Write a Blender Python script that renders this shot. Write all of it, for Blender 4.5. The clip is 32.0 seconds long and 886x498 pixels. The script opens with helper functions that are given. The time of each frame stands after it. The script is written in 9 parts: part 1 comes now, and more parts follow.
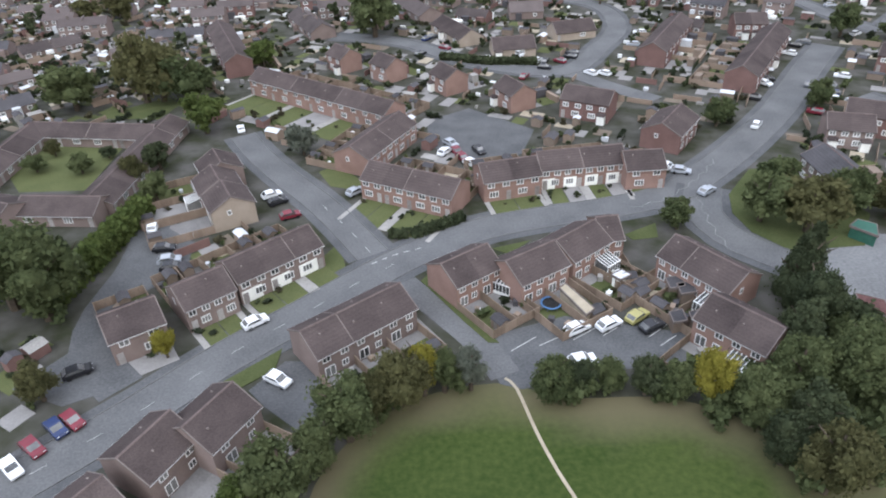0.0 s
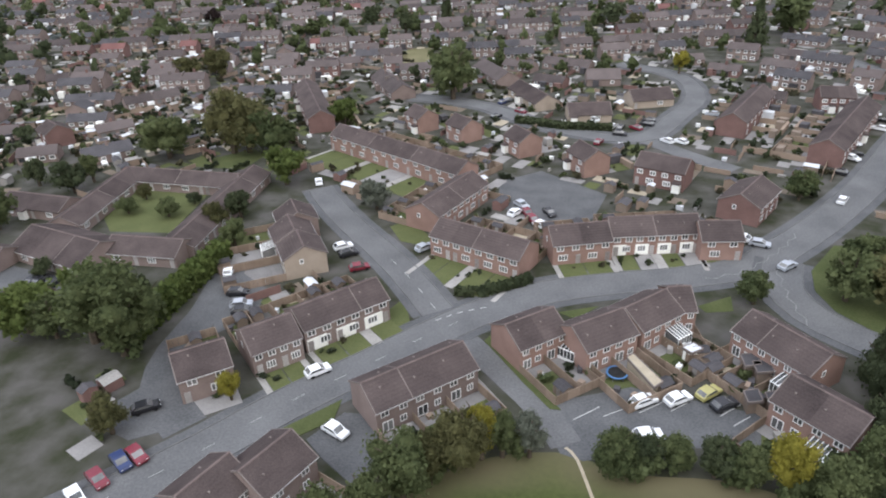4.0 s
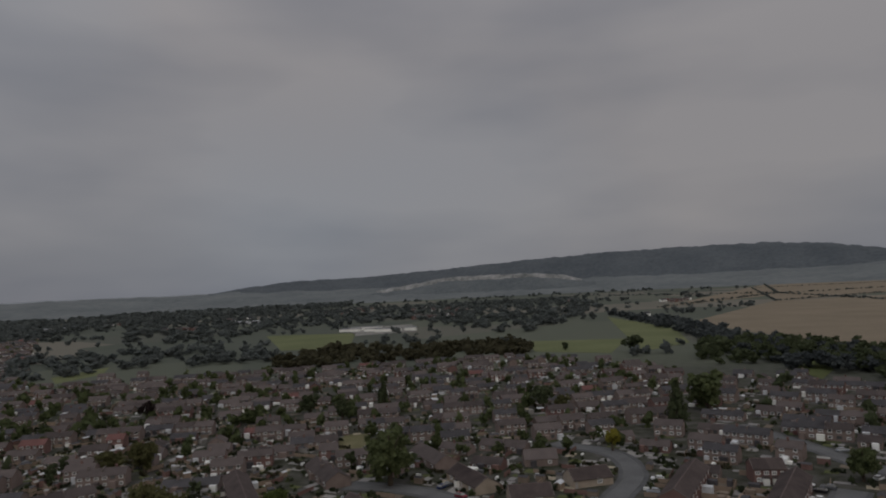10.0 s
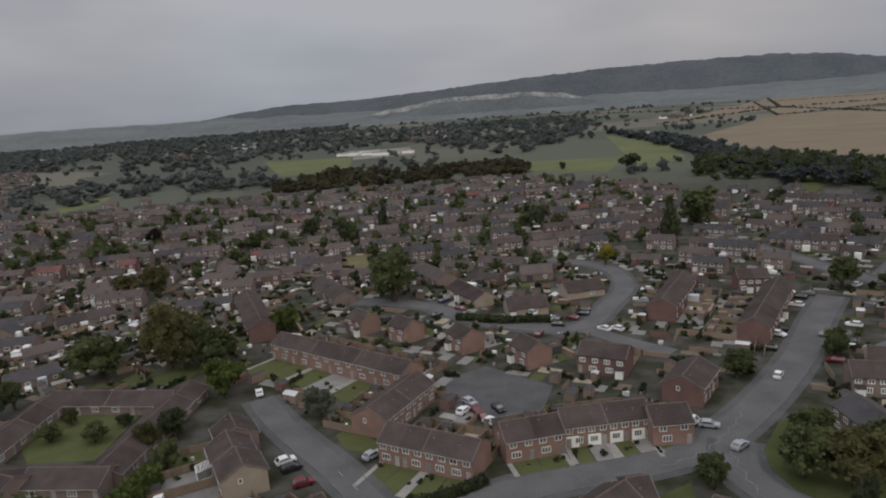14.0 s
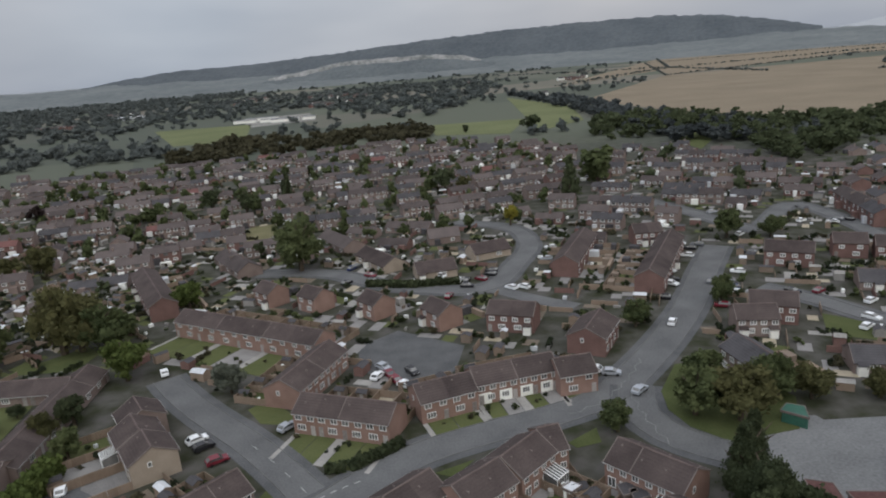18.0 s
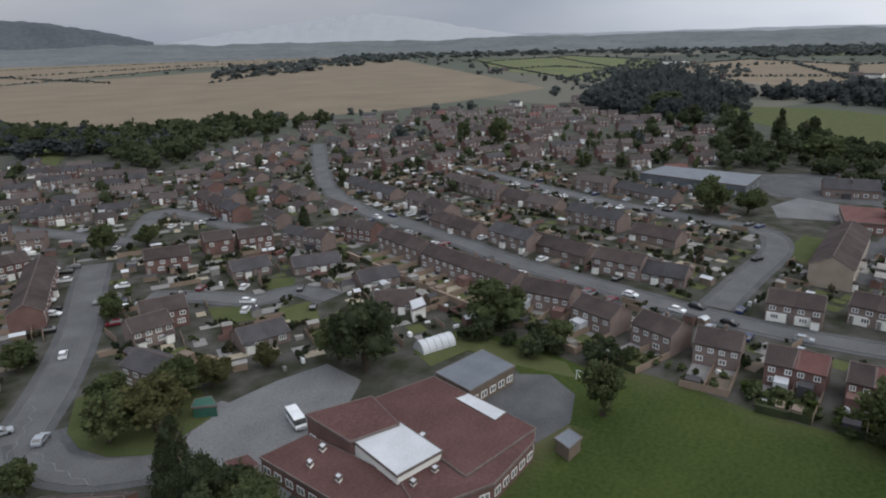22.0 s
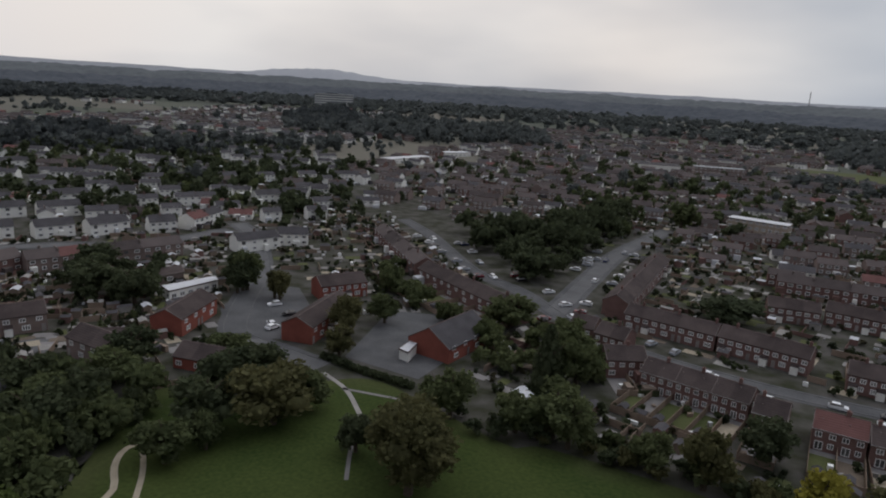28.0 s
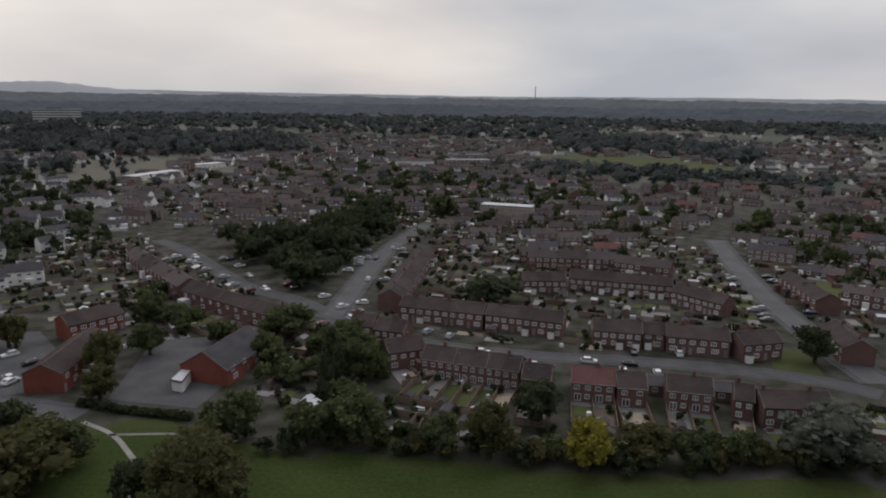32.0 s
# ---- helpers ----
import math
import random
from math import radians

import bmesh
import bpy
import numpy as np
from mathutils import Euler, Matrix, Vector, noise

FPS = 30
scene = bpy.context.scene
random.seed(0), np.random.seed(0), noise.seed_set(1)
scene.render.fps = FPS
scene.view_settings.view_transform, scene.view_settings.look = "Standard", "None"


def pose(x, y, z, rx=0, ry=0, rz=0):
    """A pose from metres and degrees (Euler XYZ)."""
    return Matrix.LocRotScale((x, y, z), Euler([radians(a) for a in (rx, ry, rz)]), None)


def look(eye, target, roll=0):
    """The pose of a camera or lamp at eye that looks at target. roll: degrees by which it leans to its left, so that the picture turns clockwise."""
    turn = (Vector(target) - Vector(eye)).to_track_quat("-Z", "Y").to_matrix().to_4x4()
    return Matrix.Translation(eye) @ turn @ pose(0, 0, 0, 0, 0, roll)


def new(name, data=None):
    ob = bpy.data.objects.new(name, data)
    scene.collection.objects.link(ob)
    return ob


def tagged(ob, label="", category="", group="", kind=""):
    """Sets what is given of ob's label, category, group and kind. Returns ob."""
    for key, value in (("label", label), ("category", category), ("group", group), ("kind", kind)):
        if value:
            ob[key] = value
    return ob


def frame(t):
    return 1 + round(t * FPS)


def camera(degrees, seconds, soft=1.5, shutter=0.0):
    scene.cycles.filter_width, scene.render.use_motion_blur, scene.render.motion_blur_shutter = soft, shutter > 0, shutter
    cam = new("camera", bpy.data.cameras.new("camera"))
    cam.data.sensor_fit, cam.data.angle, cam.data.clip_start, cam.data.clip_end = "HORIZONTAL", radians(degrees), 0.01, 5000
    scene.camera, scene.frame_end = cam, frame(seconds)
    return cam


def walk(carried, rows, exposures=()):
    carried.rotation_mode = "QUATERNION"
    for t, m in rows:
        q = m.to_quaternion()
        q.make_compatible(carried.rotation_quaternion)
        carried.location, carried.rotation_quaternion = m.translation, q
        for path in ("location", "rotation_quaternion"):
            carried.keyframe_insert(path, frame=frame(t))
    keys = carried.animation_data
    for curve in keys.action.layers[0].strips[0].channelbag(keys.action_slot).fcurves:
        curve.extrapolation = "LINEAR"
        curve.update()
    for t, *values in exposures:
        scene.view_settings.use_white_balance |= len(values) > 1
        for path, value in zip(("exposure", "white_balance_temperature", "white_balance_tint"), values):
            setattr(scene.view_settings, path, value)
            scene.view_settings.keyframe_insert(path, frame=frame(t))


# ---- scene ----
cam = camera(66.56, 32.0, soft=2.0)
EYE = (0.0, 0.0, 68)
# seconds, heading clockwise from north, pitch, roll in degrees: a hovering camera that tilts up, then pans right round
ROWS = [
    (0, -0.00, -33.65, -2.47),
    (0.5, 0.42, -33.75, -2.33),
    (1, 0.35, -34.59, -1.92),
    (1.5, -1.49, -37.33, -2.52),
    (2, -2.09, -38.34, -2.35),
    (2.5, -2.76, -34.69, -1.92),
    (4.5, -7.35, -22.32, -3.04),
    (5, -7.23, -11.07, -3.42),
    (5.5, -6.53, -0.44, -2.95),
    (6, -5.61, 4.25, -2.77),
    (6.5, -1.84, 4.50, -2.82),
    (7, 3.27, 4.25, -2.15),
    (7.5, 1.41, 4.41, -1.96),
    (8, 1.10, 4.46, -2.11),
    (8.5, 0.66, 4.24, -2.53),
    (9, 0.69, 4.24, -2.51),
    (9.5, 0.30, 4.36, -2.63),
    (10, 0.42, 3.08, -2.80),
    (10.5, 0.53, 0.87, -2.72),
    (11, -0.19, -0.62, -2.94),
    (11.5, -0.19, -1.69, -3.25),
    (12, 0.18, -3.35, -3.29),
    (12.5, 0.09, -5.32, -3.62),
    (13, 0.19, -7.20, -3.98),
    (13.5, -0.44, -9.88, -4.13),
    (14, -0.28, -11.91, -4.08),
    (14.5, -0.09, -13.26, -4.06),
    (15, -0.45, -14.21, -4.16),
    (15.5, -0.84, -14.50, -4.34),
    (17.5, -0.08, -15.15, -5.23),
    (18, 7.50, -15.44, -4.71),
    (18.5, 16.36, -16.06, -3.91),
    (19, 23.29, -16.39, -3.25),
    (19.5, 28.62, -16.53, -2.94),
    (20, 34.60, -16.78, -2.81),
    (20.5, 42.15, -16.90, -2.55),
    (21, 50.05, -17.12, -1.59),
    (21.5, 54.72, -17.26, -1.77),
    (22, 58.88, -17.20, -1.37),
    (22.5, 64.71, -17.31, -1.39),
    (23, 73.16, -17.33, -0.44),
    (23.5, 81.74, -17.34, -0.16),
    (24, 89.67, -17.30, 0.28),
    (24.5, 98.22, -17.23, 1.39),
    (25, 107.69, -16.70, 2.75),
    (25.5, 116.14, -16.04, 2.63),
    (27.5, 147.01, -14.24, 3.60),
    (28, 157.95, -13.53, 3.25),
    (28.5, 167.89, -13.04, 2.75),
    (29, 174.82, -12.60, 2.45),
    (29.5, 174.47, -12.60, 1.96),
    (30, 172.85, -12.61, 1.55),
    (30.5, 172.20, -12.66, 1.18),
    (31, 177.82, -12.46, 1.04),
    (31.5, 180.23, -12.60, 1.37),
    (32, 177.74, -12.57, 0.79),
]
walk(cam, [(t, pose(*EYE, 90 + pitch, 0, -heading) @ pose(0, 0, 0, 0, 0, roll)) for t, heading, pitch, roll in ROWS],
     exposures=[(0, 1.2, 5700, 11), (2.5, 1.2, 5700, 11), (5, 0.86, 6050, 12), (6, 0.27, 5850, 12), (9, -0.82, 6300, 12), (11, -0.86, 6350, 12), (13, -0.4, 6380, 12),
                (15, 0.12, 6280, 11), (18, 0.26, 6080, 9), (21, 0.24, 6000, 9), (23, 0.16, 5980, 10), (25, -0.04, 5980, 11), (28, -0.36, 6100, 13), (29, -0.34, 6200, 14), (32, -0.32, 6250, 14)])
SKY_GAIN, SOUTH_GAIN = 6.0, 2.2

# ---- world, sun ----
def node_tree(owner):
    owner.use_nodes = True
    nt = owner.node_tree
    nt.nodes.clear()
    return nt


def link_nodes(nt, *pairs):
    for a, b in pairs:
        nt.links.new(a, b)


world = bpy.data.worlds.new("overcast_sky")
scene.world = world
nt = node_tree(world)
N = nt.nodes.new
sky = N("ShaderNodeTexSky")
sky.sky_type, sky.sun_disc = "NISHITA", False
sky.sun_elevation, sky.sun_rotation, sky.dust_density = radians(48), radians(140), 4.0
coord, mapping = N("ShaderNodeTexCoord"), N("ShaderNodeMapping")
mapping.inputs["Scale"].default_value = (1.0, 1.0, 3.2)
cloud = N("ShaderNodeTexNoise")
cloud.inputs["Scale"].default_value, cloud.inputs["Detail"].default_value, cloud.inputs["Roughness"].default_value = 1.6, 4.0, 0.45
ramp = N("ShaderNodeValToRGB")
ramp.color_ramp.elements[0].position, ramp.color_ramp.elements[0].color = 0.36, (0.46, 0.49, 0.56, 1)
ramp.color_ramp.elements[1].position, ramp.color_ramp.elements[1].color = 0.64, (0.765, 0.765, 0.79, 1)
soft_sky = N("ShaderNodeMix")
soft_sky.data_type = "RGBA"
soft_sky.inputs["Factor"].default_value = 0.93
gain = N("ShaderNodeVectorMath")
gain.operation = "SCALE"
gain.inputs["Scale"].default_value = SKY_GAIN
glow_dir, glow, glow_mul = N("ShaderNodeVectorMath"), N("ShaderNodeMapRange"), N("ShaderNodeVectorMath")
glow_dir.operation, glow_mul.operation = "DOT_PRODUCT", "SCALE"
glow_dir.inputs[1].default_value = (math.sin(radians(165)) * 0.94, math.cos(radians(165)) * 0.94, 0.34)
glow.interpolation_type = "SMOOTHSTEP"
glow.inputs["From Min"].default_value, glow.inputs["From Max"].default_value = -0.3, 0.95
glow.inputs["To Min"].default_value, glow.inputs["To Max"].default_value = 1.0, SOUTH_GAIN
warm, warmth, warm_mul = N("ShaderNodeMapRange"), N("ShaderNodeMix"), N("ShaderNodeVectorMath")
warm.interpolation_type, warmth.data_type, warm_mul.operation = "SMOOTHSTEP", "RGBA", "MULTIPLY"
warm.inputs["From Min"].default_value, warm.inputs["From Max"].default_value = 0.2, 0.95
warmth.inputs["A"].default_value, warmth.inputs["B"].default_value = (1, 1, 1, 1), (1.06, 1.0, 0.88, 1)
back, out = N("ShaderNodeBackground"), N("ShaderNodeOutputWorld")
back.inputs["Strength"].default_value = 0.1
hue, tone, tint = N("ShaderNodeTexNoise"), N("ShaderNodeValToRGB"), N("ShaderNodeVectorMath")
hue.inputs["Scale"].default_value, hue.inputs["Detail"].default_value = 1.1, 2.0
tone.color_ramp.elements[0].position, tone.color_ramp.elements[0].color = 0.38, (0.965, 1.0, 1.02, 1)
tone.color_ramp.elements[1].position, tone.color_ramp.elements[1].color = 0.62, (1.05, 1.0, 0.95, 1)
tint.operation = "MULTIPLY"
split, high, high_mul = N("ShaderNodeSeparateXYZ"), N("ShaderNodeMapRange"), N("ShaderNodeVectorMath")
high.interpolation_type, high_mul.operation = "SMOOTHSTEP", "SCALE"
high.inputs["From Min"].default_value, high.inputs["From Max"].default_value = 0.22, 0.95
high.inputs["To Min"].default_value, high.inputs["To Max"].default_value = 1.0, 1.85
link_nodes(nt, (coord.outputs["Generated"], split.inputs["Vector"]), (split.outputs["Z"], high.inputs["Value"]), (high.outputs["Result"], high_mul.inputs["Scale"]),
           (glow_mul.outputs["Vector"], high_mul.inputs[0]), (high_mul.outputs["Vector"], gain.inputs[0]))
link_nodes(nt, (coord.outputs["Generated"], hue.inputs["Vector"]), (hue.outputs["Fac"], tone.inputs["Fac"]), (tone.outputs["Color"], tint.inputs[1]),
           (ramp.outputs["Color"], tint.inputs[0]), (tint.outputs["Vector"], warm_mul.inputs[0]), (warm_mul.outputs["Vector"], glow_mul.inputs[0]),
           (glow_dir.outputs["Value"], warm.inputs["Value"]), (warm.outputs["Result"], warmth.inputs["Factor"]), (warmth.outputs["Result"], warm_mul.inputs[1]))
link_nodes(nt, (coord.outputs["Generated"], mapping.inputs["Vector"]), (mapping.outputs["Vector"], cloud.inputs["Vector"]),
           (cloud.outputs["Fac"], ramp.inputs["Fac"]), (coord.outputs["Generated"], glow_dir.inputs[0]),
           (glow_dir.outputs["Value"], glow.inputs["Value"]), (glow.outputs["Result"], glow_mul.inputs["Scale"]), (sky.outputs["Color"], soft_sky.inputs["A"]), (gain.outputs["Vector"], soft_sky.inputs["B"]),
           (soft_sky.outputs["Result"], back.inputs["Color"]), (back.outputs["Background"], out.inputs["Surface"]))
sun = new("sun", bpy.data.lights.new("sun", "SUN"))
sun.data.energy, sun.data.angle, sun.data.color = 0.5, radians(30), (1.0, 0.98, 0.95)
sun.matrix_world = look((0, 0, 300), (150, 180, 0))


# ---- materials ----
def material(name, dark, light, rough=0.8, scale=0.5, fine=6.0, bump=0.1, metal=0.0, per_object=0.0, rows=0.0, per_island=0.0, leafy=False):
    """Two tones mixed by a broad and a fine noise in world space; rows: courses of tiles that far apart; per_object: how much each piece differs."""
    m = bpy.data.materials.new(name)
    nt = node_tree(m)
    N = nt.nodes.new
    geo, shader, out = N("ShaderNodeNewGeometry"), N("ShaderNodeBsdfPrincipled"), N("ShaderNodeOutputMaterial")
    broad, grain, mix = N("ShaderNodeTexNoise"), N("ShaderNodeTexNoise"), N("ShaderNodeMix")
    broad.inputs["Scale"].default_value, grain.inputs["Scale"].default_value = scale, fine
    broad.inputs["Detail"].default_value = grain.inputs["Detail"].default_value = 4.0
    add = N("ShaderNodeMath")
    add.operation = "ADD"
    stretch = N("ShaderNodeMapRange")
    stretch.inputs["From Min"].default_value, stretch.inputs["From Max"].default_value = 0.7, 1.3
    mix.data_type = "RGBA"
    mix.inputs["A"].default_value, mix.inputs["B"].default_value = (*dark, 1), (*light, 1)
    link_nodes(nt, (geo.outputs["Position"], broad.inputs["Vector"]), (geo.outputs["Position"], grain.inputs["Vector"]),
               (broad.outputs["Fac"], add.inputs[0]), (grain.outputs["Fac"], add.inputs[1]))
    factor = add.outputs[0]
    if per_object:
        info, shift = N("ShaderNodeObjectInfo"), N("ShaderNodeMath")
        shift.operation = "MULTIPLY_ADD"
        shift.inputs[1].default_value = per_object
        link_nodes(nt, (info.outputs["Random"], shift.inputs[0]), (factor, shift.inputs[2]))
        factor = shift.outputs[0]
        stretch.inputs["From Max"].default_value += per_object
    if per_island:
        one, shift = N("ShaderNodeNewGeometry"), N("ShaderNodeMath")
        shift.operation = "MULTIPLY_ADD"
        shift.inputs[1].default_value = per_island
        link_nodes(nt, (one.outputs["Random Per Island"], shift.inputs[0]), (factor, shift.inputs[2]))
        factor = shift.outputs[0]
        stretch.inputs["From Max"].default_value += per_island
    link_nodes(nt, (factor, stretch.inputs["Value"]), (stretch.outputs["Result"], mix.inputs["Factor"]),
               (mix.outputs["Result"], shader.inputs["Base Color"]), (shader.outputs["BSDF"], out.inputs["Surface"]))
    shader.inputs["Roughness"].default_value, shader.inputs["Metallic"].default_value = rough, metal
    if rough > 0.74:  # matt, broken surfaces have next to no sheen
        shader.inputs["Specular IOR Level"].default_value = 0.08
    if leafy:  # thin leaves pass part of the light on
        glow_through, both = N("ShaderNodeBsdfTranslucent"), N("ShaderNodeMixShader")
        both.inputs["Fac"].default_value = 0.4
        link_nodes(nt, (mix.outputs["Result"], glow_through.inputs["Color"]), (shader.outputs["BSDF"], both.inputs[1]), (glow_through.outputs["BSDF"], both.inputs[2]), (both.outputs["Shader"], out.inputs["Surface"]))
    height = grain.outputs["Fac"]
    if rows:
        wave, cut = N("ShaderNodeTexWave"), N("ShaderNodeMath")
        wave.bands_direction = "Z"
        wave.inputs["Scale"].default_value, wave.inputs["Distortion"].default_value = 0.314 / rows, 0.6
        cut.operation = "ADD"
        link_nodes(nt, (geo.outputs["Position"], wave.inputs["Vector"]), (wave.outputs["Fac"], cut.inputs[0]), (height, cut.inputs[1]))
        height = cut.outputs[0]
    if bump:
        relief = N("ShaderNodeBump")
        relief.inputs["Strength"].default_value, relief.inputs["Distance"].default_value = bump, 0.05
        link_nodes(nt, (height, relief.inputs["Height"]), (relief.outputs["Normal"], shader.inputs["Normal"]))
    return m


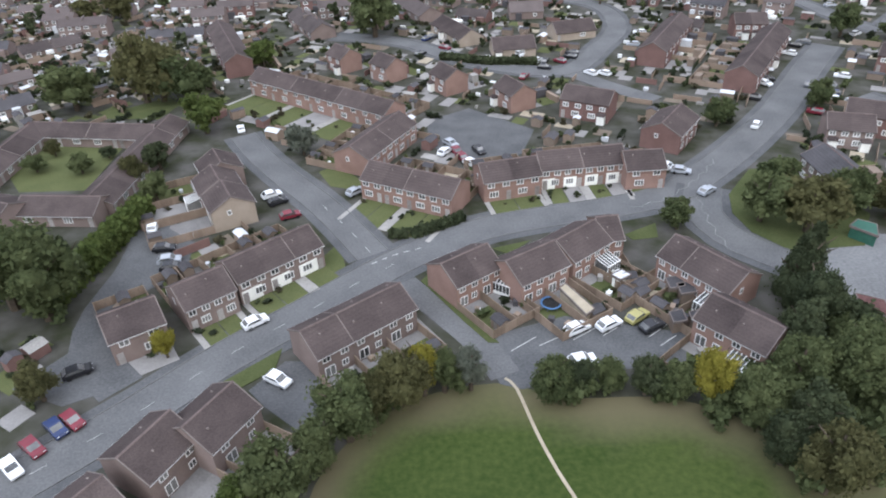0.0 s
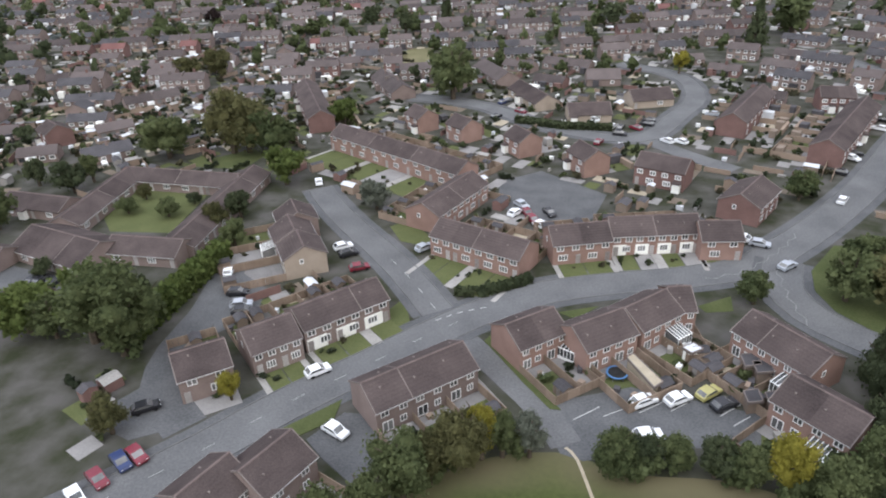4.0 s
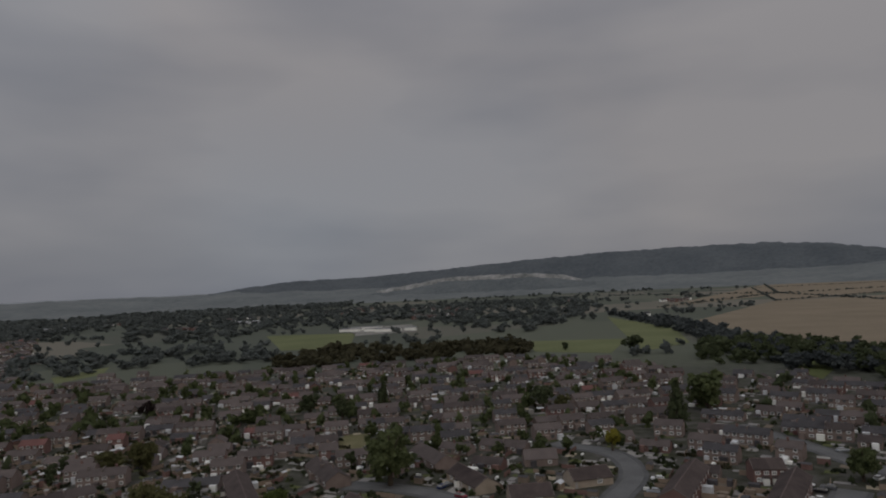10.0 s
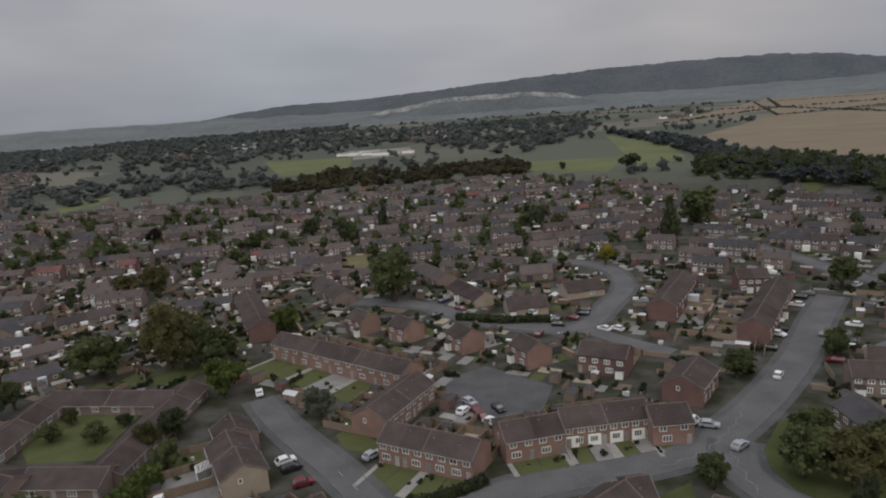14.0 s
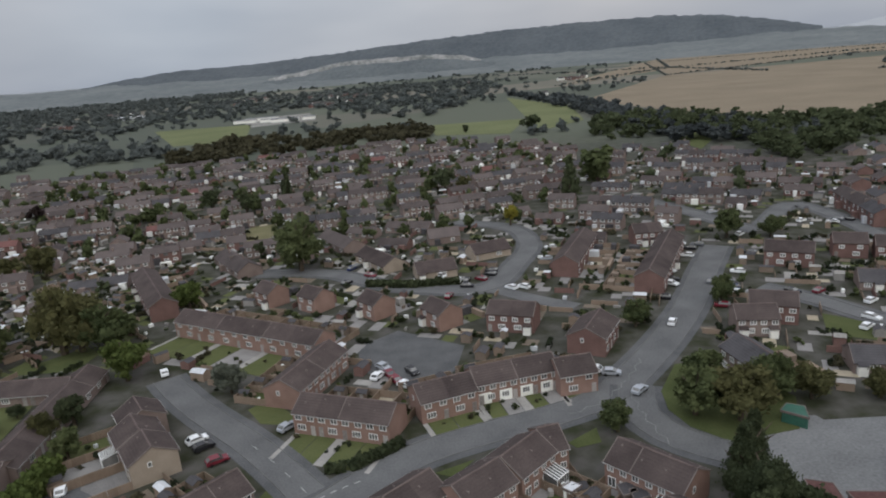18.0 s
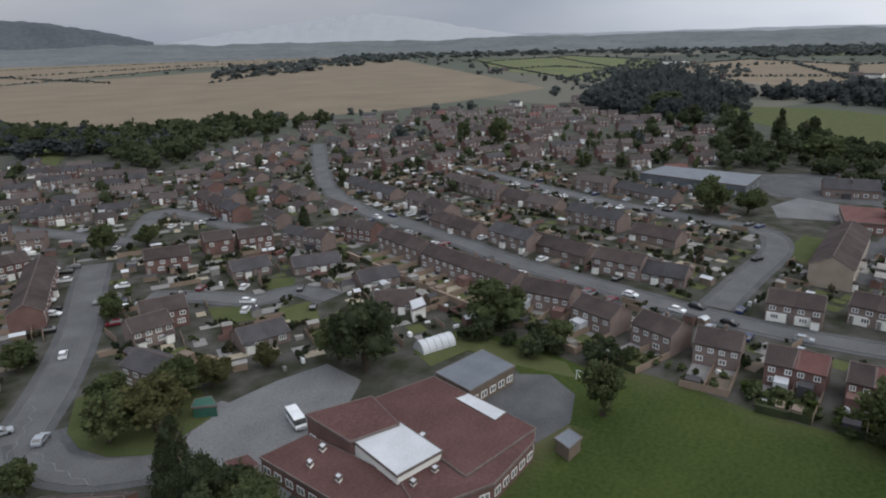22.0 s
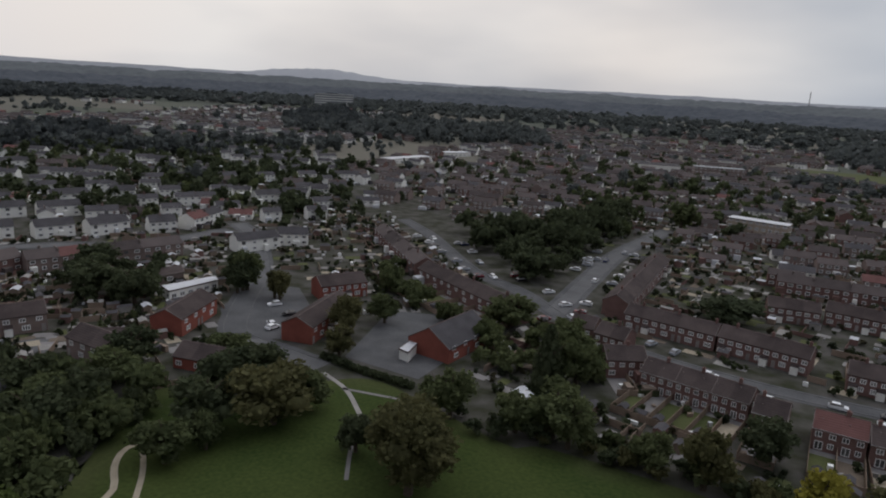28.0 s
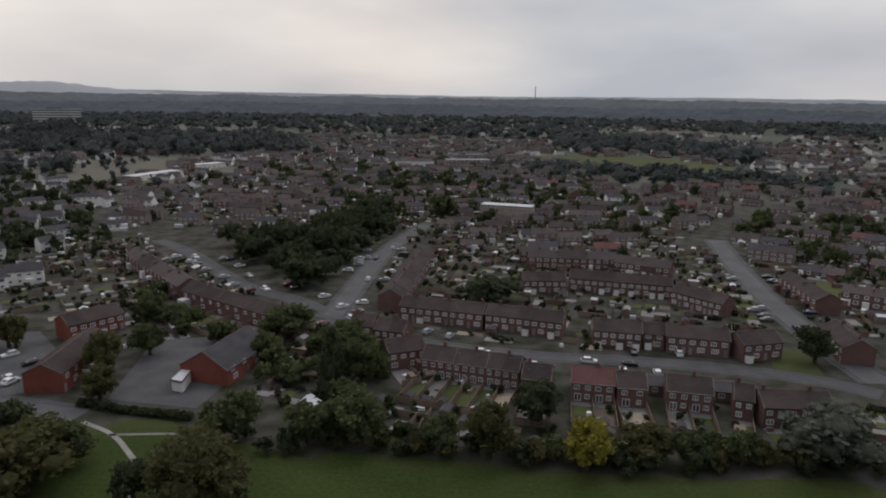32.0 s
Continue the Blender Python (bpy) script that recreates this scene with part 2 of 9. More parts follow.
M = dict(
    brick_red=material("red_brick", (0.112, 0.068, 0.06), (0.2, 0.124, 0.108), 0.9, 0.3, 9, 0.15, per_object=0.25),
    brick_orange=material("orange_brick", (0.186, 0.118, 0.095), (0.295, 0.198, 0.165), 0.9, 0.3, 9, 0.15, per_object=0.2),
    brick_brown=material("brown_brick", (0.142, 0.11, 0.098), (0.25, 0.195, 0.174), 0.9, 0.3, 9, 0.15, per_object=0.25),
    brick_buff=material("buff_brick", (0.25, 0.205, 0.16), (0.38, 0.32, 0.26), 0.9, 0.3, 9, 0.15, per_object=0.25),
    brick_scarlet=material("bright_red_brick", (0.18, 0.06, 0.045), (0.27, 0.095, 0.07), 0.9, 0.3, 9, 0.15),
    render=material("pale_render", (0.68, 0.67, 0.62), (0.84, 0.83, 0.78), 0.9, 0.4, 5, 0.05, per_object=0.2),
    tile_brown=material("brown_roof_tiles", (0.034, 0.027, 0.026), (0.094, 0.074, 0.069), 0.85, 0.25, 5, 0.5, per_object=0.35, rows=0.3),
    # roofs far off: lighter than tile_brown, a slight haze lift in the colour
    far_tile=material("distant_roof_tiles", (0.04, 0.033, 0.032), (0.128, 0.106, 0.1), 0.85, 0.25, 5, 0.3, per_island=0.9),
    tile_grey=material("grey_roof_tiles", (0.036, 0.034, 0.036), (0.092, 0.087, 0.091), 0.8, 0.25, 5, 0.5, per_object=0.35, rows=0.3),
    tile_red=material("red_roof_tiles", (0.1, 0.05, 0.045), (0.17, 0.088, 0.08), 0.85, 0.25, 5, 0.5, per_object=0.2, rows=0.3),
    felt_red=material("red_mineral_felt", (0.075, 0.04, 0.037), (0.122, 0.068, 0.063), 0.9, 0.12, 2.0, 0.2),
    felt_white=material("white_roof_membrane", (0.42, 0.43, 0.44), (0.56, 0.57, 0.59), 0.6, 0.2, 3, 0.05),
    metal_grey=material("grey_metal_sheet", (0.1, 0.112, 0.128), (0.18, 0.197, 0.215), 0.5, 0.2, 3, 0.05, metal=0.3),
    ridge=material("ridge_tiles", (0.085, 0.066, 0.062), (0.16, 0.125, 0.115), 0.85, 0.5, 6, 0.3),
    verge=material("pale_mortar_verge", (0.12, 0.1, 0.092), (0.2, 0.17, 0.155), 0.9, 0.5, 6, 0.2),
    upvc=material("white_plastic", (0.70, 0.70, 0.68), (0.82, 0.82, 0.80), 0.4, 0.6, 4, 0.0),
    pane=material("window_glass", (0.014, 0.017, 0.021), (0.22, 0.215, 0.205), 0.12, 0.2, 1, 0.0, per_object=1.1),
    gutter=material("weathered_fascia", (0.30, 0.29, 0.28), (0.52, 0.51, 0.49), 0.6, 0.6, 4, 0.0, per_object=0.6),
    door=material("painted_door", (0.10, 0.08, 0.07), (0.40, 0.38, 0.36), 0.5, 0.2, 2, 0.0, per_object=1.0),
    asphalt=material("worn_asphalt", (0.088, 0.088, 0.089), (0.142, 0.141, 0.141), 0.92, 0.12, 3, 0.15),
    tarmac=material("dark_tarmac", (0.066, 0.067, 0.069), (0.118, 0.118, 0.119), 0.92, 0.15, 3, 0.15),
    pale_asphalt=material("pale_worn_asphalt", (0.115, 0.115, 0.116), (0.19, 0.19, 0.19), 0.92, 0.1, 2, 0.15),
    concrete=material("pale_concrete", (0.2, 0.19, 0.175), (0.32, 0.305, 0.285), 0.9, 0.3, 4, 0.15),
    kerb=material("weathered_kerb_concrete", (0.105, 0.104, 0.102), (0.17, 0.168, 0.164), 0.9, 0.3, 4, 0.15),
    paving=material("garden_paving", (0.128, 0.122, 0.118), (0.25, 0.238, 0.228), 0.9, 0.35, 3, 0.2, per_object=0.6),
    worn_paint=material("worn_road_paint", (0.11, 0.11, 0.108), (0.27, 0.27, 0.26), 0.75, 0.8, 4, 0.05),
    paint=material("white_road_paint", (0.26, 0.26, 0.25), (0.46, 0.46, 0.44), 0.7, 0.8, 6, 0.05),
    gravel=material("sandy_gravel", (0.26, 0.225, 0.165), (0.38, 0.33, 0.25), 0.95, 0.5, 8, 0.3),
    grass=material("mown_grass", (0.025, 0.041, 0.010), (0.055, 0.071, 0.0195), 0.95, 0.045, 1.2, 0.3),
    lawn=material("garden_lawn", (0.045, 0.057, 0.021), (0.1, 0.108, 0.046), 0.95, 0.2, 3, 0.3, per_object=0.5),
    rough_grass=material("dry_worn_grass", (0.105, 0.098, 0.050), (0.165, 0.150, 0.085), 0.95, 0.12, 2, 0.3),
    stubble=material("stubble_field", (0.155, 0.126, 0.09), (0.22, 0.18, 0.13), 0.95, 0.012, 0.4, 0.2),
    pasture=material("pasture", (0.095, 0.108, 0.05), (0.15, 0.158, 0.08), 0.95, 0.015, 0.4, 0.2),
    sand=material("bare_quarry_ground", (0.15, 0.145, 0.13), (0.26, 0.25, 0.23), 0.95, 0.03, 0.2, 0.1),
    soil=material("garden_soil", (0.10, 0.08, 0.06), (0.17, 0.14, 0.11), 0.95, 0.3, 3, 0.3, per_object=0.4),
    fence=material("timber_fence", (0.14, 0.105, 0.078), (0.28, 0.215, 0.165), 0.9, 0.4, 6, 0.2, per_object=0.7),
    shed=material("shed_timber", (0.11, 0.085, 0.065), (0.22, 0.175, 0.14), 0.9, 0.4, 6, 0.2, per_object=0.6),
    # shrub leaves: darker, duller tones than the tree leaves below
    shrub_green=material("privet_leaves", (0.028, 0.037, 0.018), (0.068, 0.08, 0.04), 0.8, 0.35, 2.5, 0.0, per_island=0.2, leafy=True),
    shrub_dark=material("yew_and_holly_leaves", (0.02, 0.027, 0.016), (0.05, 0.058, 0.034), 0.8, 0.35, 2.5, 0.0, leafy=True),
    shrub_brown=material("browned_hedge_leaves", (0.04, 0.038, 0.022), (0.088, 0.08, 0.048), 0.8, 0.35, 2.5, 0.0, leafy=True),
    bark=material("bark", (0.05, 0.04, 0.03), (0.10, 0.08, 0.06), 0.95, 1.5, 10, 0.4),
    leaf=material("green_leaves", (0.045, 0.06, 0.026), (0.128, 0.145, 0.064), 0.75, 0.35, 2.5, 0.0, per_object=0.3, leafy=True),
    leaf_light=material("light_green_leaves", (0.045, 0.066, 0.018), (0.12, 0.145, 0.045), 0.75, 0.35, 2.5, 0.0, per_object=0.3, leafy=True),
    leaf_dark=material("dark_green_leaves", (0.034, 0.045, 0.024), (0.088, 0.102, 0.052), 0.75, 0.35, 2.5, 0.0, per_object=0.3, leafy=True),
    leaf_olive=material("olive_leaves", (0.052, 0.055, 0.024), (0.135, 0.128, 0.056), 0.75, 0.35, 2.5, 0.0, per_object=0.3, leafy=True),
    leaf_yellow=material("yellow_leaves", (0.14, 0.13, 0.022), (0.34, 0.3, 0.055), 0.75, 0.4, 2.5, 0.0, per_object=0.2, leafy=True),
    leaf_purple=material("dark_copper_leaves", (0.018, 0.012, 0.012), (0.048, 0.034, 0.030), 0.75, 0.35, 2.5, 0.0, per_object=0.2, leafy=True),
    leaf_grey=material("silver_grey_leaves", (0.075, 0.085, 0.065), (0.165, 0.175, 0.135), 0.75, 0.4, 2.5, 0.0, per_object=0.2, leafy=True),
    # far trees: leaf colour paled and greyed, distance haze painted in
    wood_hazed=material("far_woodland", (0.074, 0.085, 0.082), (0.136, 0.147, 0.139), 0.9, 0.02, 0.3, 0.0, leafy=True),
    # hill and horizon woods: blue-grey of the air mixed into base colours
    hill_wood_hazed=material("hill_woodland", (0.064, 0.073, 0.082), (0.1, 0.11, 0.118), 0.95, 0.004, 0.05, 0.0),
    far_wood_hazed=material("far_dark_woods", (0.05, 0.058, 0.07), (0.085, 0.094, 0.105), 0.95, 0.011, 0.08, 0.0),
    # ridge near sky tone: the mist is only this pale colour
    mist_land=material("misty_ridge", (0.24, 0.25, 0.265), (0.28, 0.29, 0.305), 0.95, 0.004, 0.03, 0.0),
    quarry=material("quarry_terraces", (0.1, 0.108, 0.105), (0.34, 0.335, 0.33), 0.95, 0.014, 0.05, 0.0),
    # dark far woods; the blue cast is haze put into the leaf colour
    wood_haze_blue=material("bluish_dark_forest", (0.05, 0.058, 0.059), (0.092, 0.101, 0.1), 0.9, 0.02, 0.3, 0.0, leafy=True),
    # far country: lightened base colours stand in for haze
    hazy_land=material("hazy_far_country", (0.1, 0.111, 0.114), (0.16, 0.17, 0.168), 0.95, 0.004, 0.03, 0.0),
    far_land_hazed=material("far_misty_land", (0.078, 0.088, 0.094), (0.125, 0.135, 0.138), 0.95, 0.006, 0.06, 0.0),
    # faint hill: haze painted as a light blue-grey surface
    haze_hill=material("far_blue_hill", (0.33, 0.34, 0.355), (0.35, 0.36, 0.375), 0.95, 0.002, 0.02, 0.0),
    tyre=material("tyre_rubber", (0.015, 0.015, 0.015), (0.03, 0.03, 0.03), 0.8, 1, 8, 0.0),
    green_felt=material("faded_green_felt", (0.075, 0.10, 0.08), (0.12, 0.15, 0.12), 0.9, 0.3, 4, 0.1),
    green_sheet=material("green_sheeting", (0.022, 0.075, 0.052), (0.036, 0.115, 0.082), 0.5, 0.5, 4, 0.0),
    blue_sheet=material("blue_pool_sheeting", (0.05, 0.12, 0.25), (0.08, 0.18, 0.35), 0.4, 0.5, 4, 0.0),
)


def paint_coat(name, rgb):
    dark = tuple(c * 0.82 for c in rgb)
    return material(name + "_car_paint", dark, rgb, 0.25, 0.3, 1.0, 0.0)


COATS = dict(white=paint_coat("white", (0.78, 0.79, 0.8)), silver=paint_coat("silver", (0.36, 0.38, 0.41)), black=paint_coat("black", (0.02, 0.02, 0.023)),
             blue=paint_coat("blue", (0.022, 0.035, 0.10)), red=paint_coat("red", (0.16, 0.022, 0.034)), grey=paint_coat("grey", (0.12, 0.125, 0.135)),
             yellow=paint_coat("lime_yellow", (0.34, 0.31, 0.12)))


# ---- mesh helpers ----
class Shape:
    """Collects faces of one mesh, each with a material slot."""

    def __init__(self):
        self.v, self.f, self.m = [], [], []

    def face(self, points, m=0):
        k = len(self.v)
        self.v += points
        self.f.append(tuple(range(k, k + len(points))))
        self.m.append(m)

    def box(self, x0, x1, y0, y1, z0, z1, m=0):
        k = len(self.v)
        self.v += [(x, y, z) for z in (z0, z1) for y in (y0, y1) for x in (x0, x1)]
        for q in ((0, 2, 3, 1), (4, 5, 7, 6), (0, 1, 5, 4), (2, 6, 7, 3), (0, 4, 6, 2), (1, 3, 7, 5)):
            self.f.append(tuple(k + i for i in q))
            self.m.append(m)

    def prism(self, outline, a, b, axis="x", m=0):
        """An outline swept from a to b along x (outline in y, z) or along z (outline in x, y)."""
        k, n = len(self.v), len(outline)
        for s in (a, b):
            self.v += [(s, p, q) if axis == "x" else ((p, s, q) if axis == "y" else (p, q, s)) for p, q in outline]
        self.f += [tuple(k + i for i in range(n)), tuple(k + n + i for i in reversed(range(n)))]
        self.f += [(k + i, k + n + i, k + n + (i + 1) % n, k + (i + 1) % n) for i in range(n)]
        self.m += [m] * (n + 2)

    def mesh(self, name, *mats):
        me = bpy.data.meshes.new(name)
        me.from_pydata(self.v, [], self.f)
        for m in mats:
            me.materials.append(m)
        if len(mats) > 1:
            me.polygons.foreach_set("material_index", self.m)
        bm = bmesh.new()
        bm.from_mesh(me)
        bmesh.ops.recalc_face_normals(bm, faces=bm.faces)
        bm.to_mesh(me)
        bm.free()
        return me


def put(name, me, parent=None, label="", at=None):
    ob = new(name, me)
    if parent is not None:
        ob.parent = parent
    if at is not None:
        ob.matrix_basis = at
    return tagged(ob, label)


def thing(name, at, label, category, group="", kind="", me=None):
    ob = new(name, me)
    ob.matrix_basis = at
    return tagged(ob, label, category, group, kind)


# ---- house parts ----
CACHE = {}


def window_mesh(w, h, panes=2, t=0.12, glazed=False):
    """One connected frame: a grid of bars round the panes; glazed: with the panes in it, else open for panes of their own."""
    key = ("window", round(w, 2), round(h, 2), panes, glazed)
    if key not in CACHE:
        xs = [-w / 2]
        for i in range(panes):
            a = -w / 2 + i * (w - t) / panes
            xs += [a + t, a + (w - t) / panes]
        xs.append(w / 2)
        xs, zs = sorted(xs), [-0.07, 0.0 + t * 0.6, h - t, h]
        f = Shape()
        nx = len(xs)
        f.v = [(x, -0.05, z) for z in zs for x in xs] + [(x, 0.02, z) for z in zs for x in xs]
        o = nx * len(zs)
        for r in range(len(zs) - 1):
            for c in range(nx - 1):
                k = r * nx + c
                glass = r == 1 and c % 2 == 1
                if glazed or not glass:
                    f.f.append((k, k + 1, k + nx + 1, k + nx))
                    f.m.append(1 if glass else 0)
        top = (len(zs) - 1) * nx
        for c in range(nx - 1):
            f.f += [(c + 1, c, o + c, o + c + 1), (top + c, top + c + 1, o + top + c + 1, o + top + c)]
        for r in range(len(zs) - 1):
            f.f += [(r * nx, (r + 1) * nx, o + (r + 1) * nx, o + r * nx), ((r + 1) * nx + nx - 1, r * nx + nx - 1, o + r * nx + nx - 1, o + (r + 1) * nx + nx - 1)]
        f.m += [0] * (len(f.f) - len(f.m))
        g = Shape()
        g.box(-w / 2 + 0.02, w / 2 - 0.02, -0.02, 0.015, 0.02, h - 0.02)
        CACHE[key] = f.mesh("window_frame", M["upvc"], M["pane"]), g.mesh("pane", M["pane"])
    return CACHE[key]


def window(parent, x, y, z, w, h, turn=0, panes=2, fine=True):
    if fine:
        f, g = window_mesh(w, h, panes)
        ob = put("window", f, parent, "", pose(x, y, z, 0, 0, turn))
        put("pane", g, ob, "dark glass pane")
    else:
        put("window", window_mesh(w, h, panes, 0.19, True)[0], parent, "", pose(x, y, z, 0, 0, turn))


STYLES = {  # wall, roof, ground-floor panel, upper panel, label
    "red": ("brick_red", "tile_brown", "", "", "red brick house with a brown tiled gable roof"),
    "orange": ("brick_orange", "tile_brown", "", "", "orange brick terraced house with a brown tiled roof"),
    "orange_white": ("brick_orange", "tile_brown", "render", "", "brick terraced house, white ground-floor front, brown tiled roof"),
    "brown": ("brick_brown", "tile_brown", "", "", "brown brick terraced house with a brown tiled roof"),
    "brown_white": ("brick_brown", "tile_brown", "", "", "brown brick terraced house with pale door surround"),
    "buff": ("brick_buff", "tile_brown", "", "", "buff brick house with a brown tiled roof"),
    "buff_white": ("brick_brown", "tile_brown", "render", "", "brown brick terraced house with white ground-floor panel"),
    "white": ("render", "tile_grey", "", "", "white rendered house with a grey tiled gable roof"),
    "grey": ("brick_brown", "tile_grey", "", "", "brown brick house with a dark grey tiled roof"),
    "redroof": ("brick_red", "tile_red", "", "", "red brick house with a red tiled roof"),
    "wing": ("brick_brown", "tile_brown", "", "", "long single-storey wing of a brick care home"),
    "hall": ("brick_scarlet", "tile_grey", "", "", "red brick hall with a broad grey gable roof"),
    "scarlet": ("brick_scarlet", "tile_brown", "", "", "bright red brick block of flats with a brown tiled roof"),
}


def house_meshes(w, d, eave, ridge, style, left_end, right_end):
    key = ("house", round(w, 2), d, eave, ridge, style, left_end, right_end)
    if key in CACHE:
        return CACHE[key]
    wall_m, roof_m, low, up, _ = STYLES[style]
    walls = Shape()
    walls.prism([(-d / 2, 0), (d / 2, 0), (d / 2, eave), (0, ridge - 0.12), (-d / 2, eave)], -w / 2, w / 2)
    slope = (ridge - eave) / (d / 2)
    over, th = 0.35, 0.16
    x0, x1 = -w / 2 - (0.18 if left_end else 0), w / 2 + (0.18 if right_end else 0)
    roof = Shape()
    e = d / 2 + over
    for s in (-1, 1):
        roof.prism([(0, ridge), (s * e, eave - over * slope + 0.0), (s * e, eave - over * slope - th), (0, ridge - th)], x0, x1)
    cap = Shape()
    cap.prism([(-0.17, ridge - 0.06), (-0.1, ridge + 0.07), (0.1, ridge + 0.07), (0.17, ridge - 0.06)], x0, x1)
    fascia = Shape()
    fascia.box(x0, x1, e - 0.02, e + 0.06, eave - over * slope - th, eave - over * slope - 0.04)
    verge = Shape()
    verge.prism([(0, ridge + 0.03), (-e, eave - over * slope + 0.03), (-e, eave - over * slope - th - 0.05), (0, ridge - th - 0.05),
                 (e, eave - over * slope - th - 0.05), (e, eave - over * slope + 0.03)], -0.07, 0.07)
    panels = {}
    if low:
        p = Shape()
        p.box(-w / 2 + 0.3, w / 2 - 1.5, -d / 2 - 0.06, -d / 2 + 0.02, 0.1, 2.5)
        panels["low"] = p.mesh("ground_floor_panel", M[low])
    if up:
        p = Shape()
        p.box(-w / 2 + 0.2, w / 2 - 0.2, -d / 2 - 0.06, -d / 2 + 0.02, 2.45, min(eave - 0.1, 3.5))
        panels["up"] = p.mesh("cladding_panel", M[up])
    door = Shape()
    door.box(-0.48, 0.48, -0.06, 0.02, 0, 2.05)
    door.box(-0.36, 0.36, -0.075, -0.05, 1.35, 1.9)
    vent = Shape()
    vent.box(-0.09, 0.09, -0.11, 0.11, -0.25, 0.12), vent.box(-0.13, 0.13, -0.15, 0.15, 0.12, 0.17)
    stack = Shape()
    stack.box(-0.35, 0.35, -0.3, 0.3, ridge - 0.7, ridge + 0.9), stack.box(-0.42, 0.42, -0.37, 0.37, ridge + 0.9, ridge + 1.05)
    stack.prism([(0.14 * math.cos(a), 0.14 * math.sin(a)) for a in np.linspace(0, 5.5, 8)], ridge + 1.05, ridge + 1.4, "z")
    porch = Shape()
    porch.box(-0.9, 0.9, -1.25, 0.0, 0, 2.2)
    porch.prism([(-1.4, 2.2), (0.0, 2.2), (0.0, 2.75), (-1.4, 2.3)], -1.05, 1.05, m=1)
    CACHE[key] = dict(porch=porch.mesh("porch", M["render"], M[roof_m]), wall=walls.mesh("wall", M[wall_m]), roof=roof.mesh("roof", M[roof_m]), cap=cap.mesh("ridge_tiles", M["ridge"]),
                      fascia=fascia.mesh("fascia", M["gutter"]), verge=verge.mesh("verge", M["verge"]), door=door.mesh("front_door", M["door"]),
                      chimney=stack.mesh("chimney", M[wall_m]), vent=vent.mesh("roof_vent", M["verge"]), **panels)
    return CACHE[key]


SPOTS = {}


def claim(x, y, r):
    for i in range(int((x - r) // 25), int((x + r) // 25) + 1):
        for j in range(int((y - r) // 25), int((y + r) // 25) + 1):
            SPOTS.setdefault((i, j), []).append((x, y, r))


def claim_line(x, y, turn, a0, a1, b, r):
    c, s = math.cos(radians(turn)), math.sin(radians(turn))
    for a in np.arange(a0, a1 + r, r):
        claim(x + a * c - b * s, y + a * s + b * c, r)


rng = random.Random(7)


def house(x, y, turn, w, d, eave, ridge, style, left_end=True, right_end=True, fine=False, chimney=False, group="", z=0.0):
    """One house; its front looks along local -y."""
    m = house_meshes(w, d, eave, ridge, style, left_end, right_end)
    ob = thing("house", pose(x, y, z, 0, 0, turn), STYLES[style][4], "house", group)
    put("wall", m["wall"], ob), put("roof", m["roof"], ob), put("ridge_tiles", m["cap"], ob)
    if left_end:
        put("verge", m["verge"], ob, "pale mortar verge", pose(-w / 2 - 0.12, 0, 0))
    if right_end:
        put("verge", m["verge"], ob, "pale mortar verge", pose(w / 2 + 0.12, 0, 0))
    if fine:
        put("fascia", m["fascia"], ob, "weathered white fascia board"), put("fascia", m["fascia"], ob, "weathered white fascia board", pose(0, 0, 0, 0, 0, 180))
    for k in ("low", "up"):
        if k in m:
            put(m[k].name.split(".")[0], m[k], ob, "white front panel")
    f = -d / 2 - (0.06 if "low" in m else 0)
    two = eave > 4
    u = -d / 2
    side = 1 if rng.random() < 0.5 else -1
    put("front_door", m["door"], ob, "", pose(side * (w / 2 - 0.9), f, 0.05))
    ww = min(1.9, w * 0.36)
    window(ob, -side * w * 0.16, f, 0.95, ww, 1.25, 0, 3, fine)
    if two:
        for s in (-1, 1):
            window(ob, s * w * 0.26, u, 3.55 if "up" in m else 3.1, min(1.5, w * 0.3), 1.1, 0, 2, fine)
            window(ob, s * w * 0.26, d / 2, 3.1, min(1.3, w * 0.26), 1.05, 180, 2, fine)
    window(ob, w * 0.2, d / 2, 0.35 if fine else 0.9, min(1.7, w * 0.32), 1.75 if fine else 1.2, 180, 2, fine)
    if fine:
        window(ob, -w * 0.24, d / 2, 0.95, 1.1, 1.1, 180, 2, fine)
    if left_end and two and fine:
        window(ob, -w / 2, d * 0.1, 3.1, 0.8, 1.0, -90, 1, fine)
    if not fine and style != "hall" and w > 4.4 and rng.random() < 0.4:
        put("porch", m["porch"], ob, "white rendered porch", pose(side * (w / 2 - 1.5), -d / 2, 0))
    if fine and style != "wing":
        for s in (-1, 1):
            b = d * (0.13 + 0.06 * (int(abs(x) * 7) % 3))
            put("roof_vent", m["vent"], ob, "small pale roof vent", pose(w * (0.12 + 0.08 * (int(abs(y) * 5) % 4)) * s, s * b, ridge - (ridge - eave) * b / (d / 2)))
    if chimney:
        put("chimney", m["chimney"], ob, "", pose(w * 0.3, 0, 0))
    claim(x, y, min(w, d) * 0.6)
    claim_line(x, y, turn, -w / 2 + d / 4, w / 2 - d / 4, -d / 4, d / 4 + 0.3), claim_line(x, y, turn, -w / 2 + d / 4, w / 2 - d / 4, d / 4, d / 4 + 0.3)
    return ob


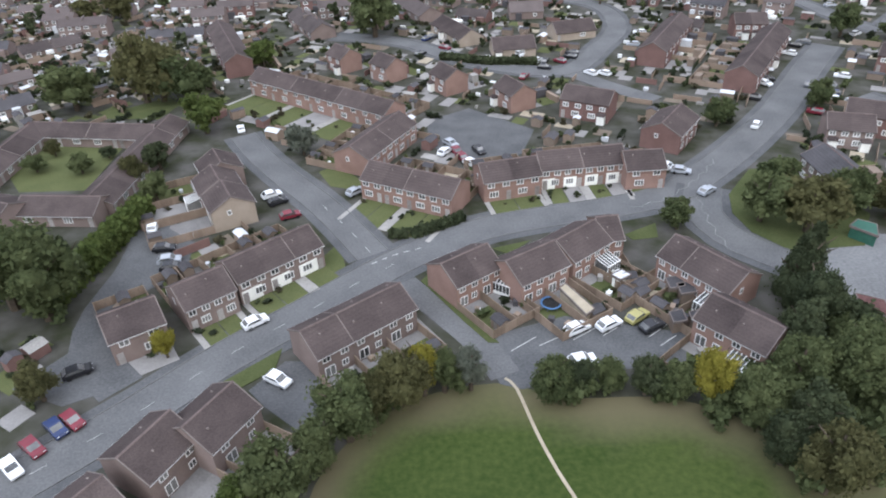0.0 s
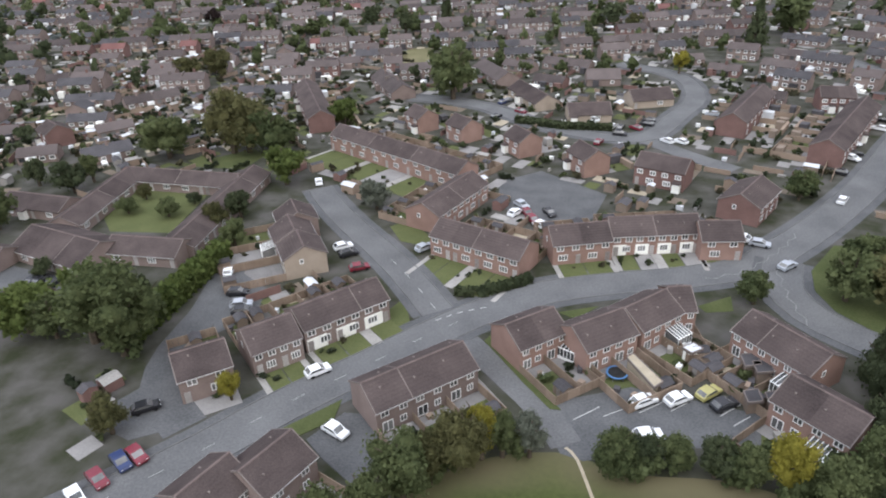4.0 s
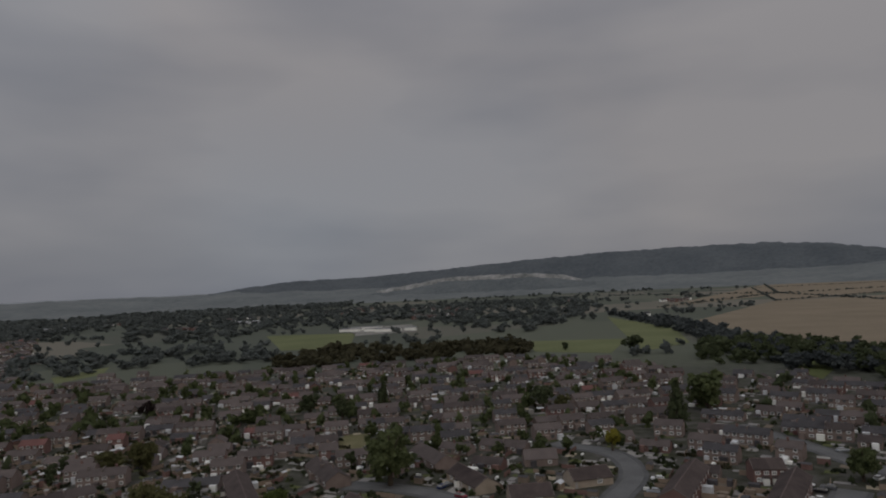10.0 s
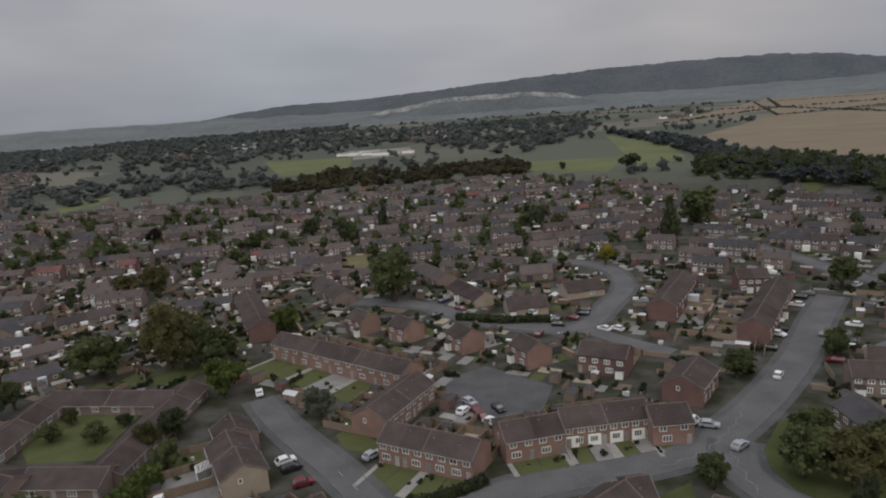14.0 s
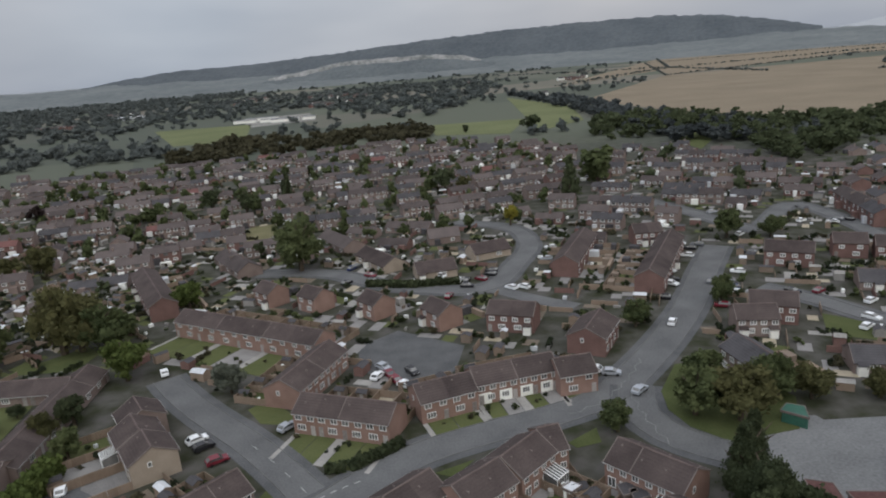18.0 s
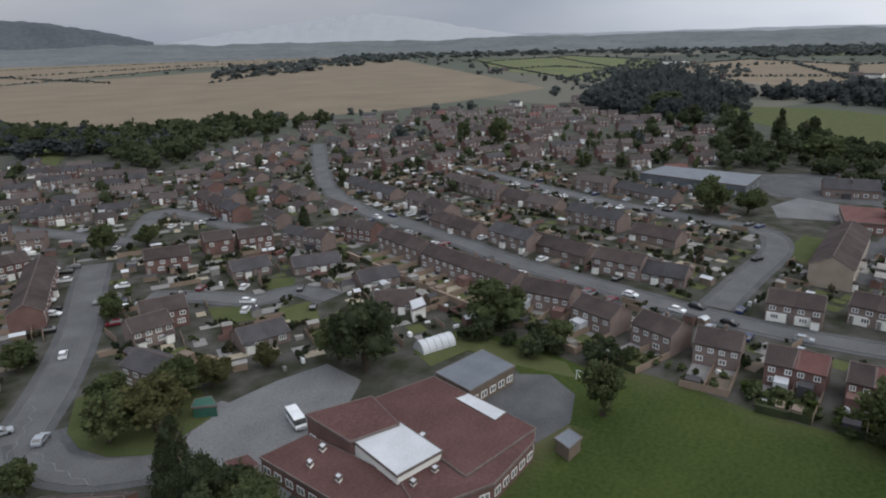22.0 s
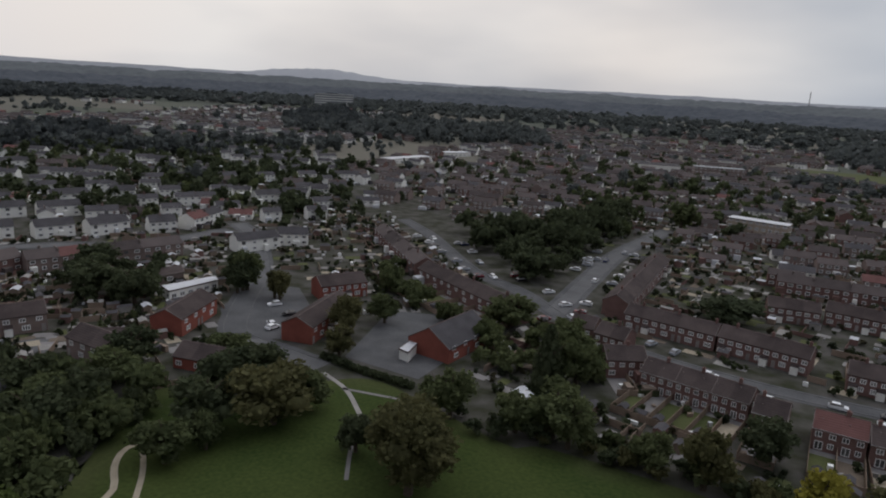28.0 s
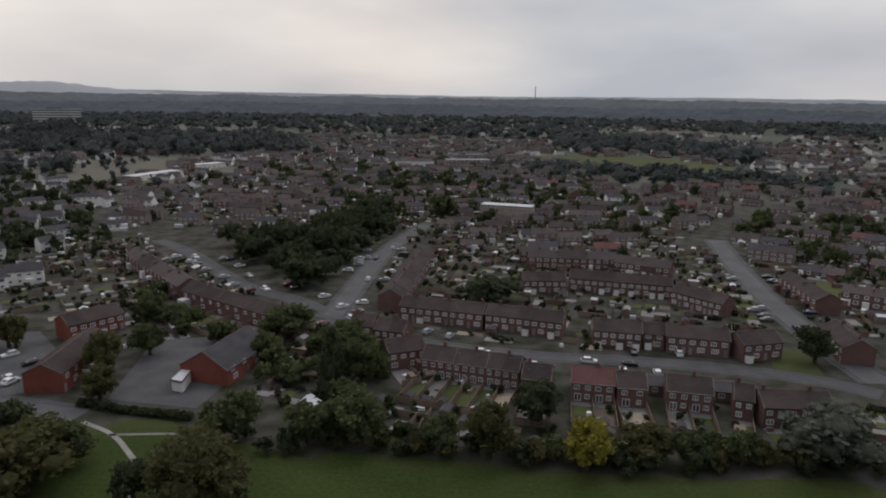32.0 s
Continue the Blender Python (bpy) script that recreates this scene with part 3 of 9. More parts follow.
def terrace(x, y, turn, n, w, d, eave, ridge, style, fine=True, chimney=False, garden=0.0, step=0.0, front=0.0):
    """n houses in a row about (x, y), w wide each; garden: depth of the back gardens."""
    c, s = math.cos(radians(turn)), math.sin(radians(turn))
    for i in range(n):
        a = (i - (n - 1) / 2) * w
        house(x + a * c, y + a * s, turn, w, d, eave, ridge + (step if i % 2 else 0.0), style, i == 0 or i % 2 == 0 and fine, i == n - 1, fine,
              chimney and i % 2 == 0, "houses of a terrace" if n > 2 else "", 0.0)
        if garden:
            back_garden(x + a * c, y + a * s, turn, w, d, garden, i == n - 1, fine)
        if front:
            front_garden(x + a * c, y + a * s, turn, w, d, front, i % 2)


# ---- plants ----
def quads_mesh(name, v, q, mats, slots=None):
    me = bpy.data.meshes.new(name)
    me.vertices.add(len(v)), me.loops.add(q.size), me.polygons.add(len(q))
    me.vertices.foreach_set("co", np.asarray(v, np.float32).ravel())
    me.loops.foreach_set("vertex_index", q.astype(np.int32).ravel())
    me.polygons.foreach_set("loop_start", np.arange(0, q.size, q.shape[1], dtype=np.int32))
    me.polygons.foreach_set("loop_total", np.full(len(q), q.shape[1], np.int32))
    for m in mats:
        me.materials.append(m)
    if slots is not None:
        me.polygons.foreach_set("material_index", np.asarray(slots, np.int32))
    me.update(calc_edges=True)
    return me


def leaf_cloud(seed, lobes, leaves, size, squash=1.0, cone=False, wide=False):
    """Leaf clumps on the lobes of a crown of radius 1 and height 2 (z from 0 to 2), as quads."""
    r = np.random.RandomState(seed)
    if cone:
        zc = r.uniform(0.05, 1.9, lobes)
        rad = (2.05 - zc) / 2.05
        ang = r.uniform(0, 6.283, lobes)
        c = np.stack([np.cos(ang) * rad * 0.55, np.sin(ang) * rad * 0.55, zc], -1)
        lr = 0.12 + 0.38 * rad
    else:
        d = r.normal(size=(lobes, 3))
        d /= np.linalg.norm(d, axis=1)[:, None]
        c = d * (r.uniform(0.1, 1, lobes) ** 0.5 * 0.74)[:, None]
        c[:, 2] = c[:, 2] * 0.95 * squash + 1.0
        lr = r.uniform(0.15, 0.36, lobes)
        if wide:
            c[:, :2] *= 0.7
            lr = r.uniform(0.45, 0.65, lobes)
    k = r.randint(0, lobes, leaves)
    n = r.normal(size=(leaves, 3))
    n[:, 2] += 0.25
    n /= np.linalg.norm(n, axis=1)[:, None]
    p = c[k] + n * (lr[k] * r.uniform(0.7, 1.28, leaves))[:, None] + r.normal(0, 0.02, (leaves, 3))
    t = np.cross(n * 0.5 + r.normal(size=n.shape) * 0.7, r.normal(size=n.shape))
    t /= np.linalg.norm(t, axis=1)[:, None]
    b = np.cross(n * 0.5 + r.normal(size=n.shape) * 0.7, t)
    b /= np.linalg.norm(b, axis=1)[:, None]
    s = (size * r.uniform(0.6, 1.4, leaves))[:, None]
    v = np.stack([p - t * s - b * s * 0.7, p + t * s * 0.9 - b * s * 0.8, p + t * s + b * s * 0.75, p - t * s * 0.8 + b * s * 0.7], 1).reshape(-1, 3)
    q = np.arange(len(v)).reshape(-1, 4)
    cores, sides = [], 5 if lobes < 20 else 6
    for i in range(lobes):  # an inner lump in each lobe, so that daylight shows only near the rim
        m = lr[i] * 0.78
        a = np.arange(sides) * 6.283 / sides + r.uniform(0, 1)
        ring = [np.stack([np.cos(a) * m * f, np.sin(a) * m * f, np.full(sides, m * h)], -1) + c[i] for f, h in ((0.8, -0.6), (1.0, 0.2), (0.4, 0.9))]
        cores.append(np.concatenate(ring))
    cv = np.concatenate(cores)
    cq = []
    for i in range(lobes):
        for h in range(2):
            for j in range(sides):
                o = len(v) + (i * 3 + h) * sides
                cq.append((o + j, o + (j + 1) % sides, o + sides + (j + 1) % sides, o + sides + j))
    return np.concatenate([v, cv]), np.concatenate([q, np.array(cq)])


def crown_mesh(kind, detail, variant):
    key = ("crown", kind, detail, variant)
    if key not in CACHE:
        leaves, size, lobes = {2: (7000, 0.034, 48), 1: (2200, 0.055, 34), 0: (500, 0.105, 16)}[detail]
        cone = kind.endswith("conifer")
        v, q = leaf_cloud(variant * 31 + detail + (500 if cone else 0), lobes, leaves, size, cone=cone)
        name = {"conifer": "leaf_dark"}.get(kind, kind)
        CACHE[key] = quads_mesh("crown", v, q, [M[name]])
    return CACHE[key]


TREE_LABELS = {"leaf": "leafy green broadleaf tree in summer leaf", "leaf_light": "light green rounded broadleaf tree", "leaf_dark": "dense dark green broadleaf tree",
               "leaf_olive": "olive green tree turning brown", "leaf_yellow": "small bright yellow-green leafy tree", "leaf_purple": "broad dark copper-leaved beech tree",
               "leaf_grey": "broad tree with silver-grey leaves", "conifer": "tall narrow dark green conifer"}


def trunk_mesh(variant):
    key = ("trunk", variant)
    if key not in CACHE:
        r = random.Random(variant)
        s = Shape()
        def limb(a, b, ra, rb):
            a, b = Vector(a), Vector(b)
            k = len(s.v)
            for p, rr in ((a, ra), (b, rb)):
                s.v += [tuple(p + Vector((math.cos(i * 1.0472) * rr, math.sin(i * 1.0472) * rr, 0))) for i in range(6)]
            s.f += [(k + i, k + (i + 1) % 6, k + 6 + (i + 1) % 6, k + 6 + i) for i in range(6)]
            s.m += [0] * 6
        limb((0, 0, 0), (0, 0, 0.45), 0.05, 0.036), limb((0, 0, 0.45), (0.03, 0.02, 0.85), 0.036, 0.012)
        for i in range(5):
            t = i * 1.3 + r.random()
            limb((0, 0, 0.3 + 0.07 * i), (0.25 * math.cos(t), 0.25 * math.sin(t), 0.55 + 0.07 * i), 0.022, 0.006)
        CACHE[key] = s.mesh("trunk", M["bark"])
    return CACHE[key]


TREE_COUNT = [0]


def tree(x, y, radius, height, kind="leaf", near=False, z=0.0):
    """A tree of that crown radius and height: trunk with limbs, and a crown of leaf clumps."""
    i = TREE_COUNT[0] = TREE_COUNT[0] + 1
    far = math.hypot(x, y)
    detail = 2 if near or far < 110 else (1 if far < 330 else 0)
    ob = thing("tree", pose(x, y, z, 0, 0, (i * 77) % 360), TREE_LABELS[kind], "tree", "trees")
    t = put("trunk", trunk_mesh(i % 3), ob)
    t.scale = (height, height, height)
    low = 0.06 if height < 2.6 * radius or kind == "conifer" else 0.16
    c = put("crown", crown_mesh(kind, detail, i % 4), ob)
    c.matrix_basis = Matrix.LocRotScale((0, 0, height * low), None, (radius, radius * 0.94, height * (1 - low) / 2))
    claim(x, y, radius * 0.55)
    return ob


def hedge(points, width, height, kind="leaf_dark", label="dense clipped garden hedge"):
    """A hedge along a line: leaf clumps over a solid core."""
    key = len(HEDGES)
    HEDGES.append(1)
    r = np.random.RandomState(900 + key)
    vs, qs, base = [], [], 0
    for (x0, y0), (x1, y1) in zip(points, points[1:]):
        length = math.hypot(x1 - x0, y1 - y0)
        ux, uy = (x1 - x0) / length, (y1 - y0) / length
        far = math.hypot((x0 + x1) / 2, (y0 + y1) / 2)
        size = 0.16 + far * 0.0012
        n = int(min(2500, length * (2 * height + width) / size / size * 0.9))
        a, side = r.uniform(0, length, n), r.uniform(-1, 1, n)
        around = r.uniform(-height, height + width, n)
        across = np.where(around < 0, -width / 2, np.where(around > width, width / 2, around - width / 2)) + r.normal(0, 0.1 * width, n)
        up = np.where(around < 0, height + around, np.where(around > width, height - (around - width), height)) + r.normal(0, 0.07 * height, n)
        p = np.stack([x0 + ux * a - uy * across, y0 + uy * a + ux * across, np.maximum(up, 0.05)], -1)
        t, b = r.normal(size=p.shape), r.normal(size=p.shape)
        t /= np.linalg.norm(t, axis=1)[:, None]
        b -= t * (b * t).sum(1)[:, None]
        b /= np.linalg.norm(b, axis=1)[:, None]
        s = (size * r.uniform(0.6, 1.4, n))[:, None]
        v = np.stack([p - t * s - b * s, p + t * s - b * s, p + t * s + b * s, p - t * s + b * s], 1).reshape(-1, 3)
        vs.append(v), qs.append(np.arange(len(v)).reshape(-1, 4) + base)
        base += len(v)
        hw, hh = width * 0.42, height * 0.92
        core = np.array([(x0 - uy * s1, y0 + ux * s1, zz) for zz in (0, hh) for s1 in (-hw, hw)] + [(x1 - uy * s1, y1 + ux * s1, zz) for zz in (0, hh) for s1 in (-hw, hw)])
        vs.append(core), qs.append(np.array([(0, 1, 3, 2), (4, 6, 7, 5), (0, 2, 6, 4), (1, 5, 7, 3), (2, 3, 7, 6)]) + base)
        base += 8
    me = quads_mesh("hedge", np.concatenate(vs), np.concatenate(qs), [M[kind]])
    return tagged(new("hedge", me), label, "hedge", "hedges")


HEDGES = []


# ---- ground, roads, patches ----
def smooth_line(points, step=4.0):
    """A Catmull-Rom curve through the points."""
    p = [np.array(q, float) for q in points]
    p = [2 * p[0] - p[1], *p, 2 * p[-1] - p[-2]]
    out = []
    for a, b, c, d in zip(p, p[1:], p[2:], p[3:]):
        n = max(2, int(np.linalg.norm(c - b) / step))
        for i in range(n):
            t = i / n
            out.append(0.5 * (2 * b + (c - a) * t + (2 * a - 5 * b + 4 * c - d) * t * t + (3 * b - a - 3 * c + d) * t ** 3))
    return [*out, p[-2]]


ROAD_LINES = []


def strip(line, left, right, z0, z1):
    """Faces of a band along a line, from offset left to offset right, from z0 up to z1."""
    s = Shape()
    pts = np.array(line)
    tan = np.gradient(pts, axis=0)
    tan /= np.linalg.norm(tan, axis=1)[:, None]
    nor = np.stack([-tan[:, 1], tan[:, 0]], -1)
    a, b = pts + nor * left, pts + nor * right
    n = len(pts)
    for z in (z0, z1):
        s.v += [(*p, z) for p in a] + [(*p, z) for p in b]
    for i in range(n - 1):
        s.f += [(2 * n + i, 2 * n + i + 1, 3 * n + i + 1, 3 * n + i), (i, i + 1, 2 * n + i + 1, 2 * n + i), (n + i + 1, n + i, 3 * n + i, 3 * n + i + 1)]
    s.m += [0] * len(s.f)
    return s


ROAD_LIFT = [0]


def road(points, width, pavement=1.8, mat="asphalt", label="grey asphalt estate road", kerb=True):
    line = smooth_line(points)
    pts = np.array(line)
    ROAD_LINES.append((pts, width / 2 + pavement, (*pts.min(0), *pts.max(0))))
    k = ROAD_LIFT[0] = ROAD_LIFT[0] + 1
    z = 0.045 + 0.006 * (k % 12)
    tagged(new("road", strip(line, -width / 2, width / 2, 0, z).mesh("road", M[mat])), label, "road", kind="structure")
    if pavement:
        for s in (-1, 1):
            a, b = sorted((s * width / 2, s * (width / 2 + pavement)))
            ob = tagged(new("pavement", strip(line, a + (0.12 if s > 0 else 0), b - (0.12 if s < 0 else 0), 0, z - 0.003 + 0.0).mesh("pavement", M["tarmac"])),
                        "dark tarmac pavement beside the road", "pavement", kind="structure")
            if kerb:
                e = s * width / 2
                put("kerb", strip(line, min(e, e + s * 0.12), max(e, e + s * 0.12), 0, z + 0.1).mesh("kerb", M["kerb"]), ob, "pale concrete kerb")


def patch(name, points, mat, z, label, category, kind="structure", smooth=0):
    """A flat area with a rim, z thick, on the ground."""
    if smooth:
        points = smooth_line([*points, points[0]], smooth)[:-1]
    s = Shape()
    s.prism([tuple(map(float, p)) for p in points], 0.0, z, "z")
    if name in ("car_park", "playground", "path", "verge", "lawn"):
        KEEP_CLEAR.append([tuple(p) for p in points])
    return tagged(new(name, s.mesh(name, M[mat])), label, category, kind=kind)


def playing_field(poly, cell=3.0):
    """Mown grass on a fine grid; the attribute wear tells how near the edge of the field is, where the turf is dry and trodden."""
    xs, ys = [p[0] for p in poly], [p[1] for p in poly]
    edge = np.array(smooth_line([*poly, poly[0]], 1.0))
    x0, y0 = min(xs), min(ys)
    nx, ny = int((max(xs) - x0) / cell) + 2, int((max(ys) - y0) / cell) + 2
    v = [(x0 + i * cell, y0 + j * cell, 0.03) for j in range(ny) for i in range(nx)]
    wear = []
    for x, y, _ in v:
        d = math.sqrt(float(np.min((edge[:, 0] - x) ** 2 + (edge[:, 1] - y) ** 2)))
        side = min(1.0, max(0.2, (y - 15) / 30))
        reach = 6.5 + 4.5 * max(0.0, 1 - math.hypot(x - 28, y - 60) / 22)  # a wider trodden patch in the corner by the car park
        wear.append(side * max(0.0, min(1.0, 0.95 - d / reach + 0.6 * noise.noise((x * 0.09, y * 0.09, 0)))))
    f, kept = [], [inside(x, y, poly) for x, y, _ in v]
    for j in range(ny - 1):
        for i in range(nx - 1):
            q = (j * nx + i, j * nx + i + 1, (j + 1) * nx + i + 1, (j + 1) * nx + i)
            if any(kept[k] for k in q):
                f.append(q)
    for k in {k for q in f for k in q if not kept[k]}:  # the rim follows the outline
        p = edge[np.argmin((edge[:, 0] - v[k][0]) ** 2 + (edge[:, 1] - v[k][1]) ** 2)]
        v[k] = (float(p[0]), float(p[1]), 0.03)
    me = bpy.data.meshes.new("grass")
    me.from_pydata(v, [], f)
    me.attributes.new("wear", "FLOAT", "POINT").data.foreach_set("value", wear)
    m = M["grass"].copy()
    nt = m.node_tree
    mix = next(n for n in nt.nodes if n.bl_idname == "ShaderNodeMix")
    shader = next(n for n in nt.nodes if n.bl_idname == "ShaderNodeBsdfPrincipled")
    attr, over = nt.nodes.new("ShaderNodeAttribute"), nt.nodes.new("ShaderNodeMix")
    attr.attribute_name, over.data_type = "wear", "RGBA"
    over.inputs["B"].default_value = (0.118, 0.102, 0.06, 1)
    link_nodes(nt, (attr.outputs["Fac"], over.inputs["Factor"]), (mix.outputs["Result"], over.inputs["A"]), (over.outputs["Result"], shader.inputs["Base Color"]))
    me.materials.append(m)
    return tagged(new("grass", me), "wide mown grass of a playing field, worn brown along its edges", "grass", kind="structure")


# ---- gardens ----
def fence_run(x0, y0, x1, y1, h=1.7):
    length = math.hypot(x1 - x0, y1 - y0)
    turn = math.degrees(math.atan2(y1 - y0, x1 - x0))
    ob = thing("fence", pose(x0, y0, 0, 0, 0, turn), "weathered timber panel fence between gardens", "fence", "garden fences")
    n = max(1, round(length / 2.4))
    for i in range(n):
        key = ("fence", round(length / n, 1), h)
        if key not in CACHE:
            w = length / n
            s = Shape()
            for j in range(3):
                s.box(j * w / 3 + 0.02, (j + 1) * w / 3 - 0.02, -0.03 + 0.012 * (j % 2), 0.03, 0.06, h)
            s.box(0.02, w - 0.02, -0.05, 0.05, h, h + 0.05)
            p = Shape()
            p.box(-0.06, 0.06, -0.06, 0.06, 0, h + 0.12)
            CACHE[key] = s.mesh("fence_panel", M["fence"]), p.mesh("post", M["fence"])
        a, b = CACHE[key]
        put("fence_panel", a, ob, "", pose(i * length / n, 0, 0)), put("post", b, ob, "", pose(i * length / n, 0, 0))


def shed(x, y, turn, w=2.4, d=1.8, mat="shed", label="small timber garden shed with a felt roof"):
    key = ("shed", w, d, mat)
    if key not in CACHE:
        a, b, c = Shape(), Shape(), Shape()
        a.prism([(-d / 2, 0), (d / 2, 0), (d / 2, 1.8), (0, 2.25), (-d / 2, 1.8)], -w / 2, w / 2)
        for s in (-1, 1):
            b.prism([(0, 2.36), (s * (d / 2 + 0.15), 1.78), (s * (d / 2 + 0.15), 1.7), (0, 2.28)], -w / 2 - 0.1, w / 2 + 0.1)
        c.box(-0.4, 0.4, -d / 2 - 0.04, -d / 2 + 0.02, 0.08, 1.7)
        CACHE[key] = a.mesh("wall", M[mat]), b.mesh("roof", M["tile_grey"]), c.mesh("door", M["door"])
    a, b, c = CACHE[key]
    ob = thing("shed", pose(x, y, 0, 0, 0, turn), label, "shed", "garden sheds")
    put("wall", a, ob), put("roof", b, ob), put("door", c, ob)


def trampoline(x, y, r=1.7):
    ob = thing("trampoline", pose(x, y, 0), "round garden trampoline with a blue rim", "trampoline")
    def disc(r0, r1, z0, z1):
        s = Shape()
        n = 20
        c = [(math.cos(i * 2 * math.pi / n), math.sin(i * 2 * math.pi / n)) for i in range(n)]
        for i in range(n):
            (a, b), (e, f) = c[i], c[(i + 1) % n]
            for z in (z0, z1):
                s.face([(a * r0, b * r0, z), (a * r1, b * r1, z), (e * r1, f * r1, z), (e * r0, f * r0, z)])
            s.face([(a * r1, b * r1, z0), (e * r1, f * r1, z0), (e * r1, f * r1, z1), (a * r1, b * r1, z1)])
        return s
    put("mat", disc(0.01, r - 0.3, 0.78, 0.8).mesh("mat", M["tyre"]), ob, "dark jumping mat"), put("rim", disc(r - 0.3, r, 0.76, 0.84).mesh("rim", M["blue_sheet"]), ob, "blue padded rim")
    leg = Shape()
    leg.box(-0.04, 0.04, -0.04, 0.04, 0, 0.78)
    me = leg.mesh("leg", M["metal_grey"])
    for i in range(6):
        put("leg", me, ob, "", pose((r - 0.15) * math.cos(i * 1.047), (r - 0.15) * math.sin(i * 1.047), 0))


def conservatory(x, y, turn, w=3.2, d=2.8):
    key = ("conservatory", w, d)
    if key not in CACHE:
        f, g = Shape(), Shape()
        for a in np.linspace(-w / 2, w / 2, 6):
            f.box(a - 0.04, a + 0.04, -d / 2, -d / 2 + 0.08, 0, 2.1)
            f.prism([(-d / 2, 2.1), (d / 2, 2.7), (d / 2, 2.78), (-d / 2, 2.18)], a - 0.05, a + 0.05)
        f.box(-w / 2, w / 2, -d / 2 - 0.02, -d / 2 + 0.1, 2.08, 2.2), f.box(-w / 2, w / 2, -d / 2, -d / 2 + 0.06, 0, 0.6)
        for a in (-w / 2, w / 2):
            f.box(a - 0.04, a + 0.04, -d / 2, d / 2, 0, 0.6)
        g.prism([(-d / 2 + 0.03, 0), (d / 2, 0), (d / 2, 2.66), (-d / 2 + 0.03, 2.1)], -w / 2 + 0.03, w / 2 - 0.03)
        CACHE[key] = f.mesh("frame", M["upvc"]), g.mesh("glazing", M["pane"])
    a, b = CACHE[key]
    ob = thing("conservatory", pose(x, y, 0, 0, 0, turn), "white framed lean-to conservatory behind a house", "conservatory")
    put("frame", a, ob), put("glazing", b, ob, "dark reflecting glazing")


YARD_MATS = ["lawn", "paving", "gravel", "soil", "fence", "shed", "tile_grey", "felt_white", "leaf_dark", "upvc", "pane", "brick_red", "concrete", "leaf", "leaf_olive"]
YARD = Shape()
FAR_ROWS = Shape()
PLANTING = ("leaf", "leaf", "leaf_dark", "leaf_olive", "leaf_dark", "leaf_light")
SHRUB_LEAVES = {"leaf": "shrub_green", "leaf_dark": "shrub_dark", "leaf_olive": "shrub_brown", "leaf_light": "leaf"}
YARD_PLANTS = {"leaf": [], "leaf_dark": [], "leaf_olive": [], "leaf_light": []}


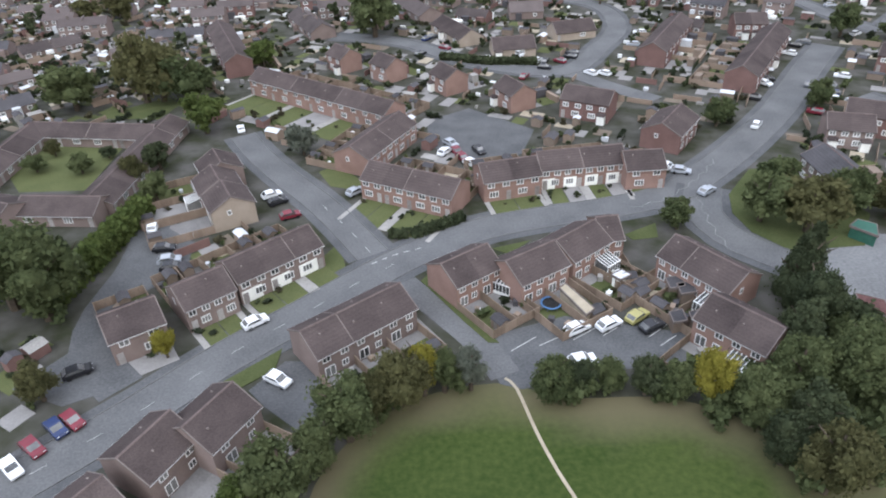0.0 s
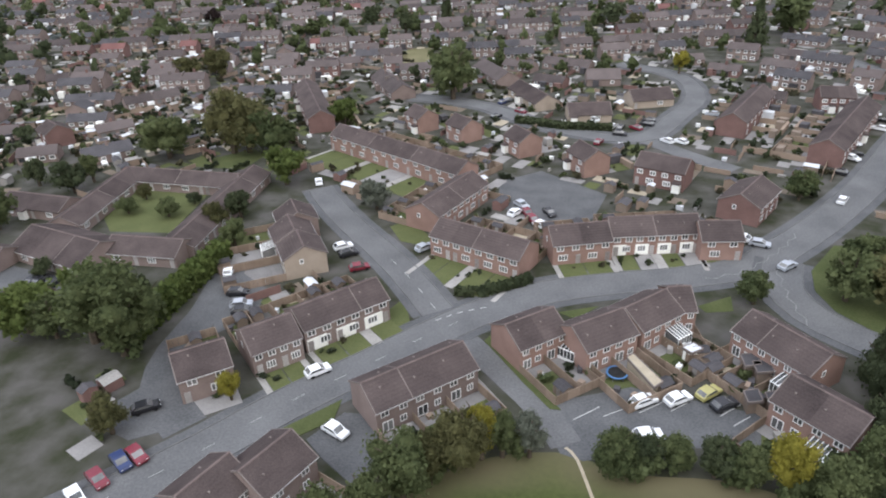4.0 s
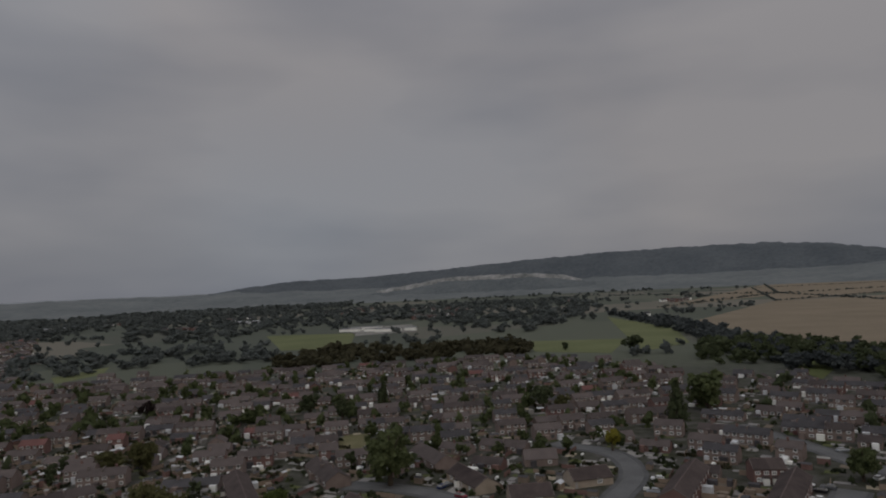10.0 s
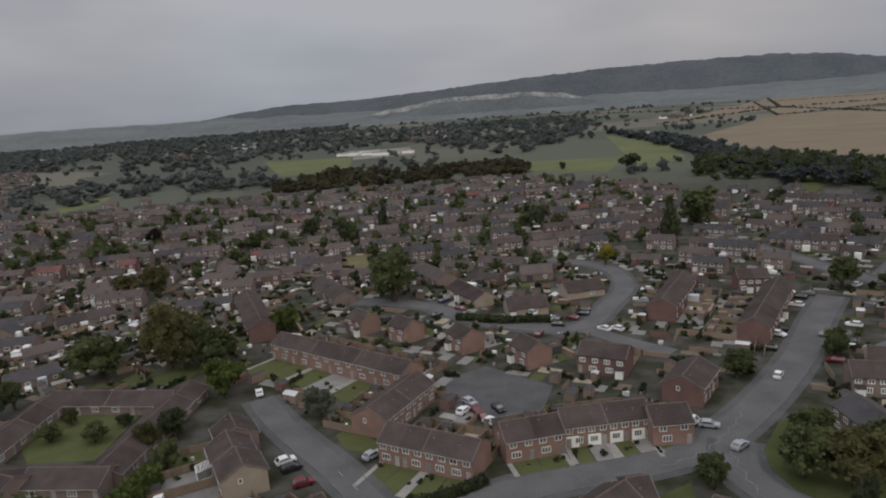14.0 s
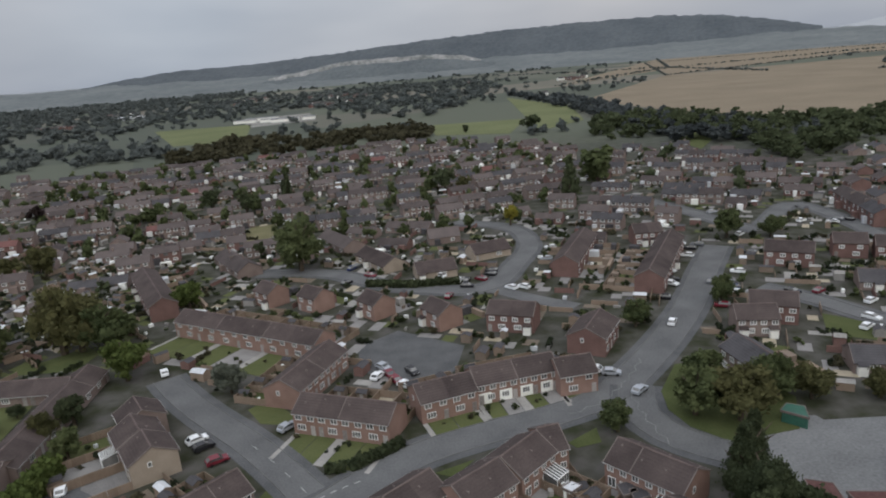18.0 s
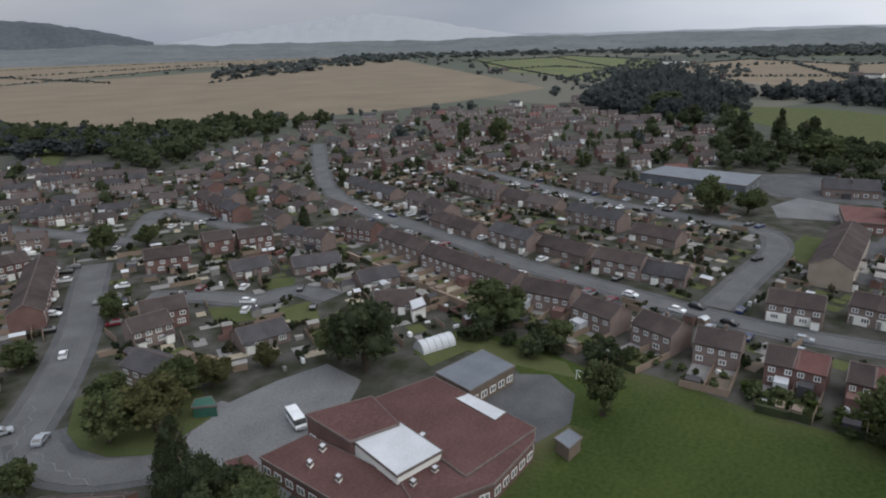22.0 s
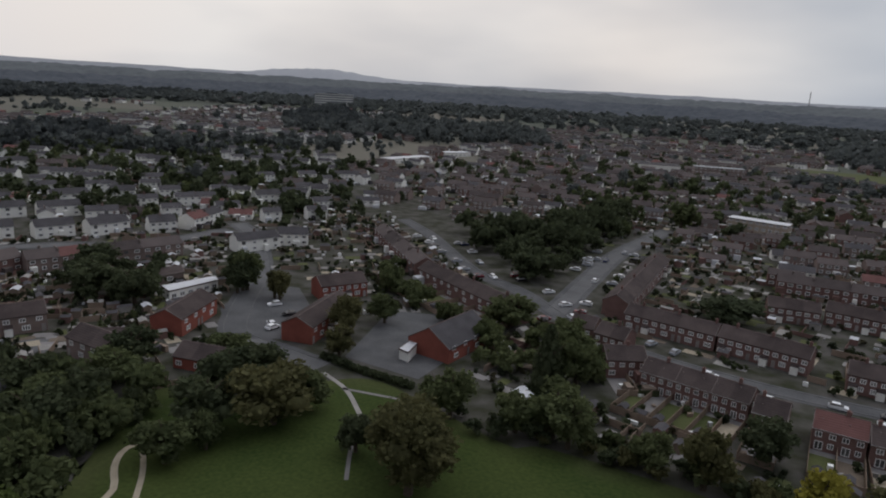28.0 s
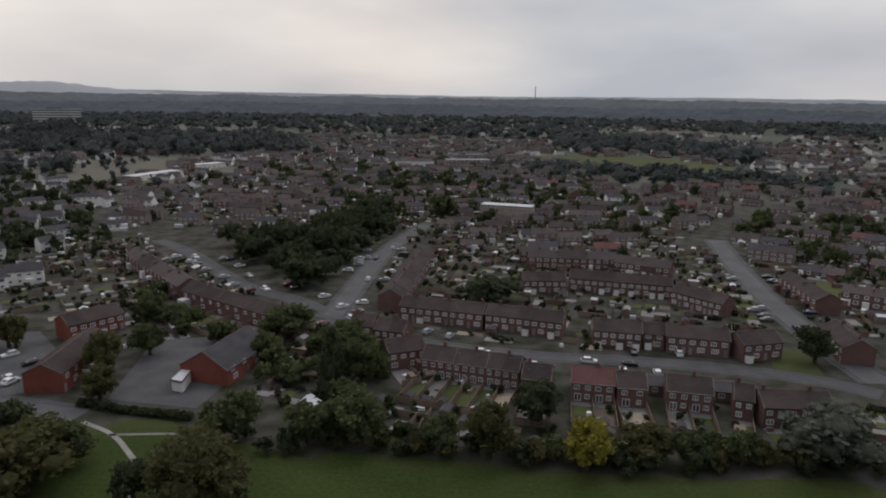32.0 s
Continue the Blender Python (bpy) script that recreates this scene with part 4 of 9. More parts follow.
def back_garden(x, y, turn, w, d, depth, last, fine):
    """A plot behind one house: ground, fences, and what stands in it. Those seen from near are things; the others are joined."""
    m = pose(x, y, 0, 0, 0, turn)
    def at(a, b):
        p = m @ Vector((a, b, 0))
        return p.x, p.y
    k = rng.random()
    ground = 0 if k < 0.5 else (1 if k < 0.8 else (2 if k < 0.88 else 3))
    y0, y1 = d / 2 + 0.05, d / 2 + depth
    claim_line(x, y, turn, -w / 2 + 2, w / 2 - 2, d / 2 + depth * 0.3, depth * 0.3), claim_line(x, y, turn, -w / 2 + 2, w / 2 - 2, d / 2 + depth * 0.7, depth * 0.3)
    if fine:
        key = ("plot", round(w, 2), round(depth, 1), d, ground)
        if key not in CACHE:
            s, t = Shape(), Shape()
            s.box(-w / 2 + 0.1, w / 2 - 0.1, y0 + 2.2, y1 - 0.1, 0, 0.045)
            t.box(-w / 2 + 0.1, w / 2 - 0.1, y0, y0 + 2.2, 0, 0.062)
            CACHE[key] = s.mesh("plot", M[YARD_MATS[ground]]), t.mesh("terrace_slabs", M["paving"])
        ob = thing("garden", m, "small back garden with paving by the house", "garden", "back gardens", "structure")
        put("plot", CACHE[key][0], ob), put("terrace_slabs", CACHE[key][1], ob)
        fence_run(*at(-w / 2, y0), *at(-w / 2, y1))
        if last:
            fence_run(*at(w / 2, y0), *at(w / 2, y1))
        fence_run(*at(-w / 2, y1), *at(w / 2, y1))
        if rng.random() < 0.75:
            shed(*at(rng.uniform(-0.2, 0.2) * w, y1 - 1.4), turn + rng.choice((0, 90)))
        if rng.random() < 0.25:
            conservatory(*at(0, d / 2 + 1.4), turn + 180)
    else:
        oriented_box(YARD, *at(0, (y0 + y1) / 2), turn, w - 0.3, depth - 0.4, 0, 0.04, ground)
        oriented_box(YARD, *at(0, y0 + 1.2), turn, w - 0.3, 2.2, 0, 0.06, 1)
        oriented_box(YARD, *at(-w / 2, (y0 + y1) / 2), turn, 0.1, depth, 0, 1.6, 4)
        oriented_box(YARD, *at(0, y1), turn, w, 0.1 if rng.random() < 0.6 else 0.9, 0, 1.6, 4 if rng.random() < 0.6 else 8)
        if rng.random() < 0.75:
            oriented_box(YARD, *at(rng.uniform(-0.25, 0.25) * w, y1 - 1.6), turn + rng.choice((0, 90)), rng.uniform(1.8, 3.4), rng.uniform(1.5, 2.4), 0, rng.uniform(1.7, 2.3), rng.choice((5, 6, 5, 6, 12)))
        if rng.random() < 0.35:
            oriented_box(YARD, *at(rng.uniform(-0.2, 0.2) * w, d / 2 + 1.5), turn, rng.uniform(2.2, 3.6), 3.0, 0, rng.uniform(2.3, 2.9), rng.choice((6, 11, 11, 7)))
    for _ in range(rng.randint(1, 4)):
        p = at(rng.uniform(-0.45, 0.45) * w, rng.uniform(y0 + 2.5, y1 - 0.4))
        r = rng.uniform(0.4, 1.2)
        YARD_PLANTS[rng.choice(("leaf", "leaf_dark", "leaf_olive", "leaf_light"))].append((*p, r, r * rng.uniform(1.2, 2.2)))
    for _ in range(2):
        p = at(rng.uniform(-0.4, 0.4) * w, rng.uniform(y0 + 0.6, y1 - 0.6))
        oriented_box(YARD, *p, rng.uniform(0, 90), rng.uniform(0.5, 1.5), rng.uniform(0.4, 1.0), 0, rng.uniform(0.4, 1.1), rng.choice((7, 9, 6, 5, 12, 4)))


def front_garden(x, y, turn, w, d, depth, odd):
    m = pose(x, y, 0, 0, 0, turn)
    def at(a, b):
        p = m @ Vector((a, b, 0))
        return p.x, p.y
    y0 = -d / 2 - 0.05
    claim_line(x, y, turn, -w / 2 + 2, w / 2 - 2, y0 - depth * 0.5, depth * 0.5)
    path = 1.0
    side = 1 if odd else -1
    oriented_box(YARD, *at(-side * path / 2, y0 - depth / 2), turn, w - path - 0.2, depth, 0, 0.05, 0 if rng.random() < 0.75 else 1)
    oriented_box(YARD, *at(side * (w / 2 - path / 2), y0 - depth / 2), turn, path, depth, 0, 0.07, 12)
    for _ in range(rng.randint(1, 3)):
        p = at(rng.uniform(-0.45, 0.45) * w, y0 - rng.uniform(0.5, depth))
        r = rng.uniform(0.35, 0.9)
        YARD_PLANTS[rng.choice(("leaf", "leaf_dark", "leaf_olive"))].append((*p, r, r * rng.uniform(1.0, 1.6)))


def infill(poly, turn, seed, cell=4.6, dense=0.8):
    """Plots, hedges, fences, sheds and shrubs on the ground left free between houses."""
    r = random.Random(seed)
    xs, ys = [p[0] for p in poly], [p[1] for p in poly]
    for gx in np.arange(min(xs), max(xs), cell):
        for gy in np.arange(min(ys), max(ys), cell):
            x, y = gx + r.uniform(-1.2, 1.2), gy + r.uniform(-1.2, 1.2)
            if r.random() > dense or not inside(x, y, poly) or not free_spot(x, y, 1.2):
                continue
            k, a = r.random(), turn + r.choice((0, 90))
            if k < 0.14:
                oriented_box(YARD, x, y, a, r.uniform(3, 6), r.uniform(2.5, 4.5), 0, 0.03 + 0.02 * r.random(), 0)
            elif k < 0.42:
                oriented_box(YARD, x, y, a, r.uniform(3, 6.5), r.uniform(2.2, 4), 0, 0.055 + 0.02 * r.random(), r.choice((1, 1, 1, 2, 3, 12)))
            elif k < 0.58:
                oriented_box(YARD, x, y, a, r.uniform(4, 9), 0.1, 0, r.uniform(1.2, 1.8), r.choice((4, 4, 4, 11)))
            elif k < 0.72:
                w, d, h = r.uniform(1.8, 4.2), r.uniform(1.6, 2.6), r.uniform(1.7, 2.2)
                small_shed(x, y, a, w, d, h, r.choice((5, 5, 4, 11, 12)), r.choice((6, 6, 6, 12, 7)))
            elif k < 0.86:
                oriented_box(YARD, x, y, a, r.uniform(0.6, 2.2), r.uniform(0.4, 1.2), 0, r.uniform(0.4, 1.2), r.choice((7, 9, 12, 1, 9)))
            for _ in range(r.choice((0, 0, 1, 1, 2))):
                q = r.uniform(0.5, 1.4)
                YARD_PLANTS[r.choice(PLANTING)].append((x + r.uniform(-2.5, 2.5), y + r.uniform(-2.5, 2.5), q, q * r.uniform(1.1, 2.2)))
            if r.random() < 0.16:
                q, n, w = radians(a), r.randint(4, 9), r.uniform(0.5, 0.8)
                kind = r.choice(("leaf", "leaf_dark", "leaf_olive"))
                for e in range(n):
                    YARD_PLANTS[kind].append((x + math.cos(q) * e * w * 1.2, y + math.sin(q) * e * w * 1.2, w, r.uniform(1.4, 1.9)))


def small_shed(x, y, turn, w, d, h, wall, roof):
    """A garden shed or garage among the joined clutter: walls under a low gable roof."""
    c, t = math.cos(radians(turn)), math.sin(radians(turn))
    def at(a, b, z):
        return (x + a * c - b * t, y + a * t + b * c, z)
    oriented_box(YARD, x, y, turn, w, d, 0, h, wall)
    top = h + d * 0.22
    for s in (-1, 1):
        YARD.face([at(-w / 2 - 0.1, s * (d / 2 + 0.12), h - 0.03), at(w / 2 + 0.1, s * (d / 2 + 0.12), h - 0.03), at(w / 2 + 0.1, 0, top), at(-w / 2 - 0.1, 0, top)], roof)
        YARD.face([at(s * w / 2, -d / 2, h), at(s * w / 2, d / 2, h), at(s * w / 2, 0, top - 0.04)], wall)


def finish_yards():
    me = bpy.data.meshes.new("garden_clutter")
    me.from_pydata(YARD.v, [], YARD.f)
    for m in YARD_MATS:
        me.materials.append(M[m])
    me.polygons.foreach_set("material_index", YARD.m)
    tagged(new("garden_clutter", me), "garden plots, fences, sheds and paving between houses", "gardens", kind="stuff")
    for kind, spots in YARD_PLANTS.items():
        clump_mass("garden_shrubs", [s for s in spots if not near_road(s[0], s[1], 0.2)], SHRUB_LEAVES[kind], "shrubs and small trees in the gardens", 5, "shrubs", 60)


# ---- flat-roofed and other large buildings ----
def block(points, height, wall, roof, label, category="building", bays=2.6, floors=1, lip=0.3, base=0.0):
    """A flat-roofed building on an outline: wall, roof slab with an edge, and windows along each side."""
    pts = [Vector((*p, 0)) for p in points]
    if sum((b.x - a.x) * (b.y + a.y) for a, b in zip(pts, pts[1:] + pts[:1])) > 0:
        pts.reverse()
    mid = sum(pts, Vector()) / len(pts)
    ob = thing("building", Matrix.Translation(mid), label, category)
    loc = [(p - mid) for p in pts]
    w, r, e = Shape(), Shape(), Shape()
    w.prism([(p.x, p.y) for p in loc], base, height - 0.05, "z")
    out_pts = [p + p.normalized() * lip for p in loc]
    r.prism([(p.x, p.y) for p in out_pts], height - 0.05, height + 0.12, "z")
    put("wall", w.mesh("wall", M[wall]), ob), put("roof", r.mesh("roof", M[roof]), ob)
    far = mid.length
    for a, b in zip(out_pts, out_pts[1:] + out_pts[:1]):
        d = (b - a)
        s = Shape()
        s.box(0, d.length, -0.04, 0.1, height - 0.25, height + 0.2)
        put("roof_edge", s.mesh("roof_edge", M["verge"]), ob, "grey roof edge trim", pose(a.x, a.y, 0, 0, 0, math.degrees(math.atan2(d.y, d.x))))
    for a, b in zip(loc, loc[1:] + loc[:1]):
        d = b - a
        n = int(d.length / bays)
        turn = math.degrees(math.atan2(d.y, d.x))
        for i in range(n):
            p = a + d * ((i + 0.5) / n)
            for f in range(floors):
                window(ob, p.x, p.y, 0.9 + base + f * 3.1, min(1.9, bays * 0.7), 1.35, turn, 2, False)
    KEEP_CLEAR.append([(p.x, p.y) for p in pts])
    return ob


def office_block(x, y, turn, w, d, h, floors=6):
    """A large distant office building: pale wall with a dark window band to each floor, and a flat roof."""
    ob = thing("building", pose(x, y, 0, 0, 0, turn), "large distant white office block with dark window bands", "office block")
    s = Shape()
    s.box(-w / 2, w / 2, -d / 2, d / 2, 0, h)
    put("wall", s.mesh("wall", M["render"]), ob)
    r = Shape()
    r.box(-w / 2 - 0.6, w / 2 + 0.6, -d / 2 - 0.6, d / 2 + 0.6, h, h + 0.9), r.box(-w * 0.2, w * 0.1, -d * 0.3, d * 0.3, h + 0.9, h + 4)
    put("roof", r.mesh("roof", M["metal_grey"]), ob)
    b, step = Shape(), h / floors
    b.box(-w / 2 - 0.1, w / 2 + 0.1, -d / 2 - 0.1, d / 2 + 0.1, 0, step * 0.62)
    band = b.mesh("window_band", M["metal_grey"])
    for i in range(floors):
        put("window_band", band, ob, "", pose(0, 0, (i + 0.12) * step))


def arch_tunnel(x0, y0, x1, y1, width, height):
    d = Vector((x1 - x0, y1 - y0, 0))
    ob = thing("polytunnel", pose(x0, y0, 0, 0, 0, math.degrees(math.atan2(d.y, d.x))), "long white polythene growing tunnel on grass", "polytunnel")
    s, h = Shape(), Shape()
    arc = [(width / 2 * math.cos(a), height * math.sin(a)) for a in np.linspace(0, math.pi, 11)]
    s.prism(arc, 0, d.length)
    put("cover", s.mesh("cover", M["felt_white"]), ob)
    hoop = [(p * 1.02, q * 1.02) for p, q in arc] + [(p * 0.97, q * 0.97) for p, q in reversed(arc)]
    h.prism(hoop, -0.04, 0.04)
    me = h.mesh("hoop", M["metal_grey"])
    for i in range(6):
        put("hoop", me, ob, "", pose(i * d.length / 5, 0, 0))


# ---- vehicles ----
def car_meshes(coat, kind):
    key = ("car", coat, kind)
    if key in CACHE:
        return CACHE[key]
    b, t, l = Shape(), Shape(), Shape()
    if kind == "van":
        length, wid = 5.0, 1.95
        side = [(-2.5, 0.35), (2.45, 0.35), (2.5, 0.9), (2.2, 1.15), (1.55, 1.95), (1.2, 2.1), (-2.4, 2.1), (-2.5, 1.9)]
        b.prism(side, -wid / 2, wid / 2, "y")
        panes = [("windscreen", Shape())]
        panes[0][1].prism([(2.22, 1.2), (1.62, 1.92), (0.6, 1.88), (0.5, 1.25)], -wid / 2 - 0.012, wid / 2 + 0.012, "y")
        axles = (-1.6, 1.6)
    elif kind == "minibus":
        length, wid = 6.2, 2.1
        b.prism([(-3.1, 0.4), (3.0, 0.4), (3.1, 1.0), (2.85, 1.3), (2.35, 2.3), (2.1, 2.5), (-3.0, 2.5), (-3.1, 2.3)], -wid / 2, wid / 2, "y")
        panes = [("window_band", Shape())]
        panes[0][1].prism([(2.86, 1.4), (2.42, 2.25), (-2.8, 2.25), (-2.8, 1.4)], -wid / 2 - 0.012, wid / 2 + 0.012, "y")
        axles = (-1.9, 1.9)
    else:
        length, wid = 4.2, 1.76
        b.prism([(-2.1, 0.32), (2.05, 0.32), (2.1, 0.62), (1.95, 0.8), (1.05, 0.95), (0.35, 1.42), (0.1, 1.47), (-1.35, 1.45), (-1.95, 1.0), (-2.1, 0.85)],
                -wid / 2 + 0.04, wid / 2 - 0.04, "y")
        b.box(-2.0, 1.95, -wid / 2, wid / 2, 0.36, 0.84)
        panes = []
        for side in (-1, 1):
            e = Shape()
            e.prism([(0.98, 0.97), (0.36, 1.37), (0.1, 1.41), (-1.22, 1.38), (-1.7, 1.0)], side * (wid / 2 - 0.05), side * (wid / 2 - 0.028), "y")
            panes.append(("side_window", e))
        for label, outline in (("windscreen", [(1.06, 0.955), (0.36, 1.43), (0.33, 1.41), (0.98, 0.94)]), ("rear_window", [(-1.37, 1.44), (-1.93, 1.03), (-1.9, 1.0), (-1.33, 1.4)])):
            e = Shape()
            e.prism(outline, -wid / 2 + 0.18, wid / 2 - 0.18, "y")
            panes.append((label, e))
        axles = (-1.28, 1.3)
    t.prism([(0.32 * math.cos(a), 0.32 + 0.32 * math.sin(a)) for a in np.linspace(0, 2 * math.pi, 13)[:-1]], -0.1, 0.1, "y")
    l.box(-0.03, 0.03, -0.17, 0.17, -0.06, 0.06)
    CACHE[key] = b.mesh("body", COATS[coat]), [(n, e.mesh(n, M["pane"])) for n, e in panes], t.mesh("wheel", M["tyre"]), l.mesh("headlight", M["felt_white"]), axles, wid, length
    return CACHE[key]


def car(x, y, turn, coat="silver", kind="car", z=0.1):
    b, g, t, l, axles, wid, length = car_meshes(coat, kind)
    what = {"car": "hatchback car", "van": "panel van", "minibus": "school minibus"}[kind]
    ob = thing("car" if kind == "car" else kind, pose(x, y, z, 0, 0, turn), f"{coat} parked {what} with dark windows", "car" if kind == "car" else "van", "parked vehicles")
    put("body", b, ob)
    for n, e in g:
        put(n, e, ob)
    for a in axles:
        for s in (-1, 1):
            put("wheel", t, ob, "", pose(a, s * (wid / 2 - 0.1), 0))
    for s in (-1, 1):
        put("headlight", l, ob, "", pose(length / 2 - 0.06, s * (wid / 2 - 0.3), 0.66))


# ---- far quarters: houses too many and too far to tell apart ----
ROAD_GRID, ROADS_IN = {}, [0]


def near_road(x, y, extra=0.0):
    for line, half, _ in ROAD_LINES[ROADS_IN[0]:]:
        for p, q in line[:, :2].tolist():
            ROAD_GRID.setdefault((int(p // 12), int(q // 12)), []).append((p, q, half))
    ROADS_IN[0] = len(ROAD_LINES)
    g = 7.0 + extra
    for i in range(int((x - g) // 12), int((x + g) // 12) + 1):
        for j in range(int((y - g) // 12), int((y + g) // 12) + 1):
            for p, q, half in ROAD_GRID.get((i, j), ()):
                if (p - x) ** 2 + (q - y) ** 2 < (half + extra) ** 2:
                    return True
    return False


def inside(x, y, poly):
    hit = False
    for (x0, y0), (x1, y1) in zip(poly, poly[1:] + poly[:1]):
        if (y0 > y) != (y1 > y) and x < (x1 - x0) * (y - y0) / (y1 - y0) + x0:
            hit = not hit
    return hit


KEEP_CLEAR = []


def spot_taken(x, y, r):
    for i in range(int((x - r) // 25), int((x + r) // 25) + 1):
        for j in range(int((y - r) // 25), int((y + r) // 25) + 1):
            for a, b, c in SPOTS.get((i, j), ()):
                if (a - x) ** 2 + (b - y) ** 2 < (c + r) ** 2:
                    return True
    return False


def free_spot(x, y, r):
    if spot_taken(x, y, r) or near_road(x, y, r * 0.75):
        return False
    return not any(inside(x, y, p) for p in KEEP_CLEAR)


def quarter(poly, turn, styles, rows=26.0, pitch=9.5, seed=1, trees=0.15, far=False, eave=(2.6, 4.9), keep=0.9):
    """Fills a district with rows of houses, their gardens, hedges and trees."""
    r = random.Random(seed)
    c, s = math.cos(radians(turn)), math.sin(radians(turn))
    us = [x * c + y * s for x, y in poly]
    vs = [-x * s + y * c for x, y in poly]
    shape = Shape()
    mats = ["brick_brown", "far_tile", "upvc", "pane", "render", "tile_grey", "brick_red", "lawn", "paving", "leaf_dark", "asphalt", "felt_white", "tile_red", "verge"]
    woods = []
    v = min(vs) + rows * 0.4
    row = 0
    while v < max(vs):
        u = min(us) + r.uniform(0, pitch)
        front = 180 if row % 2 else 0
        bend = r.uniform(-0.03, 0.03)
        style = r.choice(styles)
        e = r.choice(eave)
        while u < max(us):
            n = r.choice((1, 2, 2, 2, 3)) if not far else r.choice((2, 2, 3, 4))
            w, d = r.uniform(5.4, 6.8) if n > 1 else r.uniform(7.5, 10), r.uniform(6.4, 7.8)
            if r.random() < 0.3:
                style = r.choice(styles)
            vv = v + bend * (u - sum(us) / len(us)) + r.uniform(-0.8, 0.8)
            x, y = u * c - vv * s, u * s + vv * c
            length = n * w
            c2, s2 = math.cos(radians(turn)), math.sin(radians(turn))
            clear = inside(x, y, poly) and all(free_spot(x + q * length * c2, y + q * length * s2, 4.4) for q in (-0.4, 0, 0.4))
            if clear and r.random() < keep:
                cross = r.random() < 0.18 and n == 1
                angle = turn + front + (90 if cross else 0) + r.uniform(-2, 2)
                ridge = e + d * 0.27
                far_house(shape, r, x, y, angle, length, d, e, ridge, style, n)
                claim_line(x, y, turn, -length / 2 + 2, length / 2 - 2, 0, 4.0)
                for side in (-1, 1):  # garden ground before and behind
                    a = radians(turn)
                    gx, gy = x - side * (d / 2 + rows * 0.12) * -math.sin(a), y - side * (d / 2 + rows * 0.12) * math.cos(a)
                    q = r.random()
                    if q < 0.8:
                        oriented_box(shape, gx, gy, turn, length * r.uniform(0.5, 0.95), rows * 0.2, 0, 0.06 + r.random() * 0.02, 7 if q < 0.22 else (8 if q < 0.6 else 10))
                    if r.random() < 0.8:
                        bx, by = gx + r.uniform(-0.4, 0.4) * length, gy + r.uniform(-2, 2)
                        if free_spot(bx, by, 1.2):
                            oriented_box(shape, bx, by, turn + r.choice((0, 90)), r.uniform(2.2, 5.5), r.uniform(1.8, 2.8), 0, r.uniform(1.2, 2.3), r.choice((11, 11, 2, 8, 5, 1, 4, 11)))
                    for _ in range(r.choice((0, 1, 1, 2))):
                        q = r.uniform(0.5, 1.4)
                        YARD_PLANTS[r.choice(PLANTING)].append((gx + r.uniform(-0.55, 0.55) * length, gy + r.uniform(-3.5, 3.5), q, q * r.uniform(1.0, 2.0)))
                    if r.random() < 0.7:  # a white van, greenhouse or awning
                        bx, by = gx + r.uniform(-0.5, 0.5) * length, gy + r.uniform(-3, 3)
                        if free_spot(bx, by, 1.0):
                            oriented_box(shape, bx, by, turn + r.choice((0, 90)), r.uniform(1.5, 4.2), r.uniform(1.2, 1.9), 0, r.uniform(0.8, 1.6), r.choice((2, 11, 4, 10, 3, 12)))
                if r.random() < trees + 0.12:
                    woods.append((x + r.uniform(-8, 8), y + rows * 0.5 * r.choice((-1, 1)), r.uniform(2, 4), r.uniform(4, 9)))
            u += length + r.uniform(1.2, 3.0)
        v += rows * (1.1 if row % 2 else 0.9)
        row += 1
    if shape.v:
        me = bpy.data.meshes.new("houses")
        me.from_pydata(shape.v, [], shape.f)
        for m in mats:
            me.materials.append(M[m])
        me.polygons.foreach_set("material_index", shape.m)
        tagged(new("houses", me), "rows of brick houses with tiled roofs and gardens", "houses", kind="stuff")
    if woods:
        woods = [w for w in woods if not spot_taken(w[0], w[1], w[2] * 0.4)]
        clump_mass("garden_trees", [w for w in woods if not near_road(w[0], w[1], w[2] * 0.5)], "leaf_dark" if seed % 2 else "leaf", "garden trees and bushes among the houses", seed)


def oriented_box(s, x, y, turn, w, d, z0, z1, m):
    c, t = math.cos(radians(turn)), math.sin(radians(turn))
    k = len(s.v)
    s.v += [(x + a * c - b * t, y + a * t + b * c, z) for z in (z0, z1) for b in (-d / 2, d / 2) for a in (-w / 2, w / 2)]
    for q in ((4, 5, 7, 6), (0, 1, 5, 4), (2, 6, 7, 3), (0, 4, 6, 2), (1, 3, 7, 5)):
        s.f.append(tuple(k + i for i in q))
        s.m.append(m)


